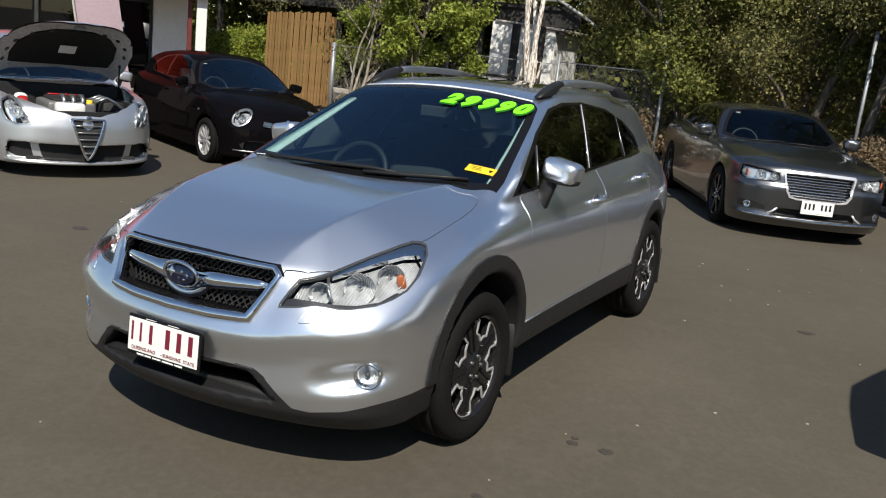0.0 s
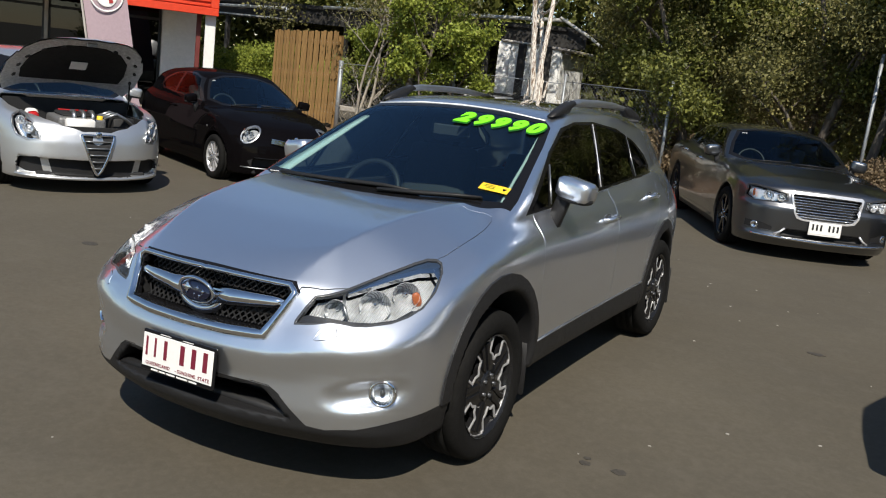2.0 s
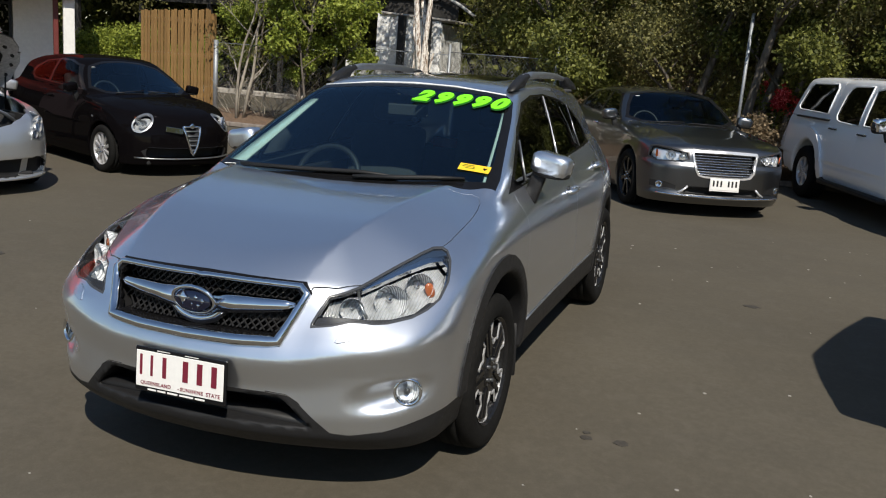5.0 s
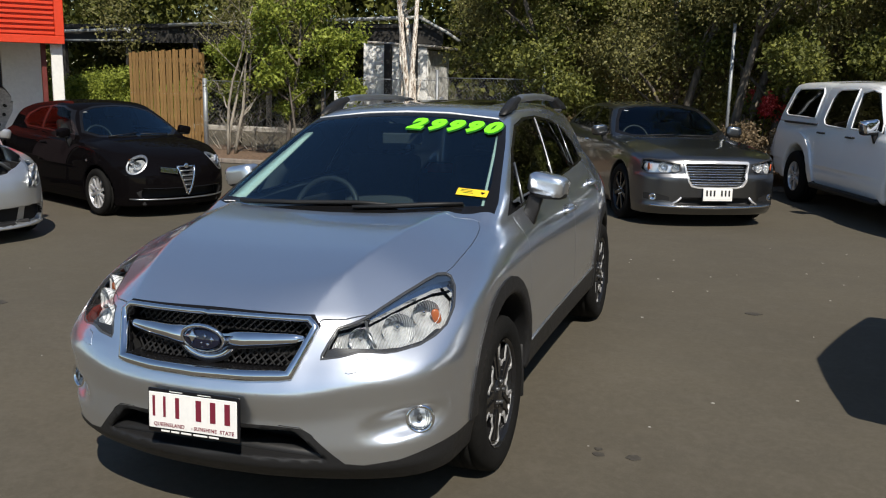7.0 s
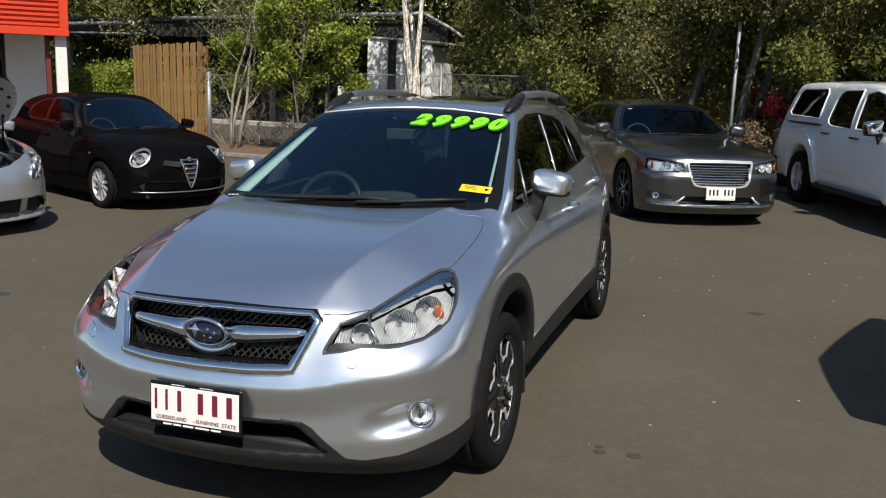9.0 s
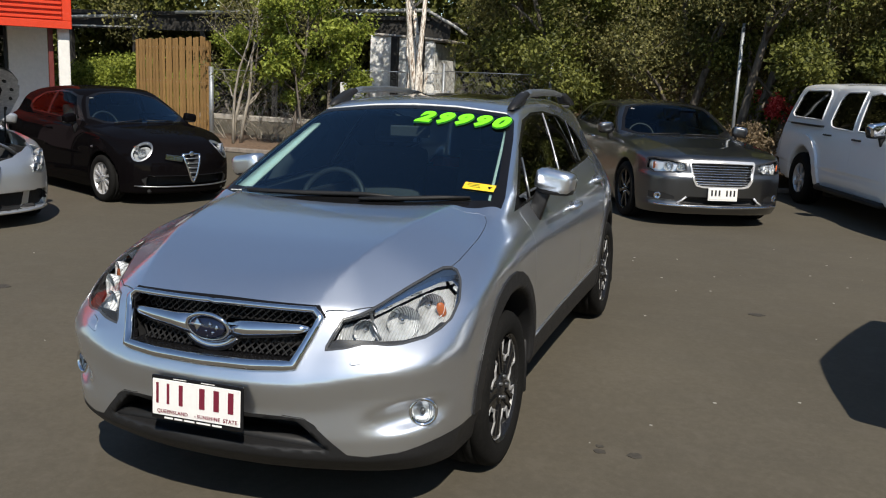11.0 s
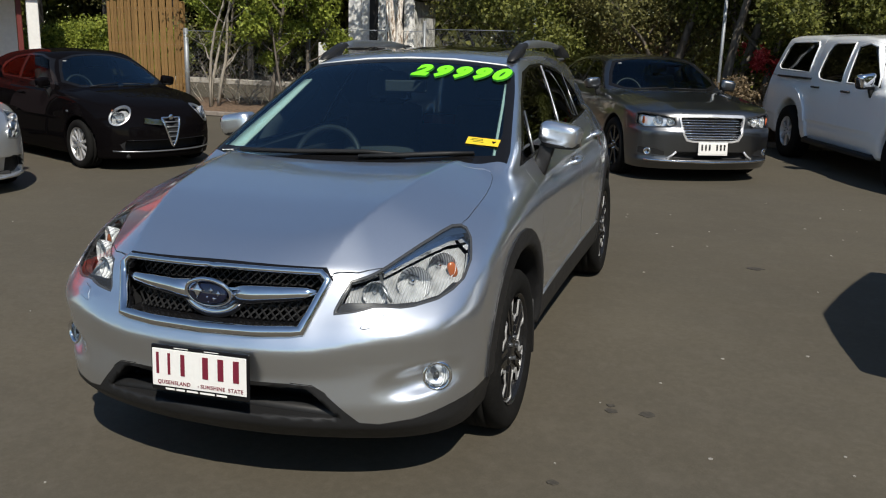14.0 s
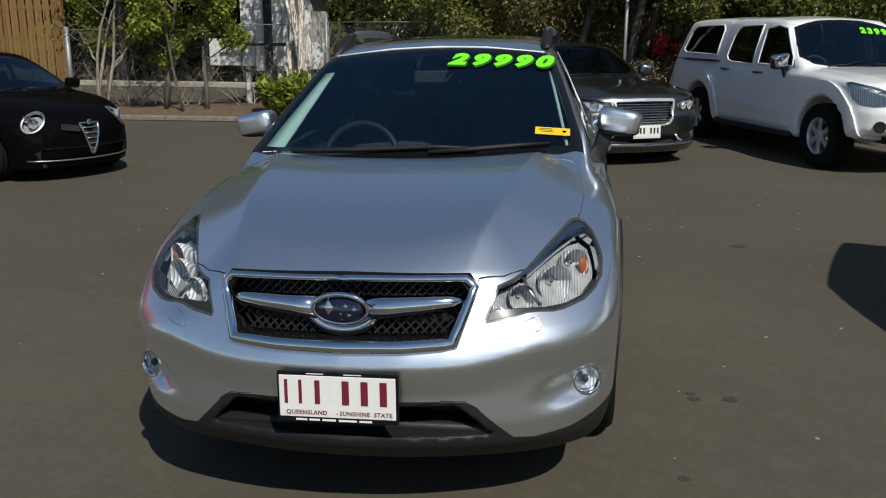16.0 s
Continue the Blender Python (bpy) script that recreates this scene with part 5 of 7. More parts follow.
# the black small hatchback
def shield(car, front_z, bow, top_z, low_z, half, bars, y_out=0.0, chrome=CHROME):
    """A shield-shaped grille with cross bars."""
    n = 14
    left = [(-half * (1 - (k / n)) ** 0.72, top_z - (top_z - low_z) * (k / n)) for k in range(n + 1)]
    outline = [(x, z) for x, z in left] + [(-x, z) for x, z in left[::-1][1:]]
    y_at = lambda x, z: float(front_z(z) + bow(abs(x))) - 0.018 + y_out
    frame_bm = bmesh.new()
    add_tube(frame_bm, [(x, y_at(x, z), z) for x, z in outline], 0.016, 8)
    add_tube(frame_bm, [(x, y_at(x, top_z), top_z) for x in np.linspace(-half, half, 7)], 0.012, 8)
    fr = car.place("shield_grille", frame_bm, chrome, label="chrome-framed shield grille")[0]
    fill = bmesh.new()
    vs = [fill.verts.new((x, y_at(x, z) + 0.012, z)) for x, z in outline]
    c = fill.verts.new((0, y_at(0, (top_z + low_z) / 2) + 0.012, (top_z * 0.6 + low_z * 0.4)))
    for a, b in zip(vs, vs[1:] + vs[:1]):
        fill.faces.new((a, b, c))
    r = bmesh.ops.extrude_face_region(fill, geom=fill.faces[:])
    bmesh.ops.translate(fill, verts=[g for g in r["geom"] if isinstance(g, bmesh.types.BMVert)], vec=(0, 0.03, 0))
    part("grille_back", fill, CABIN, fr, smooth=False)
    for k in range(bars):
        s = (k + 0.9) / (bars + 0.9)
        z = top_z - (top_z - low_z) * s
        w = half * (1 - s) ** 0.72 * 0.92
        part("grille_bar", tube([(x, y_at(x, z) - 0.002, z) for x in np.linspace(-w, w, 5)], 0.010, 6, flat=0.8), SATIN, fr)
    part("grille_badge", blob((0.034, 0.012, 0.034), 2, pose(0, y_at(0, top_z) - 0.012, top_z + 0.008, 0, 0, 0), 20, 10), CHROME, fr, "round chrome badge")


def build_small_hatch():
    front_z = soft([(0.06, 0.14), (0.16, 0.05), (0.28, 0.01), (0.42, 0.0), (0.55, 0.01), (0.65, 0.045), (0.73, 0.10), (0.82, 0.20)], 0.02)
    bow = soft([(0, 0), (0.2, 0.012), (0.35, 0.045), (0.5, 0.10), (0.62, 0.18), (0.72, 0.28), (0.80, 0.42), (0.88, 0.62)], 0.04)
    plan = soft([(-0.3, 0.78), (0.3, 0.82), (0.8, 0.855), (2.0, 0.85), (3.3, 0.86), (4.0, 0.76)], 0.15)
    flank = soft([(0.1, -0.05), (0.22, -0.025), (0.36, 0.0), (0.68, 0.0), (0.80, -0.012), (0.92, -0.04), (1.05, -0.13)], 0.03)
    deck = soft([(-0.3, 0.56), (0.0, 0.69), (0.15, 0.765), (0.4, 0.855), (0.8, 0.945), (1.15, 0.99), (2.0, 1.0), (4.0, 1.03)], 0.08)
    ridge = soft([(-0.3, 0.3), (0.0, 0.34), (0.8, 0.5), (1.4, 0.6), (4, 0.65)], 0.05)
    roof = soft([(1.3, 1.26), (1.8, 1.38), (2.2, 1.435), (2.7, 1.44), (3.3, 1.385), (3.9, 1.26)], 0.1)
    cab = soft([(0.6, 0.85), (1.0, 0.765), (1.2, 0.69), (1.35, 0.60), (1.45, 0.53), (1.6, 0.42)], 0.03)
    cab_plan = soft([(0.9, -0.05), (1.4, 0.0), (2.3, 0.0), (3.2, -0.05), (4.0, -0.16)], 0.1)
    rear_z = soft([(0.1, 3.9), (0.3, 4.03), (0.7, 4.05), (1.0, 4.0), (1.2, 3.93)], 0.03)

    def extra(f, x, y, z):
        low = smax(x - 0.56, np.abs(z - 0.315) - 0.06, 0.03)
        return smax(f, -smax(low, y - 0.14 - bow(x), 0.02), 0.012)

    field = car_field(front_z, bow, rear_z, 0.28, plan, flank, deck, 0.07, ridge, 0.06, (1.15, 0.985, 0.53, 0.16), (3.72, 1.27, 1.2, 0.15), roof, 0.11,
                      cab, cab_plan, (0.80, 3.31, 0.305, 0.345), 0.15, extra)
    car = Car("hatchback_car", field, (0, -0.2, 0.05), (1.0, 4.2, 1.55), 0.022, pose(-4.52, 6.14, 0, 0, 0, 67.5) @ Matrix.Scale(0.925, 4), "black three-door hatchback with a shield grille parked on asphalt", "car")
    glaze(car, [(-0.1, 1.09), (0.3, 1.12), (0.55, 1.22), (0.71, 1.40), (0.62, 1.62), (0.52, 1.82), (0.28, 1.90), (-0.1, 1.92)],
          [(-0.1, 1.14), (0.3, 1.17), (0.53, 1.27), (0.66, 1.42), (0.58, 1.62), (0.48, 1.79), (0.28, 1.85), (-0.1, 1.87)],
          [(1.40, 1.0), (3.10, 1.05), (3.30, 1.10), (3.20, 1.22), (2.9, 1.32), (2.4, 1.37), (2.1, 1.365), (1.85, 1.31)],
          [("door_glass", [(1.52, 1.015), (2.48, 1.045), (2.46, 1.345), (2.12, 1.345), (1.88, 1.295)]), ("rear_quarter_glass", [(2.56, 1.05), (3.08, 1.065), (3.2, 1.11), (3.1, 1.21), (2.85, 1.305), (2.54, 1.34)])], side_glass=GLASSCLEAR)
    hp = [(0.60 + 0.135 * math.cos(t) * 0.9 - 0.04 * math.sin(t), 0.685 + 0.118 * math.sin(t)) for t in (2 * math.pi * k / 24 for k in range(24))]
    headlamp(car, 38, hp, [(0.585, 0.215, 0.675, 0.055, -58), (0.62, 0.26, 0.725, 0.04, -58)], lambda c: c.y < 0.8 and c.x > 0.3, SATIN, FACET, 0.06, 0.016)
    car.place("turn_signal", blob((0.010, 0.014, 0.014), 2, pose(0.625, 0.318, 0.742)), AMBER, both=True)
    shield(car, front_z, bow, 0.655, 0.30, 0.125, 5)
    car.place("number_plate", box(-0.11, 0.11, -0.006, 0.006, -0.034, 0.034, bevel=0.003, m=pose(-0.25, float(front_z(0.62) + bow(0.25)) - 0.035, 0.615, -12, 8, -16)), CHROME, label="bare steel plate beside the grille", smooth=False)
    car.cut("intake", front(), [(-0.05, 0.255), (0.58, 0.262), (0.62, 0.34), (0.56, 0.375), (-0.05, 0.375)], CLADDING, lambda c: c.y < 0.6, thick=0.01)
    for z, w, r in ((0.245, 0.68, 0.010), (0.385, 0.55, 0.007)):
        q = [car.drop((x, -1, z + 0.03 * abs(x) ** 3), (0, 1, 0))[0] + Vector((0, -0.004, 0)) for x in np.linspace(-w, w, 17)]
        car.place("bumper_strip", tube(q, r, 6), SATIN if r > 0.008 else GLOSSBLACK)
    car.cut("bonnet", TOP, [(-0.05, 0.14), (0.2, 0.15), (0.38, 0.22), (0.55, 0.35), (0.70, 0.60), (0.72, 1.0), (0.68, 1.28), (0.5, 1.15), (-0.05, 1.06)], BLACKPAINT, lambda c: c.z > 0.68 and c.y < 1.35, gap=0.004, thick=0.02)
    door_set(car, BLACKPAINT, [("door", [(1.22, 0.26), (2.50, 0.26), (2.56, 0.7), (2.52, 1.04), (1.32, 1.0), (1.22, 0.7)], 2.36, 0.86)])
    car.emit(car.bm, "body", BLACKPAINT, label="glossy black bodywork")
    under(car, 0.55, 4.0, 0.16, 0.80, 3.31, 0.305, 0.345)
    car.place("engine_block", box(-0.45, 0.45, 0.2, 1.0, 0.22, 0.60, bevel=0.05), CABIN, smooth=False)
    wheels(car, 0.745, 0.80, 3.31, 0.305, 0.205, 0.208, "ten")
    mirror(car, 0.83, 1.52, 1.03, BLACKPAINT, (0.085, 0.06, 0.058))
    cabin(car, 1.25, 3.8, 0.24, 0.99, 0.64, 1.28, 1.95, 1.38, wheel_y=1.68)
    q, n = car.drop((-0.46, 1.78, 2.0), (0, 0, -1))
    car.place("windscreen_sticker", blob((0.03, 0.012, 0.004), 2.2, Matrix.Translation(q + n * 0.003)), PLATEWHITE)
    q, n = car.drop((2, 1.02, 0.70), (-1, 0, 0))
    car.place("side_repeater", blob((0.006, 0.03, 0.014), 2.2, Matrix.Translation(q)), SATIN, both=True)
    for x0 in (-0.45, 0.02):
        q = [car.drop((x0 + dx, 1.17 + dy, 2), (0, 0, -1))[0] + Vector((0, 0, 0.012)) for dx, dy in ((0, 0), (0.22, 0.01), (0.42, 0.03))]
        car.place("wiper", tube(q, 0.008, 5), CLADDING)


# the silver hatchback with its bonnet up
def build_open_hatch():
    front_z = soft([(0.06, 0.15), (0.16, 0.05), (0.28, 0.01), (0.42, 0.0), (0.56, 0.01), (0.66, 0.04), (0.75, 0.09), (0.84, 0.18)], 0.02)
    bow = soft([(0, 0), (0.2, 0.012), (0.4, 0.05), (0.55, 0.10), (0.68, 0.18), (0.78, 0.29), (0.86, 0.43), (0.93, 0.62)], 0.04)
    plan = soft([(-0.3, 0.82), (0.3, 0.86), (0.86, 0.895), (2.2, 0.89), (3.5, 0.895), (4.3, 0.80)], 0.15)
    flank = soft([(0.1, -0.05), (0.22, -0.025), (0.36, 0.0), (0.70, 0.0), (0.82, -0.012), (0.94, -0.04), (1.08, -0.13)], 0.03)
    deck = soft([(-0.3, 0.62), (0.0, 0.735), (0.15, 0.79), (0.4, 0.865), (0.8, 0.945), (1.15, 0.99), (2.0, 1.02), (4.2, 1.05)], 0.08)
    ridge = soft([(-0.3, 0.3), (0.0, 0.36), (0.8, 0.5), (1.4, 0.6), (4, 0.65)], 0.05)
    roof = soft([(1.4, 1.28), (1.9, 1.40), (2.3, 1.455), (2.8, 1.465), (3.5, 1.41), (4.1, 1.29)], 0.1)
    cab = soft([(0.6, 0.88), (1.0, 0.80), (1.2, 0.725), (1.35, 0.64), (1.47, 0.55), (1.6, 0.45)], 0.03)
    cab_plan = soft([(0.9, -0.05), (1.4, 0.0), (2.3, 0.0), (3.4, -0.05), (4.2, -0.16)], 0.1)
    rear_z = soft([(0.1, 4.2), (0.3, 4.33), (0.7, 4.35), (1.0, 4.3), (1.2, 4.23)], 0.03)

    def extra(f, x, y, z):
        low = smax(x - 0.74, np.abs(z - 0.285 - 0.02 * x) - 0.088, 0.03)
        return smax(f, -smax(low, y - 0.10 - bow(x), 0.02), 0.012)

    field = car_field(front_z, bow, rear_z, 0.28, plan, flank, deck, 0.06, ridge, 0.06, (1.2, 0.985, 0.52, 0.16), (3.95, 1.29, 1.2, 0.15), roof, 0.11,
                      cab, cab_plan, (0.86, 3.49, 0.315, 0.36), 0.15, extra)
    car = Car("open_bonnet_hatchback", field, (0, -0.2, 0.05), (1.05, 4.5, 1.55), 0.022, pose(-5.0, 3.55, 0, 0, 0, 69) @ Matrix.Scale(0.945, 4), "silver hatchback with its bonnet propped open and engine showing", "car")
    glaze(car, [(-0.1, 1.14), (0.3, 1.17), (0.58, 1.27), (0.74, 1.45), (0.65, 1.68), (0.54, 1.90), (0.28, 1.98), (-0.1, 2.0)],
          [(-0.1, 1.19), (0.3, 1.22), (0.55, 1.32), (0.69, 1.47), (0.61, 1.68), (0.50, 1.87), (0.28, 1.93), (-0.1, 1.95)],
          [(1.45, 1.01), (3.40, 1.07), (3.60, 1.12), (3.45, 1.24), (3.0, 1.35), (2.4, 1.39), (2.1, 1.38), (1.9, 1.33)],
          [("front_door_glass", [(1.58, 1.03), (2.38, 1.055), (2.36, 1.375), (2.12, 1.365), (1.93, 1.315)]), ("rear_door_glass", [(2.45, 1.058), (3.3, 1.085), (3.42, 1.12), (3.30, 1.23), (2.95, 1.335), (2.43, 1.375)])])
    hp = [(0.50, 0.575), (0.535, 0.665), (0.61, 0.755), (0.74, 0.825), (0.84, 0.850), (0.875, 0.80), (0.845, 0.69), (0.77, 0.60), (0.64, 0.555)]
    headlamp(car, 40, hp, [(0.665, 0.205, 0.695, 0.06, -55), (0.60, 0.145, 0.63, 0.045, -62), (0.72, 0.29, 0.76, 0.05, -50)], lambda c: c.y < 0.8 and c.x > 0.3, SATIN, REFLECTOR, 0.06)
    # bonnet, lifted on its hinges
    outline = [(-0.05, 0.055), (0.15, 0.062), (0.35, 0.125), (0.50, 0.24), (0.66, 0.45), (0.74, 0.70), (0.755, 1.05), (0.68, 1.27), (0.5, 1.17), (-0.05, 1.10)]
    piece = car.take(TOP, outline, lambda c: c.z > 0.655 and c.y < 1.4)
    under_ring, lining = piece.copy(), piece.copy()
    inner = cut_out(lining, TOP, [(-0.05, 0.30), (0.2, 0.32), (0.4, 0.42), (0.53, 0.60), (0.57, 0.85), (0.55, 1.02), (0.3, 1.04), (-0.05, 1.04)], lambda c: True, car.h)
    lining.free()
    lift = Matrix.Translation((0, 1.20, 1.11)) @ Matrix.Rotation(radians(-44), 4, 'X') @ Matrix.Translation((0, -1.16, -0.99))
    bon = car.emit(piece, "bonnet", SILVER_B, thick=0.0, label="silver bonnet propped open")[0]
    bon.matrix_basis = lift
    car.emit(under_ring, "bonnet_frame", BAREMETAL, parent=bon, thick=-0.012, push=0.014)
    car.emit(inner, "bonnet_liner", LINER, parent=bon, thick=-0.012, push=0.027)
    for sx in (-1, 1):
        for hx, hy in ((0.28, 0.27), (0.45, 0.36), (0.58, 0.52), (0.63, 0.70), (0.64, 0.90)):
            part("frame_hole", blob((0.032, 0.018, 0.006), 2.2, pose(sx * hx, hy, float(deck(hy)) - 0.06 * hx * hx - 0.05 - 0.03, 0, 0, sx * (30 + 60 * (hy - 0.2)))), CABIN, bon)
    part("bonnet_label", box(-0.09, 0.09, 0.62, 0.74, float(deck(0.68)) - 0.062, float(deck(0.68)) - 0.055, m=Matrix.Translation((0, 0, -0.002))), PLATEWHITE, bon, smooth=False)
    part("bonnet_latch", box(-0.06, 0.06, 0.17, 0.21, 0.72, 0.76, bevel=0.008), SATIN, bon, smooth=False)
    hinge = lift @ Vector((0.68, 1.0, 0.91))
    car.place("bonnet_strut", tube([(0.70, 1.10, 0.86), hinge], 0.010, 6), CLADDING)
    shield(car, front_z, bow, 0.655, 0.225, 0.175, 5, -0.004)
    car.cut("intake", front(), [(-0.05, 0.190), (0.405, 0.200), (0.43, 0.24), (0.465, 0.365), (0.44, 0.385), (-0.05, 0.380)], CLADDING, lambda c: c.y < 0.7, thick=0.01)
    car.cut("side_intake", front(), [(0.505, 0.215), (0.66, 0.225), (0.74, 0.27), (0.765, 0.32), (0.71, 0.385), (0.60, 0.400), (0.545, 0.385)], CLADDING, lambda c: c.y < 0.42 and c.x > 0.45, mirror="two", thick=0.01)
    q = [car.drop((x, -1, 0.172 + 0.05 * abs(x) ** 3), (0, 1, 0))[0] + Vector((0, -0.005, 0)) for x in np.linspace(-0.76, 0.76, 17)]
    car.place("bumper_strip", tube(q, 0.017, 8), SILVER_B)
    door_set(car, SILVER_B, [("front_door", [(1.30, 0.27), (2.38, 0.27), (2.43, 0.7), (2.41, 1.05), (1.38, 1.02), (1.30, 0.7)], 2.25, 0.88), ("rear_door", [(2.39, 0.27), (3.05, 0.27), (3.2, 0.6), (3.40, 0.85), (3.42, 1.07), (2.42, 1.05)], 3.2, 0.93)])
    car.emit(car.bm, "body", SILVER_B, label="bright silver bodywork")
    under(car, 0.58, 4.3, 0.16, 0.86, 3.49, 0.315, 0.36)
    # engine bay
    bay = bmesh.new()
    add_box(bay, -0.66, 0.66, 0.22, 1.15, 0.58, 0.62)
    add_box(bay, -0.68, -0.64, 0.42, 1.15, 0.42, 0.80)
    add_box(bay, 0.64, 0.68, 0.42, 1.15, 0.42, 0.80)
    add_box(bay, -0.70, 0.70, 1.12, 1.15, 0.42, 0.93)
    add_box(bay, -0.50, 0.50, 0.20, 0.24, 0.42, 0.72)
    car.place("engine_bay", bay, CABIN, smooth=False)
    engine = car.place("engine", box(-0.30, 0.22, 0.42, 0.92, 0.45, 0.80, bevel=0.04, seg=2), ENGINEGREY)[0]
    part("engine_cover", box(-0.24, 0.16, 0.48, 0.84, 0.80, 0.84, bevel=0.02), CABIN, engine)
    part("cover_strip", box(-0.20, 0.12, 0.78, 0.83, 0.84, 0.855, bevel=0.004), REDLENS, engine)
    for x in (-0.14, -0.04, 0.06):
        part("intake_pipe", tube([(x, 0.45, 0.72), (x, 0.40, 0.82), (x + 0.02, 0.50, 0.86), (x + 0.03, 0.62, 0.85)], 0.024, 8), SATIN, engine)
    car.place("battery", box(0.34, 0.58, 0.55, 0.75, 0.55, 0.80, bevel=0.012), CABIN)
    car.place("air_box", box(-0.24, 0.06, 0.28, 0.42, 0.60, 0.795, bevel=0.02), PLATEWHITE, label="pale grey air box")
    car.place("washer_bottle", blob((0.06, 0.07, 0.08), 3, pose(-0.54, 0.50, 0.76)), REDLENS)
    car.place("coolant_tank", blob((0.07, 0.06, 0.07), 3, pose(-0.50, 0.72, 0.78)), PLATEWHITE)
    car.place("oil_cap", lathe([(0.001, 0.87), (0.03, 0.87), (0.032, 0.83)], 16, 'z'), STICKER)
    for y in (0.46, 0.58, 0.7):
        car.place("hose", tube([(0.20, y, 0.80), (0.32, y - 0.05, 0.86), (0.46, y + 0.06, 0.80), (0.56, y + 0.04, 0.72)], 0.02, 8), SATIN)
    wheels(car, 0.775, 0.86, 3.49, 0.315, 0.215, 0.213, "ten")
    mirror(car, 0.87, 1.58, 1.05, SILVER_B, (0.09, 0.06, 0.06))
    cabin(car, 1.3, 4.1, 0.24, 1.0, 0.66, 1.32, 2.05, 1.40, wheel_y=1.72)


# the white utility with its canopy
def build_ute():
    front_z = soft([(0.2, 0.62), (0.40, 0.42), (0.46, 0.06), (0.52, 0.0), (0.70, -0.005), (0.73, 0.0), (0.745, 0.02), (0.82, 0.03), (0.95, 0.05), (1.05, 0.12), (1.15, 0.25)], 0.02)
    bow = soft([(0, 0), (0.4, 0.03), (0.6, 0.08), (0.75, 0.16), (0.85, 0.28), (0.95, 0.48)], 0.04)
    plan = soft([(-0.3, 0.84), (0.3, 0.88), (0.93, 0.915), (2.5, 0.905), (4.2, 0.905), (5.3, 0.885)], 0.1)
    flank = soft([(0.2, -0.06), (0.36, -0.035), (0.5, 0.0), (0.9, 0.0), (1.02, -0.012), (1.10, -0.035), (1.22, -0.10)], 0.025)
    deck = soft([(-0.3, 0.93), (0.0, 1.0), (0.2, 1.05), (0.6, 1.105), (1.2, 1.15), (1.5, 1.16), (3.0, 1.15), (5.2, 1.13)], 0.06)
    ridge = soft([(-0.3, 0.5), (0.0, 0.5), (1.0, 0.62), (2.0, 0.7), (5, 0.72)], 0.05)
    roof = soft([(1.6, 1.64), (2.1, 1.735), (2.6, 1.78), (3.3, 1.78), (3.6, 1.77), (3.9, 1.79), (4.7, 1.78), (5.3, 1.72)], 0.1)
    cab = soft([(0.8, 0.90), (1.1, 0.868), (1.3, 0.83), (1.5, 0.775), (1.65, 0.725), (1.8, 0.66)], 0.03)
    cab_plan = soft([(1.1, -0.05), (1.7, 0.0), (3.4, 0.0), (3.6, -0.005), (5.2, -0.02)], 0.05)
    rear_z = soft([(0.2, 5.1), (0.5, 5.18), (1.2, 5.18)], 0.03)
    field = car_field(front_z, bow, rear_z, 0.05, plan, flank, deck, 0.03, ridge, 0.10, (1.42, 1.165, 0.78, 0.12), (5.02, 1.55, 2.6, 0.08), roof, 0.08,
                      cab, cab_plan, (0.93, 4.13, 0.39, 0.485), 0.34, None, 0.03, 0.07)
    car = Car("utility_truck", field, (0, -0.2, 0.2), (1.05, 5.4, 1.9), 0.026, pose(4.72, 7.83, 0, 0, 0, 18.7) @ Matrix.Scale(1.02, 4), "white dual-cab utility with a matching canopy parked on asphalt", "car")
    glaze(car, [(-0.1, 1.37), (0.4, 1.41), (0.68, 1.52), (0.80, 1.66), (0.74, 1.86), (0.66, 2.08), (0.3, 2.15), (-0.1, 2.16)],
          [(-0.1, 1.42), (0.4, 1.46), (0.66, 1.57), (0.75, 1.68), (0.70, 1.86), (0.62, 2.03), (0.3, 2.09), (-0.1, 2.10)],
          [(1.66, 1.14), (2.52, 1.15), (2.55, 1.62), (2.30, 1.66), (2.10, 1.62), (1.70, 1.25)],
          [("front_door_glass", [(1.76, 1.165), (2.48, 1.175), (2.50, 1.60), (2.30, 1.635), (2.13, 1.60), (1.78, 1.27)])], z_min=1.1)
    for nm, poly, g in (("rear_door_glass", [(2.66, 1.15), (3.24, 1.16), (3.36, 1.18), (3.42, 1.24), (3.37, 1.52), (3.31, 1.61), (3.22, 1.65), (2.68, 1.66)], 0.03),
                        ("canopy_glass", [(3.74, 1.245), (4.80, 1.255), (4.90, 1.30), (4.78, 1.585), (4.68, 1.655), (3.82, 1.665), (3.74, 1.60)], 0.02)):
        ringb = car.take(SIDE, poly, lambda c: c.x > 0.35)
        glass = car.take(SIDE, inset(poly, g), source=ringb)
        rims = car.emit(ringb, "window_seal", GLOSSBLACK, mirror="two", thick=0.008)
        car.emit(glass, nm, GLASSDARK, parent=rims, mirror="two", thick=0, push=0.003)
    headlamp(car, 40, [(0.48, 0.79), (0.51, 0.93), (0.72, 0.985), (0.97, 1.03), (1.03, 1.02), (0.95, 0.86), (0.86, 0.79), (0.70, 0.765)], [(0.68, 0.165, 0.88, 0.07, -55), (0.78, 0.27, 0.91, 0.055, -52)], lambda c: c.y < 0.9 and c.x > 0.3, SATIN, FLUTED, 0.018, 0.006)
    gp = [(-0.05, 0.98), (0.40, 0.975), (0.43, 0.94), (0.36, 0.74), (-0.05, 0.735)]
    ringf = car.take(front(), gp, lambda c: c.y < 0.4)
    hole = car.take(front(), inset(gp, 0.03), source=ringf)
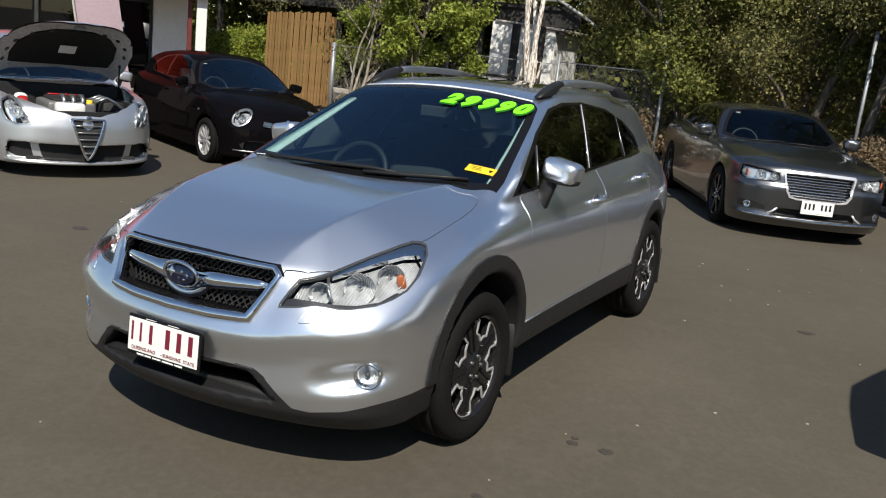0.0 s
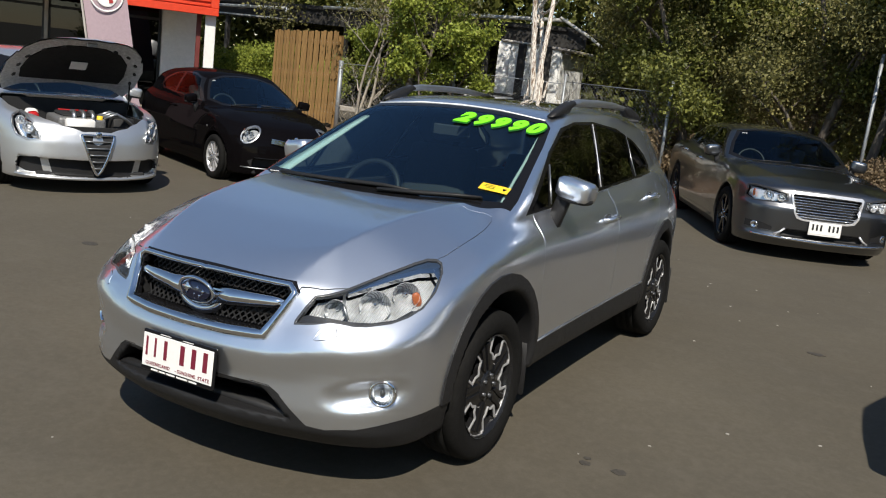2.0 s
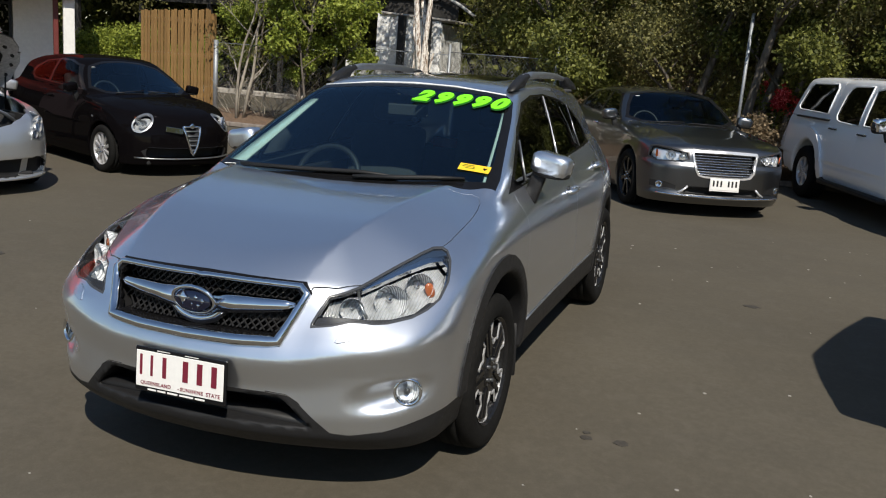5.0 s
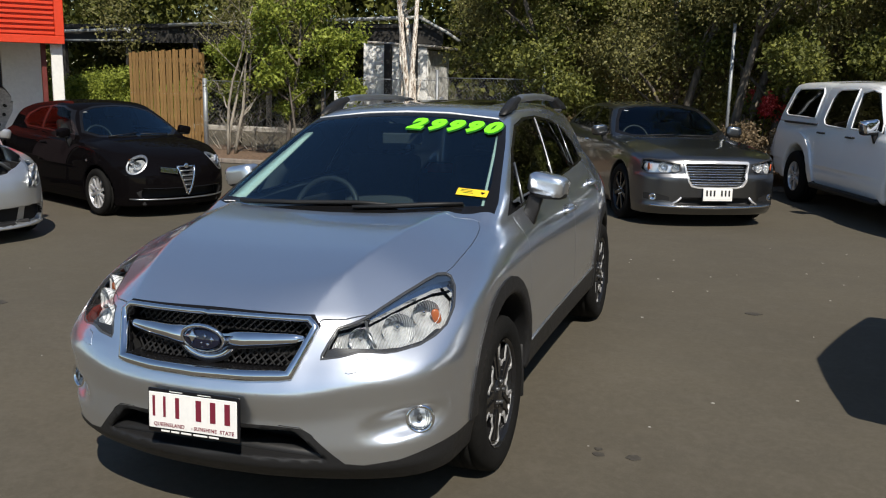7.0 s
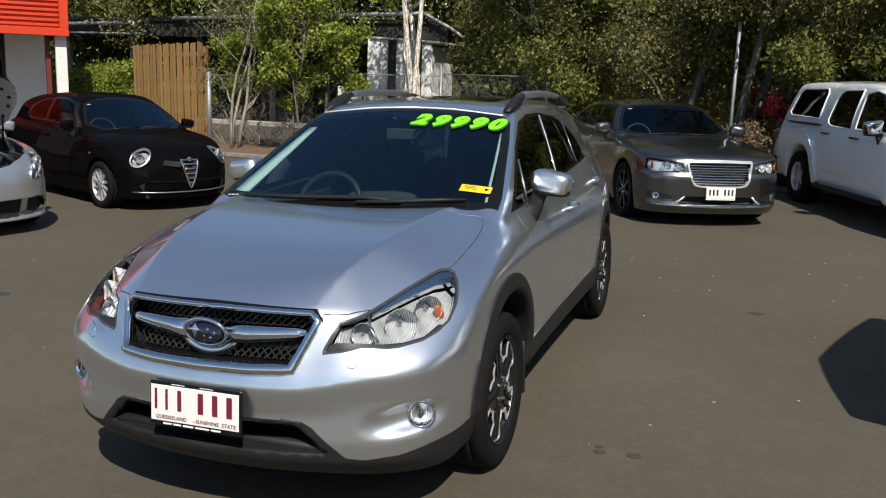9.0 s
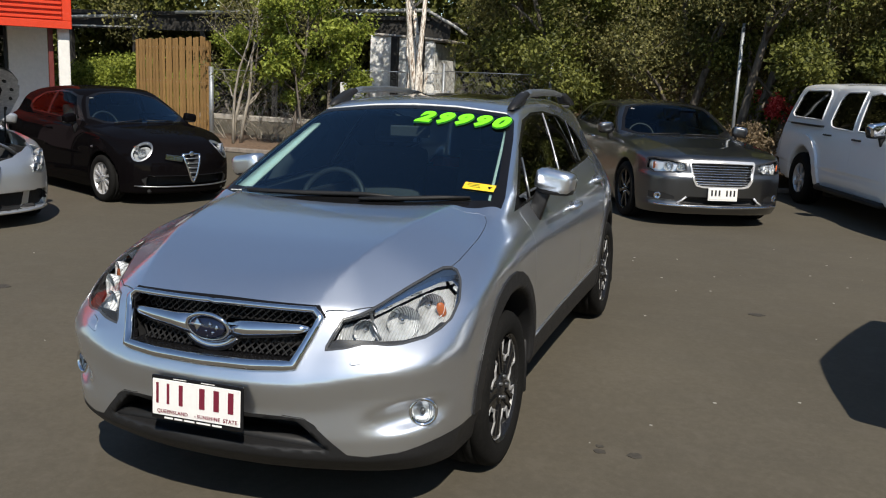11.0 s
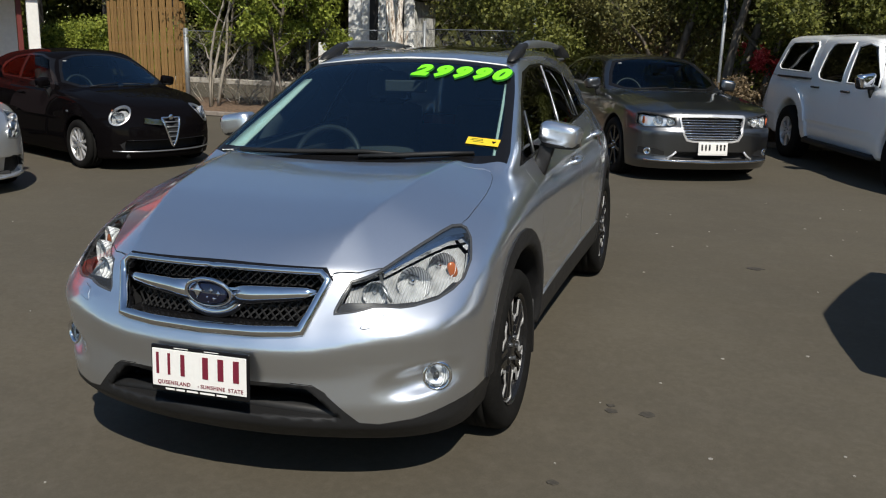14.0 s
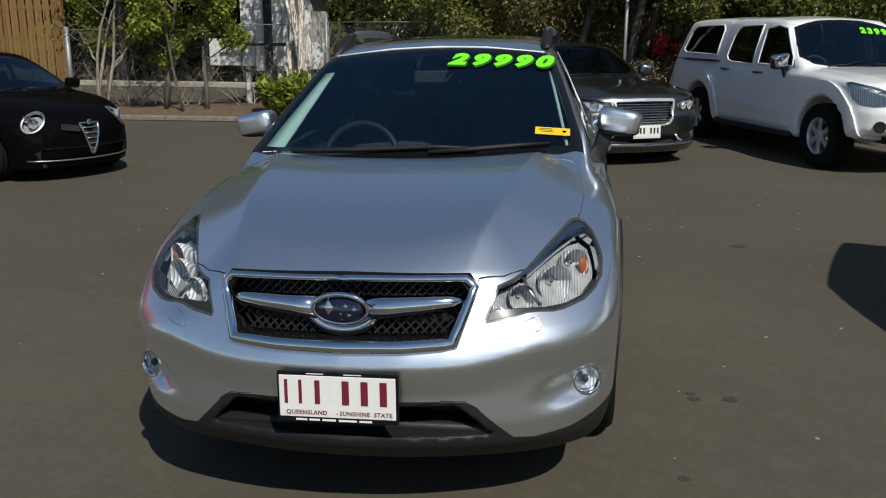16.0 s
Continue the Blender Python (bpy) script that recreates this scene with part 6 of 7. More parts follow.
    car.emit(ringf, "grille_surround", CHROME, thick=0.02, push=-0.012)
    car.emit(hole, "grille_back", CLADDING, thick=0.02, push=0.01)
    car.cut("intake", front(), [(-0.05, 0.44), (0.50, 0.44), (0.55, 0.60), (0.50, 0.66), (-0.05, 0.66)], CLADDING, lambda c: c.y < 0.4, thick=0.01, push=0.004)
    q, n = car.drop((0.70, -1, 0.56), (0, 1, 0))
    bz = lathe([(0.066, -0.03), (0.064, 0.010), (0.052, 0.012), (0.04, 0.008), (0.001, 0.008)], 20)
    bmesh.ops.transform(bz, matrix=Matrix.Translation(q) @ pose(0, 0, 0, 0, 0, -62), verts=bz.verts)
    car.place("fog_lamp", bz, CLADDING, both=True)
    car.cut("bonnet", TOP, [(-0.05, 0.10), (0.45, 0.13), (0.62, 0.24), (0.78, 0.45), (0.82, 0.8), (0.82, 1.25), (0.76, 1.50), (0.5, 1.40), (-0.05, 1.34)], WHITEPAINT, lambda c: c.z > 0.95 and c.y < 1.6, gap=0.004, thick=0.025)
    for yw in (0.93, 4.13):
        car.cut("wheel_arch_flare", SIDE, ring(yw, 0.39, 0.635, 30), WHITEPAINT, lambda c: c.x > 0.45 and c.z > 0.33, mirror="two", thick=0.035, push=-0.034, label="white flared wheel arch")
    car.cut("canopy", SIDE, [(3.60, 1.165), (5.4, 1.165), (5.4, 2.0), (3.60, 2.0)], WHITEPAINT, gap=0.012, thick=0.03, label="white fibreglass canopy")
    door_set(car, WHITEPAINT, [("front_door", [(1.50, 0.42), (2.56, 0.42), (2.60, 1.13), (2.58, 1.66), (2.30, 1.70), (2.06, 1.65), (1.62, 1.20), (1.50, 0.9)], 2.45, 1.05),
                              ("rear_door", [(2.565, 0.42), (3.38, 0.42), (3.47, 0.75), (3.50, 1.15), (3.42, 1.50), (3.30, 1.66), (2.605, 1.68), (2.605, 1.13)], 3.36, 1.06)], CLADDING)
    car.cut("tray", SIDE, [(3.60, 0.2), (5.4, 0.2), (5.4, 1.162), (3.60, 1.162)], WHITEPAINT, gap=0.004, thick=0.03, label="white tray body")
    car.emit(car.bm, "body", WHITEPAINT, label="white bodywork")
    for poly in ([(1.70, 1.15), (2.53, 1.158), (2.55, 1.615), (2.30, 1.655), (2.10, 1.615), (1.72, 1.26)],
                 [(2.66, 1.15), (3.24, 1.16), (3.36, 1.18), (3.42, 1.24), (3.37, 1.52), (3.31, 1.61), (3.22, 1.65), (2.68, 1.66)],
                 [(3.74, 1.245), (4.80, 1.255), (4.90, 1.30), (4.78, 1.585), (4.68, 1.655), (3.82, 1.665), (3.74, 1.60)]):
        rim_pts = []
        for (y0, z0), (y1, z1) in zip(poly, poly[1:] + poly[:1]):
            for k in range(4):
                q, n = car.drop((2.0, y0 + (y1 - y0) * k / 4, z0 + (z1 - z0) * k / 4), (-1, 0, 0))
                rim_pts.append(q + n * 0.003)
        car.place("window_rim", tube(rim_pts, 0.014, 6, True), WHITEPAINT, both=True, label="white raised window rim")
    car.place("canopy_rail", box(0.80, 0.895, 3.62, 4.75, 1.15, 1.175, bevel=0.005), CLADDING, both=True)
    car.place("side_step", tube([(0.80, 1.45, 0.36), (0.93, 1.55, 0.33), (0.93, 3.45, 0.33), (0.80, 3.55, 0.36)], 0.04, 10), CLADDING, both=True)
    under(car, 0.55, 5.1, 0.36, 0.93, 4.13, 0.39, 0.485)
    car.place("engine_block", box(-0.5, 0.5, 0.2, 1.2, 0.40, 0.90, bevel=0.05), CABIN, smooth=False)
    wheels(car, 0.80, 0.93, 4.13, 0.38, 0.25, 0.215, "six")
    mirror(car, 0.90, 1.80, 1.22, CHROME, (0.115, 0.075, 0.085))
    cabin(car, 1.5, 3.45, 0.50, 1.16, 0.76, 1.55, 2.25, 1.7, wheel_y=1.95)
    price(car, 0.42, 1.97, 0.150, "23990")
    for x0 in (-0.55, 0.05):
        q = [car.drop((x0 + dx, 1.43 + dy, 2), (0, 0, -1))[0] + Vector((0, 0, 0.014)) for dx, dy in ((0, 0), (0.28, 0.01), (0.55, 0.06))]
        car.place("wiper", tube(q, 0.009, 5), CLADDING)
    return car


# ground, garden strip and neighbouring yard
def asphalt():
    m, nd, lk, b = nodes_of("asphalt")
    co = nd.new("ShaderNodeTexCoord").outputs["Object"]
    grit = noise_of(nd, lk, 160, 3, 0.7, co)
    patch = noise_of(nd, lk, 0.45, 6, 0.62, co)
    streak = noise_of(nd, lk, 1.6, 5, 0.6, co, (0.35, 1.0, 1.0))
    base = ramp_of(nd, lk, patch, [(0.3, (0.071, 0.061, 0.044)), (0.7, (0.099, 0.086, 0.063))])
    base = mixed(nd, lk, ramp_of(nd, lk, streak, [(0.42, (0, 0, 0)), (0.75, (0.35, 0.35, 0.35))]), base, (0.056, 0.052, 0.044))
    speck = nd.new("ShaderNodeTexVoronoi")
    speck.inputs["Scale"].default_value = 75
    lk.new(co, speck.inputs["Vector"])
    base = mixed(nd, lk, ramp_of(nd, lk, grit, [(0.35, (0, 0, 0)), (0.75, (0.45, 0.45, 0.45))]), base, (0.120, 0.107, 0.086))
    mottle = noise_of(nd, lk, 26, 4, 0.7, co)
    base = mixed(nd, lk, ramp_of(nd, lk, mottle, [(0.38, (0.24, 0.24, 0.24)), (0.55, (0, 0, 0))]), base, (0.059, 0.051, 0.039))
    base = mixed(nd, lk, ramp_of(nd, lk, mottle, [(0.55, (0, 0, 0)), (0.72, (0.22, 0.22, 0.22))]), base, (0.132, 0.115, 0.089))
    blotch = noise_of(nd, lk, 5.5, 5, 0.7, co)
    base = mixed(nd, lk, ramp_of(nd, lk, blotch, [(0.50, (0, 0, 0)), (0.70, (0.4, 0.4, 0.4))]), base, (0.113, 0.099, 0.078))
    dots = ramp_of(nd, lk, speck.outputs["Distance"], [(0.0, (0.5, 0.5, 0.5)), (0.16, (0, 0, 0))])
    base = mixed(nd, lk, dots, base, (0.038, 0.035, 0.030))
    lk.new(base, b.inputs["Base Color"])
    b.inputs["Roughness"].default_value = 0.88
    b.inputs["Specular IOR Level"].default_value = 0.3
    bump_of(nd, lk, grit, 0.22, 0.003, b)
    return m


ASPHALT = asphalt()
def dip(x, y):
    """The slight crossfall under the crossover."""
    fall = 0.028 * min(max(0.70 - x, 0.0), 1.7) * (1 - min(max((-1.0 - x) / 2.2, 0), 1) ** 2 * (3 - 2 * min(max((-1.0 - x) / 2.2, 0), 1)))
    along = min(max((y + 2.0) / 2.0, 0), 1) * min(max((7.0 - y) / 2.2, 0), 1)
    ease = lambda v: min(max(v, 0), 1) ** 2 * (3 - 2 * min(max(v, 0), 1))
    nose = 0.024 * ease((2.8 - y) / 1.8) * ease((y + 2.2) / 2.0) * ease((2.6 - x) / 1.4) * ease((x + 3.0) / 1.6)
    return -fall * along * along * (3 - 2 * along) - nose


xs_g = [-400, -120, -40, -12, -5] + [-4 + 0.25 * k for k in range(25)] + [2.5, 4, 6, 12, 40, 120, 400]
ys_g = [-400, -120, -40, -12, -4] + [-2.5 + 0.3 * k for k in range(35)] + [9, 12, 25, 60, 150, 400]
g = bmesh.new()
sheet = [[g.verts.new((x, y, dip(x, y))) for x in xs_g] for y in ys_g]
for r0, r1 in zip(sheet, sheet[1:]):
    for i in range(len(xs_g) - 1):
        g.faces.new((r0[i], r0[i + 1], r1[i + 1], r1[i]))
thing("ground", g, ASPHALT, "worn grey-brown asphalt of a car yard", "ground", kind="structure", smooth=True)

OIL = plain("oil_stain", (0.048, 0.042, 0.034), 0.8, 0, 0.35, 60)
CHALK = plain("pale_grit", (0.30, 0.28, 0.25), 0.9, 0, 0.3, 60)
rnd = random.Random(4)


def spot(x, y, r, mat, name="oil_stain", label="small dark oil stain on the asphalt"):
    pts = [(x + r * rnd.uniform(0.75, 1.15) * math.cos(t) * 1.15, y + r * rnd.uniform(0.7, 1.1) * math.sin(t)) for t in (2 * math.pi * k / 14 for k in range(14))]
    thing(name, prism(pts, 0.004, Matrix.Translation((0, 0, dip(x, y) - 0.0005))), mat, label, "stain", group="stains on the asphalt")


for x, y, r in ((1.432, 1.185, 0.034), (1.272, 1.165, 0.026), (1.262, 1.225, 0.018), (1.50, 0.30, 0.025), (1.62, 0.18, 0.03), (1.15, 0.42, 0.02), (1.95, 4.1, 0.05), (-3.3, 2.1, 0.06), (0.98, 0.05, 0.02)):
    spot(x, y, r, OIL)
for k in range(70):
    x, y = rnd.uniform(-4.5, 3.2), rnd.uniform(-1.2, 7.5)
    if not (-1.1 < x < 1.05 and -0.2 < y < 4.6):
        spot(x, y, rnd.uniform(0.003, 0.009), CHALK, "grit_speck", "tiny pale speck of grit on the asphalt")

MULCH = plain("bark_mulch", (0.13, 0.085, 0.055), 0.95, 0, 0.55, 22, 0.9)
CONCRETE = plain("concrete", (0.40, 0.37, 0.33), 0.9, 0, 0.15, 9, 0.3)


def edge_y(x):
    return 12.05 + 0.055 * (x + 8.5)


bed = bmesh.new()
cols = np.linspace(-16, 16, 97)
rows_up = [(0.0, 0.03), (0.25, 0.09), (0.7, 0.15), (1.3, 0.18), (2.2, 0.16), (3.2, 0.06), (3.6, 0.0)]
grid = [[bed.verts.new((x, edge_y(x) + 0.12 + d, z + (0.02 * noise.noise(Vector((x * 1.7, d * 2.1, 0))) if 0 < d < 3.5 else 0))) for x in cols] for d, z in rows_up]
for r0, r1 in zip(grid, grid[1:]):
    for i in range(len(cols) - 1):
        bed.faces.new((r0[i], r0[i + 1], r1[i + 1], r1[i]))
thing("garden_bed", bed, MULCH, "strip of brown bark mulch along the fence", "garden bed", kind="structure", smooth=True)
kerb = bmesh.new()
for a, b in zip(cols[::4], cols[4::4]):
    m = Matrix.Translation((a, edge_y(a), 0)) @ Matrix.Rotation(math.atan2(edge_y(b) - edge_y(a), b - a), 4, 'Z')
    add_box(kerb, 0.004, b - a - 0.004, 0, 0.13, 0.0, 0.09, 0.015, m=m)
KERB = plain("worn_kerb", (0.20, 0.17, 0.145), 0.92, 0, 0.25, 9, 0.3)
thing("kerb", kerb, KERB, "low concrete kerb along the garden bed", "kerb", kind="structure")
far_kerb = bmesh.new()
add_box(far_kerb, -26, -4, 21.3, 21.6, 0, 0.16, 0.02)
thing("far_kerb", far_kerb, CONCRETE, "pale concrete kerb of the yard behind the fence", "kerb", kind="structure")

# showroom with the red fascia
RED = plain("red_cladding", (0.62, 0.045, 0.012), 0.4, 0, 0.06, 14, 0, 0.2)
WALLWHITE = plain("white_plaster", (0.72, 0.71, 0.68), 0.85, 0, 0.05, 14, 0.2)
MAROON = plain("maroon_steel", (0.12, 0.02, 0.016), 0.5, 0, 0.1, 20)
FRAME = plain("dark_frame", (0.012, 0.012, 0.013), 0.4, 0.3, 0.1, 20)
SHOPGLASS = pane("shop_glass", (0.05, 0.075, 0.07))
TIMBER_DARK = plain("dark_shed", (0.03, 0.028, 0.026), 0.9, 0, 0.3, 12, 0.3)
shop_m = pose(-11.72, 12.08, 0, 0, 0, 47)


def shop_piece(name, bm, mat, label, category="wall", kind="structure", smooth=False):
    return thing(name, bm, mat, label, category, shop_m.copy(), kind=kind, smooth=smooth)


fas = shop_piece("fascia", box(-14, 0, -0.02, 0.10, 2.28, 4.4), RED, "red steel fascia over the showroom front", "fascia")
for k in range(19):
    z = 2.44 + 0.1 * k
    rib = bmesh.new()
    add_box(rib, -14, -0.16, -0.065, -0.02, z, z + 0.062, 0.012)
    part("rib", rib, RED, fas, smooth=False)
part("fascia_trim", box(-14, 0.02, -0.085, -0.02, 2.26, 2.42, bevel=0.01), RED, fas, smooth=False)
part("fascia_trim", box(-0.15, 0.02, -0.083, -0.02, 2.423, 4.4, bevel=0.01), RED, fas, smooth=False)
post = shop_piece("post", box(-0.24, -0.02, 0.12, 0.34, 0, 2.278, bevel=0.012), WALLWHITE, "white steel post under the red fascia", "post")
pipe = shop_piece("downpipe", box(-0.42, -0.32, 0.34, 0.46, 0, 2.278, bevel=0.01), MAROON, "maroon downpipe beside the white post", "pipe")
wall = bmesh.new()
add_box(wall, -1.15, -0.36, 1.62, 1.80, 0, 2.6)
shop_piece("wall_front", wall, WALLWHITE, "white plastered wall beside the showroom door")
shop_piece("wall_end", box(-0.54, -0.36, 1.80, 9.0, 0, 4.3), WALLWHITE, "white end wall of the showroom")
shop_piece("wall_back", box(-14, -0.42, 9.0, 9.2, 0, 4.3), WALLWHITE, "white back wall of the showroom")
shop_piece("ceiling", box(-14, -0.02, 0.10, 9.0, 2.62, 2.70), WALLWHITE, "white showroom ceiling", "ceiling")
shop_piece("roof", box(-14, 0, 0.10, 9.2, 4.3, 4.4), CONCRETE, "flat showroom roof", "roof")
shop_piece("floor", box(-14, -0.42, 1.62, 9.0, 0.0, 0.03), CONCRETE, "concrete showroom floor", "floor")
front_m = [(-2.15, -1.17, "door_1"), (-3.6, -2.2, "window_1"), (-5.2, -3.65, "window_2"), (-6.8, -5.25, "window_3"), (-8.4, -6.85, "window_4"), (-10.0, -8.45, "window_5"), (-14, -10.05, "window_6")]
for x0, x1, nm in front_m:
    fr = bmesh.new()
    w = 0.06
    add_box(fr, x0, x0 + w, 1.68, 1.76, 0.03, 2.6)
    add_box(fr, x1 - w, x1, 1.68, 1.76, 0.03, 2.6)
    for z in (0.03, 2.05, 2.54):
        add_box(fr, x0 + w, x1 - w, 1.682, 1.758, z, z + w)
    ob = shop_piece(nm, fr, FRAME, "dark-framed showroom door" if "door" in nm else "dark-framed showroom window", "door" if "door" in nm else "window")
    gl = part("pane", box(x0 + w, x1 - w, 1.71, 1.72, 0.09, 2.54), SHOPGLASS, ob, smooth=False)
shop_piece("mullion", box(-3.66, -3.58, 1.60, 1.66, 0.0, 2.6, bevel=0.006), CONCRETE, "pale aluminium mullion between showroom windows", "mullion")

# feather banner
FABRIC = plain("banner_cloth", (0.36, 0.27, 0.30), 0.9, 0, 0.06, 30)
FABRICRED = plain("banner_red", (0.35, 0.03, 0.03), 0.9, 0, 0.06, 30)
fb = empty("feather_banner", pose(-7.86, 5.95, 0, 0, -9, 50), "tall mauve feather banner on a pole behind the parked cars", "banner")
cloth = bmesh.new()
n = 16
for k in range(n + 1):
    s = k / n
    z = 0.5 + 3.0 * s
    w = 0.57 * (1 if s < 0.75 else math.sqrt(max(0.02, 1 - ((s - 0.75) / 0.25) ** 2)))
    for j in range(5):
        cloth.verts.new((0.02 + w * j / 4, 0.02 * math.sin(3 * s + j * 0.9), z))
cloth.verts.ensure_lookup_table()
for k in range(n):
    for j in range(4):
        a = k * 5 + j
        cloth.faces.new([cloth.verts[i] for i in (a, a + 1, a + 6, a + 5)])
part("banner_sheet", cloth, FABRIC, fb)
part("banner_pole", tube([(0, 0, 0.02), (0, 0, 1.8), (0, 0, 3.3), (0.15, 0, 3.6), (0.4, 0, 3.7)], [0.018, 0.016, 0.012, 0.009, 0.006], 8), CONCRETE, fb)
part("banner_foot", lathe([(0.001, 0.06), (0.2, 0.05), (0.24, 0.0)], 20, 'z'), CLADDING, fb)
part("emblem", tube([(0.33 + 0.21 * math.cos(t), -0.03, 2.12 + 0.21 * math.sin(t)) for t in (2 * math.pi * k / 28 for k in range(28))], 0.012, 6, True), PLATEWHITE, fb, "plain white ring")
part("emblem_field", blob((0.14, 0.006, 0.15), 2, pose(0.33, -0.028, 2.12), 20, 10), PLATEWHITE, fb)
part("emblem_bar", box(0.35, 0.40, -0.045, -0.035, 2.02, 2.24), FABRICRED, fb, smooth=False)


# timber screen and chain-link fence
def timber():
    m, nd, lk, b = nodes_of("pine_paling")
    co = nd.new("ShaderNodeTexCoord").outputs["Object"]
    grain = noise_of(nd, lk, 14, 5, 0.6, co, (6, 6, 0.5))
    tone = ramp_of(nd, lk, grain, [(0.3, (0.155, 0.085, 0.026)), (0.7, (0.30, 0.175, 0.060))])
    info = nd.new("ShaderNodeObjectInfo")
    tint = ramp_of(nd, lk, info.outputs["Random"], [(0.0, (0.72, 0.70, 0.66)), (1.0, (1.0, 1.0, 1.0))])
    mul = nd.new("ShaderNodeMix")
    mul.data_type, mul.blend_type = 'RGBA', 'MULTIPLY'
    mul.inputs[0].default_value = 1.0
    lk.new(tone, mul.inputs[6])
    lk.new(tint, mul.inputs[7])
    lk.new(mul.outputs[2], b.inputs["Base Color"])
    b.inputs["Roughness"].default_value = 0.8
    bump_of(nd, lk, grain, 0.3, 0.003, b)
    return m


TIMBER = timber()
GALV = plain("galvanised_steel", (0.30, 0.32, 0.34), 0.55, 0.6, 0.15, 20)
fence_m = pose(-10.85, 13.0, 0, 0, 0, 1.0)
ts = empty("timber_fence", fence_m, "tall slatted pine fence panel behind the black hatchback", "fence")
pal = [box(0, 0.068, 0, 0.02, 0.16, 2.14, bevel=0.004), box(0, 0.070, 0, 0.02, 0.17, 2.155, bevel=0.004), box(0, 0.066, 0, 0.02, 0.15, 2.13, bevel=0.004)]
for k in range(21):
    part("paling", pal[k % 3].copy(), TIMBER, ts, smooth=False).matrix_basis = pose(0.0835 * k, 0.003 * (k % 2), 0.005 * k, 0, 0.4 * math.sin(k * 3.1), 0)
for b_ in pal:
    b_.free()
for z in (0.45, 1.25, 1.95):
    part("fence_rail", box(0.0, 1.74, 0.026, 0.066, z, z + 0.09, bevel=0.004), TIMBER, ts, smooth=False)
for z in (0.5, 1.3, 2.0):
    for k in range(21):
        part("nail", box(0.0835 * k + 0.03, 0.0835 * k + 0.038, -0.004, 0.0, z, z + 0.008), SATIN, ts, smooth=False)
part("fence_post", box(1.66, 1.76, 0.07, 0.17, 0.0, 2.16, bevel=0.006), TIMBER, ts, smooth=False)

link_m = [(-8.96, 13.0, 1.64), (-6.5, 13.6, 1.75), (-4.1, 13.75, 1.9), (-1.72, 12.75, 2.0), (1.42, 13.2, 2.75), (4.6, 13.6, 2.0), (7.8, 13.8, 2.0), (11.0, 14.0, 2.0)]
cf = empty("chain_link_fence", pose(0, 0, 0), "galvanised chain-link fence along the garden bed", "fence")
for x, y, h in link_m:
    part("fence_post", tube([(x, y, 0.0), (x, y, h)], 0.050 if x < -8.9 else 0.030, 10), GALV, cf)
for (x0, y0, h0), (x1, y1, h1) in list(zip(link_m, link_m[1:]))[:3]:
    h = min(h0, h1, 1.8)
    part("top_rail", tube([(x0, y0, h - 0.05), (x1, y1, h - 0.05)], 0.008, 6), GALV, cf)
    wire = bmesh.new()
    length = math.hypot(x1 - x0, y1 - y0)
    step = 0.08
    dirx = Vector(((x1 - x0) / length, (y1 - y0) / length, 0))
    base = Vector((x0, y0, 0.12))
    top = h - 0.17
    s = -top
    while s < length:
        for lean in (1, -1):
            a, b = s, s + top
            a2, b2 = max(a, 0), min(b, length)
            if b2 > a2 + 0.02:
                za, zb = (a2 - a), (b2 - a)
                if lean < 0:
                    za, zb = top - za, top - zb
                p, q = base + dirx * a2 + Vector((0, 0, za)), base + dirx * b2 + Vector((0, 0, zb))
                add_tube(wire, [p, q], 0.0010, 3)
        s += step
    tagged(part("chain_mesh", wire, GALV, cf, smooth=False), kind="stuff")

# neighbouring buildings behind the trees
WEATHERED = plain("weathered_white_board", (0.76, 0.76, 0.74), 0.85, 0, 0.28, 7, 0.3)
shed = empty("white_shed", pose(-6.45, 15.4, 0, 0, 0, 2), "small white weathered shed with a timber frame behind the fence", "shed")
for k in range(5):
    part("wall_panel", box(0.30 * k, 0.30 * k + 0.286, 0, 0.04, 0.86 - 0.1 * (k % 2), 2.48 - 0.02 * k, bevel=0.004), WEATHERED, shed, smooth=False)
part("low_panel", box(-0.72, -0.03, 0.0, 0.05, 0.86, 1.42, bevel=0.01), WEATHERED, shed, smooth=False)
part("low_panel", box(1.52, 1.90, 0.0, 0.05, 0.80, 1.35, bevel=0.01), WEATHERED, shed, smooth=False)
part("shed_side", box(1.46, 1.50, 0.04, 1.6, 0.78, 2.34), WEATHERED, shed, smooth=False)
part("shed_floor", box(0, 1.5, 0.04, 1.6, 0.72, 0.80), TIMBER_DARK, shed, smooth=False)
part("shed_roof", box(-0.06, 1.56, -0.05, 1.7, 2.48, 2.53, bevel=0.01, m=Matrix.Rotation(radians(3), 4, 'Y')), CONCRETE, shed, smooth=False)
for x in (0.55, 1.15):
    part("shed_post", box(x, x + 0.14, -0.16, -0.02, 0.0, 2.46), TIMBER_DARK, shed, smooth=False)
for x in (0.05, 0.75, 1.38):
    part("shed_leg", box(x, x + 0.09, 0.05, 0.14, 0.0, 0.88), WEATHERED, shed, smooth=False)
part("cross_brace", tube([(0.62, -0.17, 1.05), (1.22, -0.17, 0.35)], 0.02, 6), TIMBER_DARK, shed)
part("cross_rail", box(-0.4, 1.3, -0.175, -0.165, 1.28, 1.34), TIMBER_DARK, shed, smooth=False)

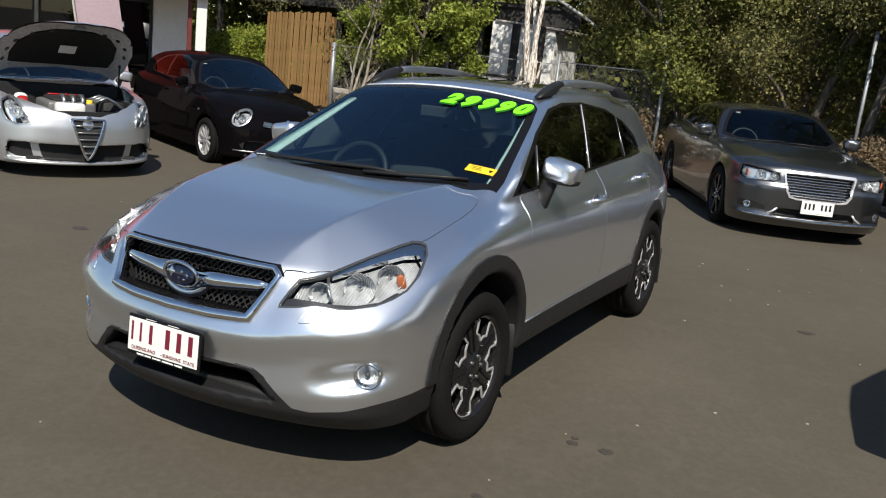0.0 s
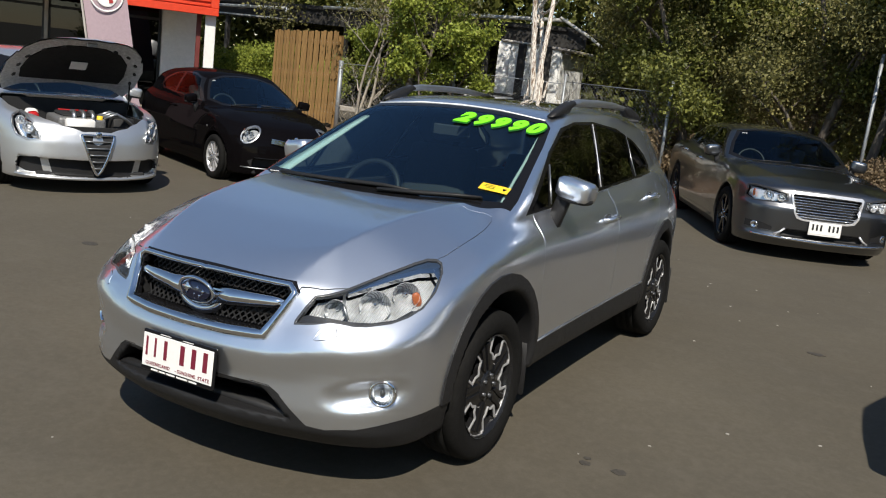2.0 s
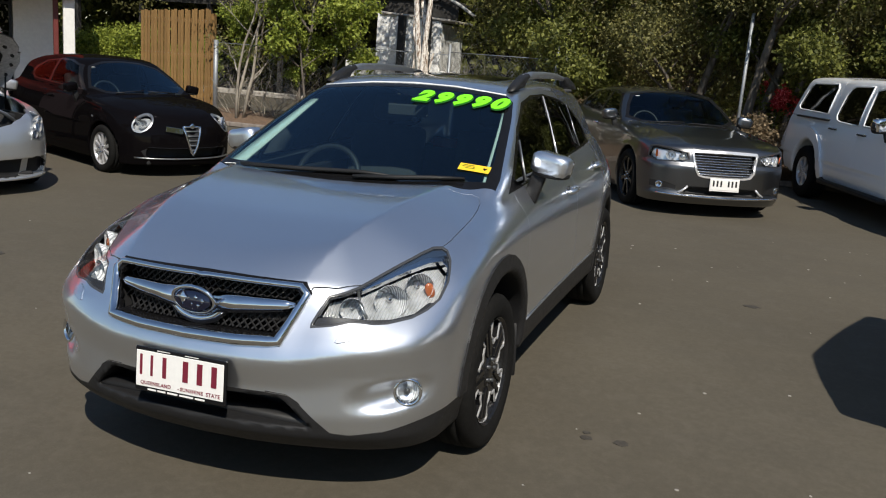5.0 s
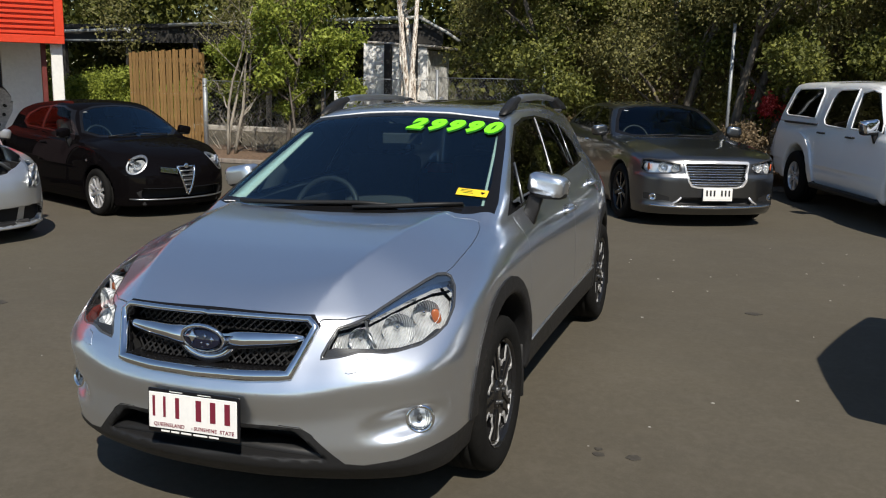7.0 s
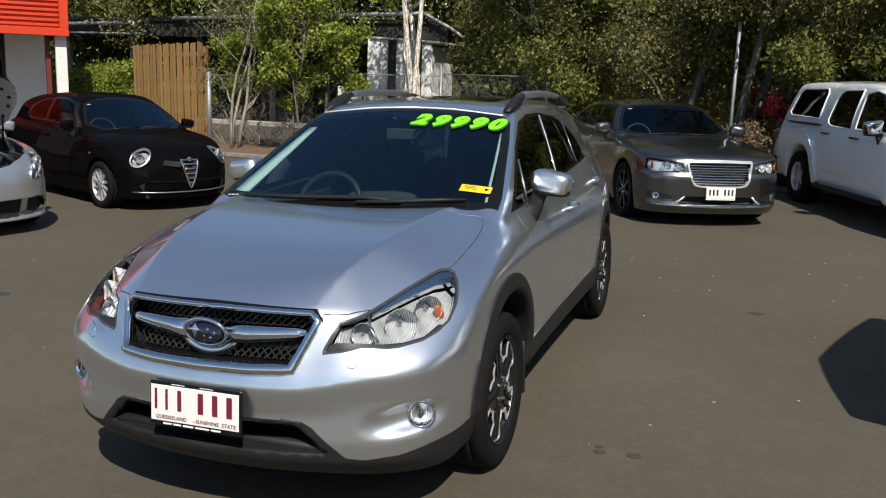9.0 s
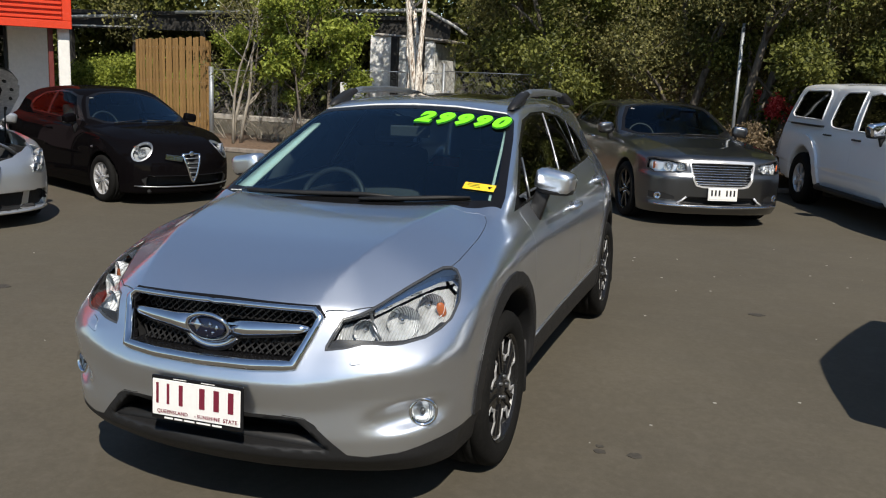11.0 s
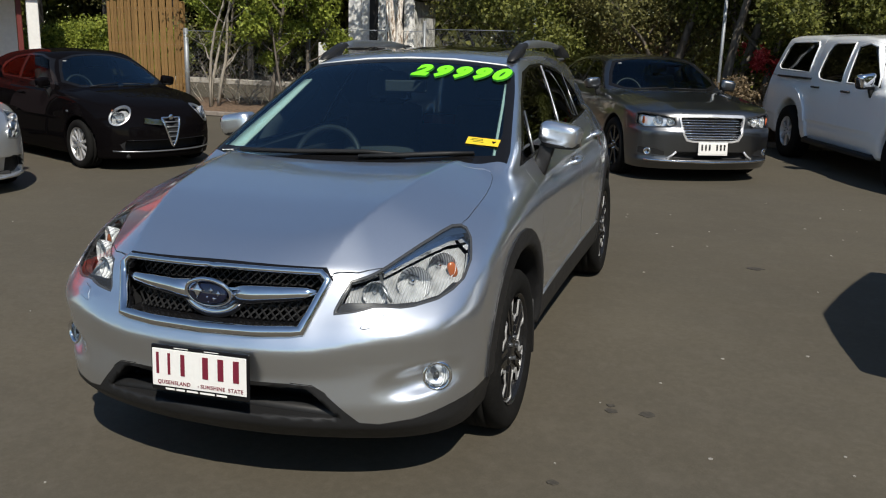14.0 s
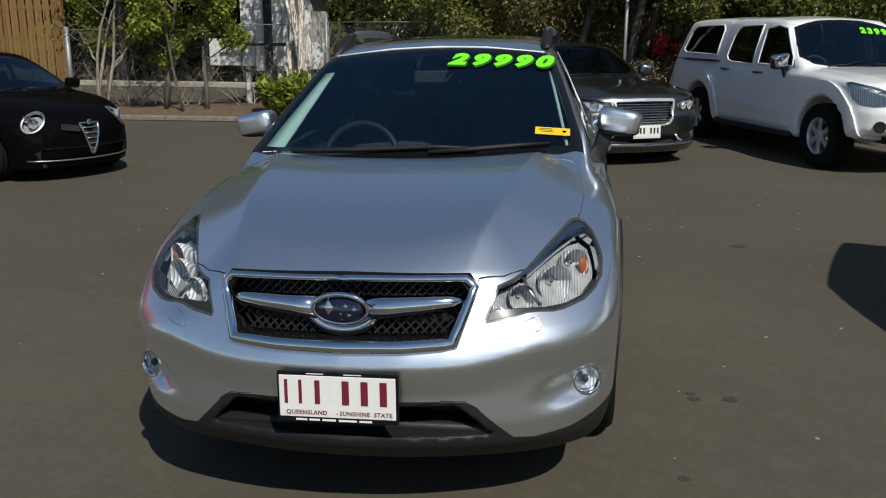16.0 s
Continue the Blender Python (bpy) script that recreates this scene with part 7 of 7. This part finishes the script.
GUTTER = plain("gutter_grey", (0.42, 0.42, 0.40), 0.6, 0, 0.2, 8)
cp = empty("carport", pose(-24, 22.2, 0), "long dark open carport with a pale gutter behind the trees", "carport")
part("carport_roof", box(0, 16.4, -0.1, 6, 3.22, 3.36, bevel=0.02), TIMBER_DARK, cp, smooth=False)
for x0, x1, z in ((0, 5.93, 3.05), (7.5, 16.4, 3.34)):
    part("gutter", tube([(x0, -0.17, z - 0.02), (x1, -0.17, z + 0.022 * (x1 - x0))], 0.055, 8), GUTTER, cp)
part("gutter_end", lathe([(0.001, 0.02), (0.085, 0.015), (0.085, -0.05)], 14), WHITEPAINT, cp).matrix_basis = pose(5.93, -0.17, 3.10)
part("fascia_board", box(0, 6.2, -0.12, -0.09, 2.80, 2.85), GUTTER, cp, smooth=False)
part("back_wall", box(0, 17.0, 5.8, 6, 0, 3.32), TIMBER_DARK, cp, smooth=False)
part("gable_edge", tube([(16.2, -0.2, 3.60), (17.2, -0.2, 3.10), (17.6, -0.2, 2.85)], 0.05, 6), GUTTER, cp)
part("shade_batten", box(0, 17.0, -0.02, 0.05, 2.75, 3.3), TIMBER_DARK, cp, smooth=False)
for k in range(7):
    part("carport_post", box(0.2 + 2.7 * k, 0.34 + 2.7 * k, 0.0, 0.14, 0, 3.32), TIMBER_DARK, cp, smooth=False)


# trees and shrubs
def leaf_mat(name, dark, light, warm=0.0):
    m, nd, lk, b = nodes_of(name)
    geo = nd.new("ShaderNodeNewGeometry")
    col = ramp_of(nd, lk, geo.outputs["Random Per Island"], [(0.0, dark), (0.65, light), (1.0, tuple(min(1, c * 1.35 + warm) for c in light))])
    lk.new(col, b.inputs["Base Color"])
    b.inputs["Roughness"].default_value = 0.55
    b.inputs["Specular IOR Level"].default_value = 0.35
    tr = nd.new("ShaderNodeBsdfTranslucent")
    lk.new(col, tr.inputs[0])
    mx = nd.new("ShaderNodeMixShader")
    mx.inputs[0].default_value = 0.35
    lk.new(b.outputs[0], mx.inputs[1])
    lk.new(tr.outputs[0], mx.inputs[2])
    lk.new(mx.outputs[0], nd["Material Output"].inputs[0])
    return m


def bark_mat(name, dark, light, scale=9, band=(0.32, 0.62)):
    m, nd, lk, b = nodes_of(name)
    co = nd.new("ShaderNodeTexCoord").outputs["Object"]
    n = noise_of(nd, lk, scale, 6, 0.65, co, (1.6, 1.6, 0.35))
    lk.new(ramp_of(nd, lk, n, [(band[0], dark), (band[1], light)]), b.inputs["Base Color"])
    b.inputs["Roughness"].default_value = 0.9
    bump_of(nd, lk, n, 0.8, 0.02, b)
    return m


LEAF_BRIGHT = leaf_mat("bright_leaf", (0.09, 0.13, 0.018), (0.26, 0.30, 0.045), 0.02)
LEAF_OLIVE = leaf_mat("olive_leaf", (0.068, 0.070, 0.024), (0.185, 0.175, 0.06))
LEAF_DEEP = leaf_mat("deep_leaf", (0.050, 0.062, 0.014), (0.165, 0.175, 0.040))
# lighter copy of the olive leaf, with the sunlight put into its colour
LEAF_SUN = leaf_mat("sun_toned_olive_leaf", (0.11, 0.10, 0.038), (0.29, 0.26, 0.10))
LEAF_DRY = leaf_mat("dry_leaf", (0.10, 0.07, 0.04), (0.24, 0.18, 0.11))
BARK_PALE = bark_mat("paper_bark", (0.20, 0.13, 0.085), (0.86, 0.80, 0.72), 24, (0.40, 0.54))
BARK_TWIG = bark_mat("dry_twig", (0.17, 0.15, 0.12), (0.40, 0.36, 0.30), 12)
BARK_GREY = bark_mat("grey_bark", (0.055, 0.046, 0.037), (0.17, 0.145, 0.12))


def leaves(centres, radius, per, size, seed, droop=0.0, flat=0.8):
    """A mesh of small bent leaves, gathered in clumps."""
    g = np.random.default_rng(seed)
    c = np.repeat(np.array(centres, float), per, axis=0)
    n = len(c)
    r = np.repeat(np.broadcast_to(radius, len(centres)), per)
    d = g.normal(size=(n, 3))
    d /= np.linalg.norm(d, axis=1)[:, None]
    p = c + d * (r * g.random(n) ** 0.45)[:, None] * np.array([1, 1, flat])
    a = g.normal(size=(n, 3)) + d * 0.5
    a[:, 2] -= droop
    a /= np.linalg.norm(a, axis=1)[:, None]
    b = np.cross(a, g.normal(size=(n, 3)))
    b /= np.maximum(np.linalg.norm(b, axis=1), 1e-6)[:, None]
    ln = size * g.uniform(0.6, 1.3, n)[:, None]
    wd = ln * g.uniform(0.28, 0.42, n)[:, None]
    nn = np.cross(a, b)
    tip, mid0, mid1 = p + a * ln, p + a * ln * 0.45 + b * wd + nn * wd * 0.3, p + a * ln * 0.45 - b * wd + nn * wd * 0.3
    verts = np.stack([p, mid0, tip, mid1], 1).reshape(-1, 3)
    i = np.arange(n) * 4
    faces = np.stack([i, i + 1, i + 2, i + 3], 1)
    me = bpy.data.meshes.new("crown")
    me.from_pydata(verts.tolist(), [], faces.tolist())
    return me


def limbs(seed, height, trunks, spread, thick, levels=3, lean=0.1, base_clear=0.35, twist=0.25):
    """Trunk and branch meshes of a tree, and the tips of its twigs."""
    r = random.Random(seed)
    trunk, tips = bmesh.new(), []

    def grow(p, d, length, rad, level):
        pts, rads, q, dd = [p], [rad], p.copy(), d.copy()
        n = 6 if level == 0 else 4
        for k in range(n):
            dd = (dd + Vector((r.uniform(-1, 1), r.uniform(-1, 1), r.uniform(-0.5, 0.8))) * twist * (0.5 if level == 0 else 1)).normalized()
            q = q + dd * length / n
            pts.append(q)
            rads.append(rad * (1 - 0.62 * (k + 1) / n))
        add_tube(trunk, pts, rads, 9 if level == 0 else (6 if level == 1 else 4))
        if level >= levels - 1:
            tips.extend([pts[-1], pts[-2], pts[-3]])
            return
        for k in range(5 if level == 0 else 4):
            s = r.uniform(base_clear if level == 0 else 0.3, 1.0)
            i = min(n - 1, int(s * n))
            at = pts[i].lerp(pts[i + 1], s * n - i) if i < n else pts[-1]
            a = r.uniform(0, 2 * math.pi)
            out = Vector((math.cos(a), math.sin(a), r.uniform(0.1, 0.9))).normalized()
            grow(at, (dd * 0.35 + out).normalized(), length * spread * r.uniform(0.7, 1.15), rads[i] * 0.55, level + 1)
        tips.append(pts[-1])

    for k in range(trunks):
        a = 2 * math.pi * k / max(trunks, 1) + r.uniform(0, 1)
        out = Vector((math.cos(a) * lean * (trunks > 1) * 2.2 + r.uniform(-lean, lean), math.sin(a) * lean * (trunks > 1) * 2.2 + r.uniform(-lean, lean), 1)).normalized()
        grow(Vector((0.09 * math.cos(a) * (trunks > 1), 0.09 * math.sin(a) * (trunks > 1), 0)), out, height * r.uniform(0.8, 1.0), thick * r.uniform(0.75, 1.0), 0)
    return trunk, tips


def tree(name, m, seed, label, height=5.0, trunks=1, spread=0.45, thick=0.09, leaf=LEAF_OLIVE, bark=BARK_GREY, per=60, clump=0.35, size=0.075, levels=3, droop=0.0, lean=0.1, category="tree", low=0.35, twist=0.25):
    root = empty(name, m, label, category)
    trunk, tips = limbs(seed, height, trunks, spread, thick, levels, lean, low, twist)
    part("trunk", trunk, bark, root)
    if per:
        me = leaves([tuple(t) for t in tips], clump, per, size, seed, droop)
        me.materials.append(leaf)
        ob = new("crown", me)
        ob.parent = root
    return root


# garden trees along the fence
tree("bare_shrub", pose(-8.2, 12.75, 0.12), 11, "grey bare-branched shrub with few leaves in the mulch", 3.1, 3, 0.42, 0.042, LEAF_OLIVE, BARK_TWIG, 1, 0.25, 0.05, 5, 0, 0.06, "shrub", 0.25, 0.34)
src = tree("dry_vine", pose(-7.5, 13.25, 0.1), 17, "tangle of dry grey twigs along the chain-link fence", 1.1, 6, 0.55, 0.010, LEAF_DRY, BARK_TWIG, 0, 0.2, 0.05, 3, 0.3, 0.3, "shrub", 0.05, 0.5)
for x, y, a, s in ((-8.6, 13.2, 70, 1.0), (-6.7, 13.5, 200, 1.1), (-5.7, 13.75, 310, 1.15), (-3.4, 13.9, 30, 1.1), (-4.0, 14.0, 110, 1.5), (-3.6, 14.1, 260, 1.6), (-4.3, 13.6, 330, 1.3), (-8.0, 13.4, 150, 1.15), (-7.1, 13.35, 250, 1.0)):
    copy_thing(src, pose(x, y, 0.1, 0, 0, a) @ Matrix.Scale(s, 4))
src = tree("young_tree", pose(-7.0, 12.9, 0.12), 5, "young broadleaf tree with bright green leaves by the fence", 2.9, 1, 0.40, 0.055, LEAF_BRIGHT, BARK_GREY, 60, 0.27, 0.088, 3, 0.2, 0.1, "tree", 0.28)
copy_thing(src, pose(-6.25, 13.05, 0.12, 0, 0, 130) @ Matrix.Scale(0.86, 4))
copy_thing(src, pose(-6.6, 12.75, 0.1, 0, 0, 250) @ Matrix.Scale(0.62, 4))
copy_thing(src, pose(-9.0, 14.3, 0.1, 0, 0, 20) @ Matrix.Scale(0.80, 4))
pb = tree("paperbark_tree", pose(-4.52, 13.3, 0.12), 3, "paperbark tree with several pale peeling trunks", 5.4, 4, 0.30, 0.080, LEAF_OLIVE, BARK_PALE, 10, 0.40, 0.06, 3, 0.5, 0.075, "tree", 0.62, 0.36)
rr = random.Random(8)
for k in range(26):
    a, z = rr.uniform(0, 6.28), rr.uniform(0.15, 1.5)
    part("bark_flake", box(-0.022, 0.022, -0.004, 0.004, -0.16, 0.16, bevel=0.002), BARK_PALE, pb, smooth=False).matrix_basis = pose((0.13 + 0.05 * z) * math.cos(a), (0.13 + 0.05 * z) * math.sin(a), z, rr.uniform(-18, 18), rr.uniform(-18, 18), rr.uniform(0, 180))
tree("leafy_shrub", pose(-4.6, 12.75, 0.15), 21, "small strappy yellow-green shrub in the mulch", 0.5, 5, 0.6, 0.012, LEAF_BRIGHT, BARK_GREY, 26, 0.16, 0.14, 2, -0.6, 0.3, "shrub", 0.1)
src = tree("olive_tree", pose(-2.1, 14.9, 0.1), 31, "dense olive-green native tree behind the fence", 5.2, 2, 0.46, 0.09, LEAF_OLIVE, BARK_GREY, 190, 0.45, 0.065, 3, 0.4, 0.12, "tree", 0.08)
for x, y, a, s in ((0.3, 14.6, 80, 1.0), (3.2, 14.5, 200, 1.05), (6.6, 15.0, 300, 1.1), (9.6, 15.3, 30, 1.15), (12.5, 13.0, 250, 1.1)):
    copy_thing(src, pose(x, y, 0.1, 0, 0, a) @ Matrix.Scale(s, 4))
src = tree("broadleaf_tree", pose(-1.3, 13.9, 0.1, 0, 0, 40), 44, "broadleaf tree with sunlit green leaves behind the fence", 4.2, 2, 0.45, 0.08, LEAF_DEEP, BARK_GREY, 190, 0.42, 0.082, 3, 0.2, 0.12, "tree", 0.06)
for x, y, a, s in ((1.9, 14.2, 150, 0.95), (5.0, 14.3, 75, 1.0), (8.2, 14.5, 10, 1.0), (-2.9, 17.0, 220, 1.0)):
    copy_thing(src, pose(x, y, 0.1, 0, 0, a) @ Matrix.Scale(s, 4))
tree("paperbark_tree", pose(1.55, 13.9, 0.1), 53, "tall paperbark tree with a grey-brown trunk", 6.0, 2, 0.35, 0.10, LEAF_OLIVE, BARK_GREY, 30, 0.45, 0.08, 3, 0.6, 0.06, "tree", 0.45)
src = tree("low_shrub", pose(2.6, 13.0, 0.14), 61, "low dry brown shrub beside the fence", 0.9, 5, 0.5, 0.018, LEAF_DRY, BARK_GREY, 40, 0.20, 0.06, 3, 0.0, 0.3, "shrub", 0.1)
for x, y, a in ((1.7, 12.9, 50), (3.4, 13.0, 130), (0.2, 13.1, 220), (-0.9, 13.1, 300), (4.3, 13.1, 20), (-2.2, 13.0, 80)):
    copy_thing(src, pose(x, y, 0.14, 0, 0, a))
LEAF_RED = leaf_mat("red_leaf", (0.34, 0.02, 0.025), (0.72, 0.07, 0.07), 0.14)
tree("red_shrub", pose(2.02, 13.95, 0.1), 83, "shrub with bright red leaves below the trees", 1.40, 3, 0.18, 0.015, LEAF_RED, BARK_GREY, 45, 0.12, 0.06, 2, 0.1, 0.06, "shrub", 0.85)
src = tree("green_bush", pose(-13.6, 15.2, 0.0), 71, "rounded yellow-green bush beside the showroom", 1.75, 4, 0.5, 0.035, LEAF_BRIGHT, BARK_GREY, 110, 0.38, 0.07, 3, 0.1, 0.3, "shrub", 0.08)
copy_thing(src, pose(-12.2, 15.6, 0.0, 0, 0, 100) @ Matrix.Scale(0.9, 4))

# woods behind everything, and an added mass beside the yard beyond the view
rng = np.random.default_rng(9)
cent = np.stack([rng.uniform(-46, 36, 3600), rng.uniform(24.5, 33, 3600), rng.uniform(0.3, 12, 3600)], 1)
near = np.stack([rng.uniform(-3, 24, 420), rng.uniform(17.0, 21, 420), rng.uniform(0.2, 8.0, 420)], 1)
thicket = np.stack([rng.uniform(-2.6, 15, 420), rng.uniform(15.0, 17.5, 420), rng.uniform(0.1, 5.5, 420)], 1)
canopy = np.stack([rng.uniform(-24, -4, 300), rng.uniform(19.0, 21.4, 300), 4.15 + 3.2 * rng.random(300) ** 0.8], 1)
canopy = np.concatenate([canopy, np.stack([rng.choice([-16.9, -12.6, -10.8, -10.2], 34) + rng.normal(0, 0.25, 34), rng.uniform(19.0, 21.0, 34), rng.uniform(2.6, 4.0, 34)], 1)])
# unseen foliage, added to darken what the crossover's flank reflects
side = np.stack([rng.uniform(15, 20, 520), rng.uniform(-22, 12, 520), rng.uniform(0.3, 9, 520)], 1)
brush = np.stack([rng.uniform(-2.4, 11, 260), rng.uniform(14.0, 15.2, 260), 0.1 + 2.6 * rng.random(260) ** 1.4], 1)
# clumps in the lightened leaf colour, for sun on the tree edge
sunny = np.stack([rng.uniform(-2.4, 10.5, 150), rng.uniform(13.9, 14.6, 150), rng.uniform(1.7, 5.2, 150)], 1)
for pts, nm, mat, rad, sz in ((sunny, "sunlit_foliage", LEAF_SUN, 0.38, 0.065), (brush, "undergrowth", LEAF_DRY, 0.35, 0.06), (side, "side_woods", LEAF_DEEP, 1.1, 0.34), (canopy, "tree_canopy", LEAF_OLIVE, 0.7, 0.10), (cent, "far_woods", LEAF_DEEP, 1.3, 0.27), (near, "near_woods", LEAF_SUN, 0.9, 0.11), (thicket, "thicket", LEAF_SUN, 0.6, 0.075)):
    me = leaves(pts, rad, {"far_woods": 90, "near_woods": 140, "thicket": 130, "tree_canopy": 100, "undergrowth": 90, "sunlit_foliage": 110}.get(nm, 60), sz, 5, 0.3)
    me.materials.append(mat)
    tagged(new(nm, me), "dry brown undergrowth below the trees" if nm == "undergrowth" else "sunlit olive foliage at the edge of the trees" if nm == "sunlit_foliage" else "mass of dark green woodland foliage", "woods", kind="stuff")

build_crossover()
build_sedan()
build_small_hatch()
build_open_hatch()
ute = build_ute()
# a second utility stands just outside the view and throws its shadow across the asphalt
twin = copy_thing(ute.root, pose(8.27, 0.66, 0, 0, 0, 71) @ Matrix.Scale(1.016, 4))
for ob in [c for c in twin.children if c.name.startswith("price_digit")]:
    for sub in list(ob.children):
        bpy.data.objects.remove(sub)
    bpy.data.objects.remove(ob)
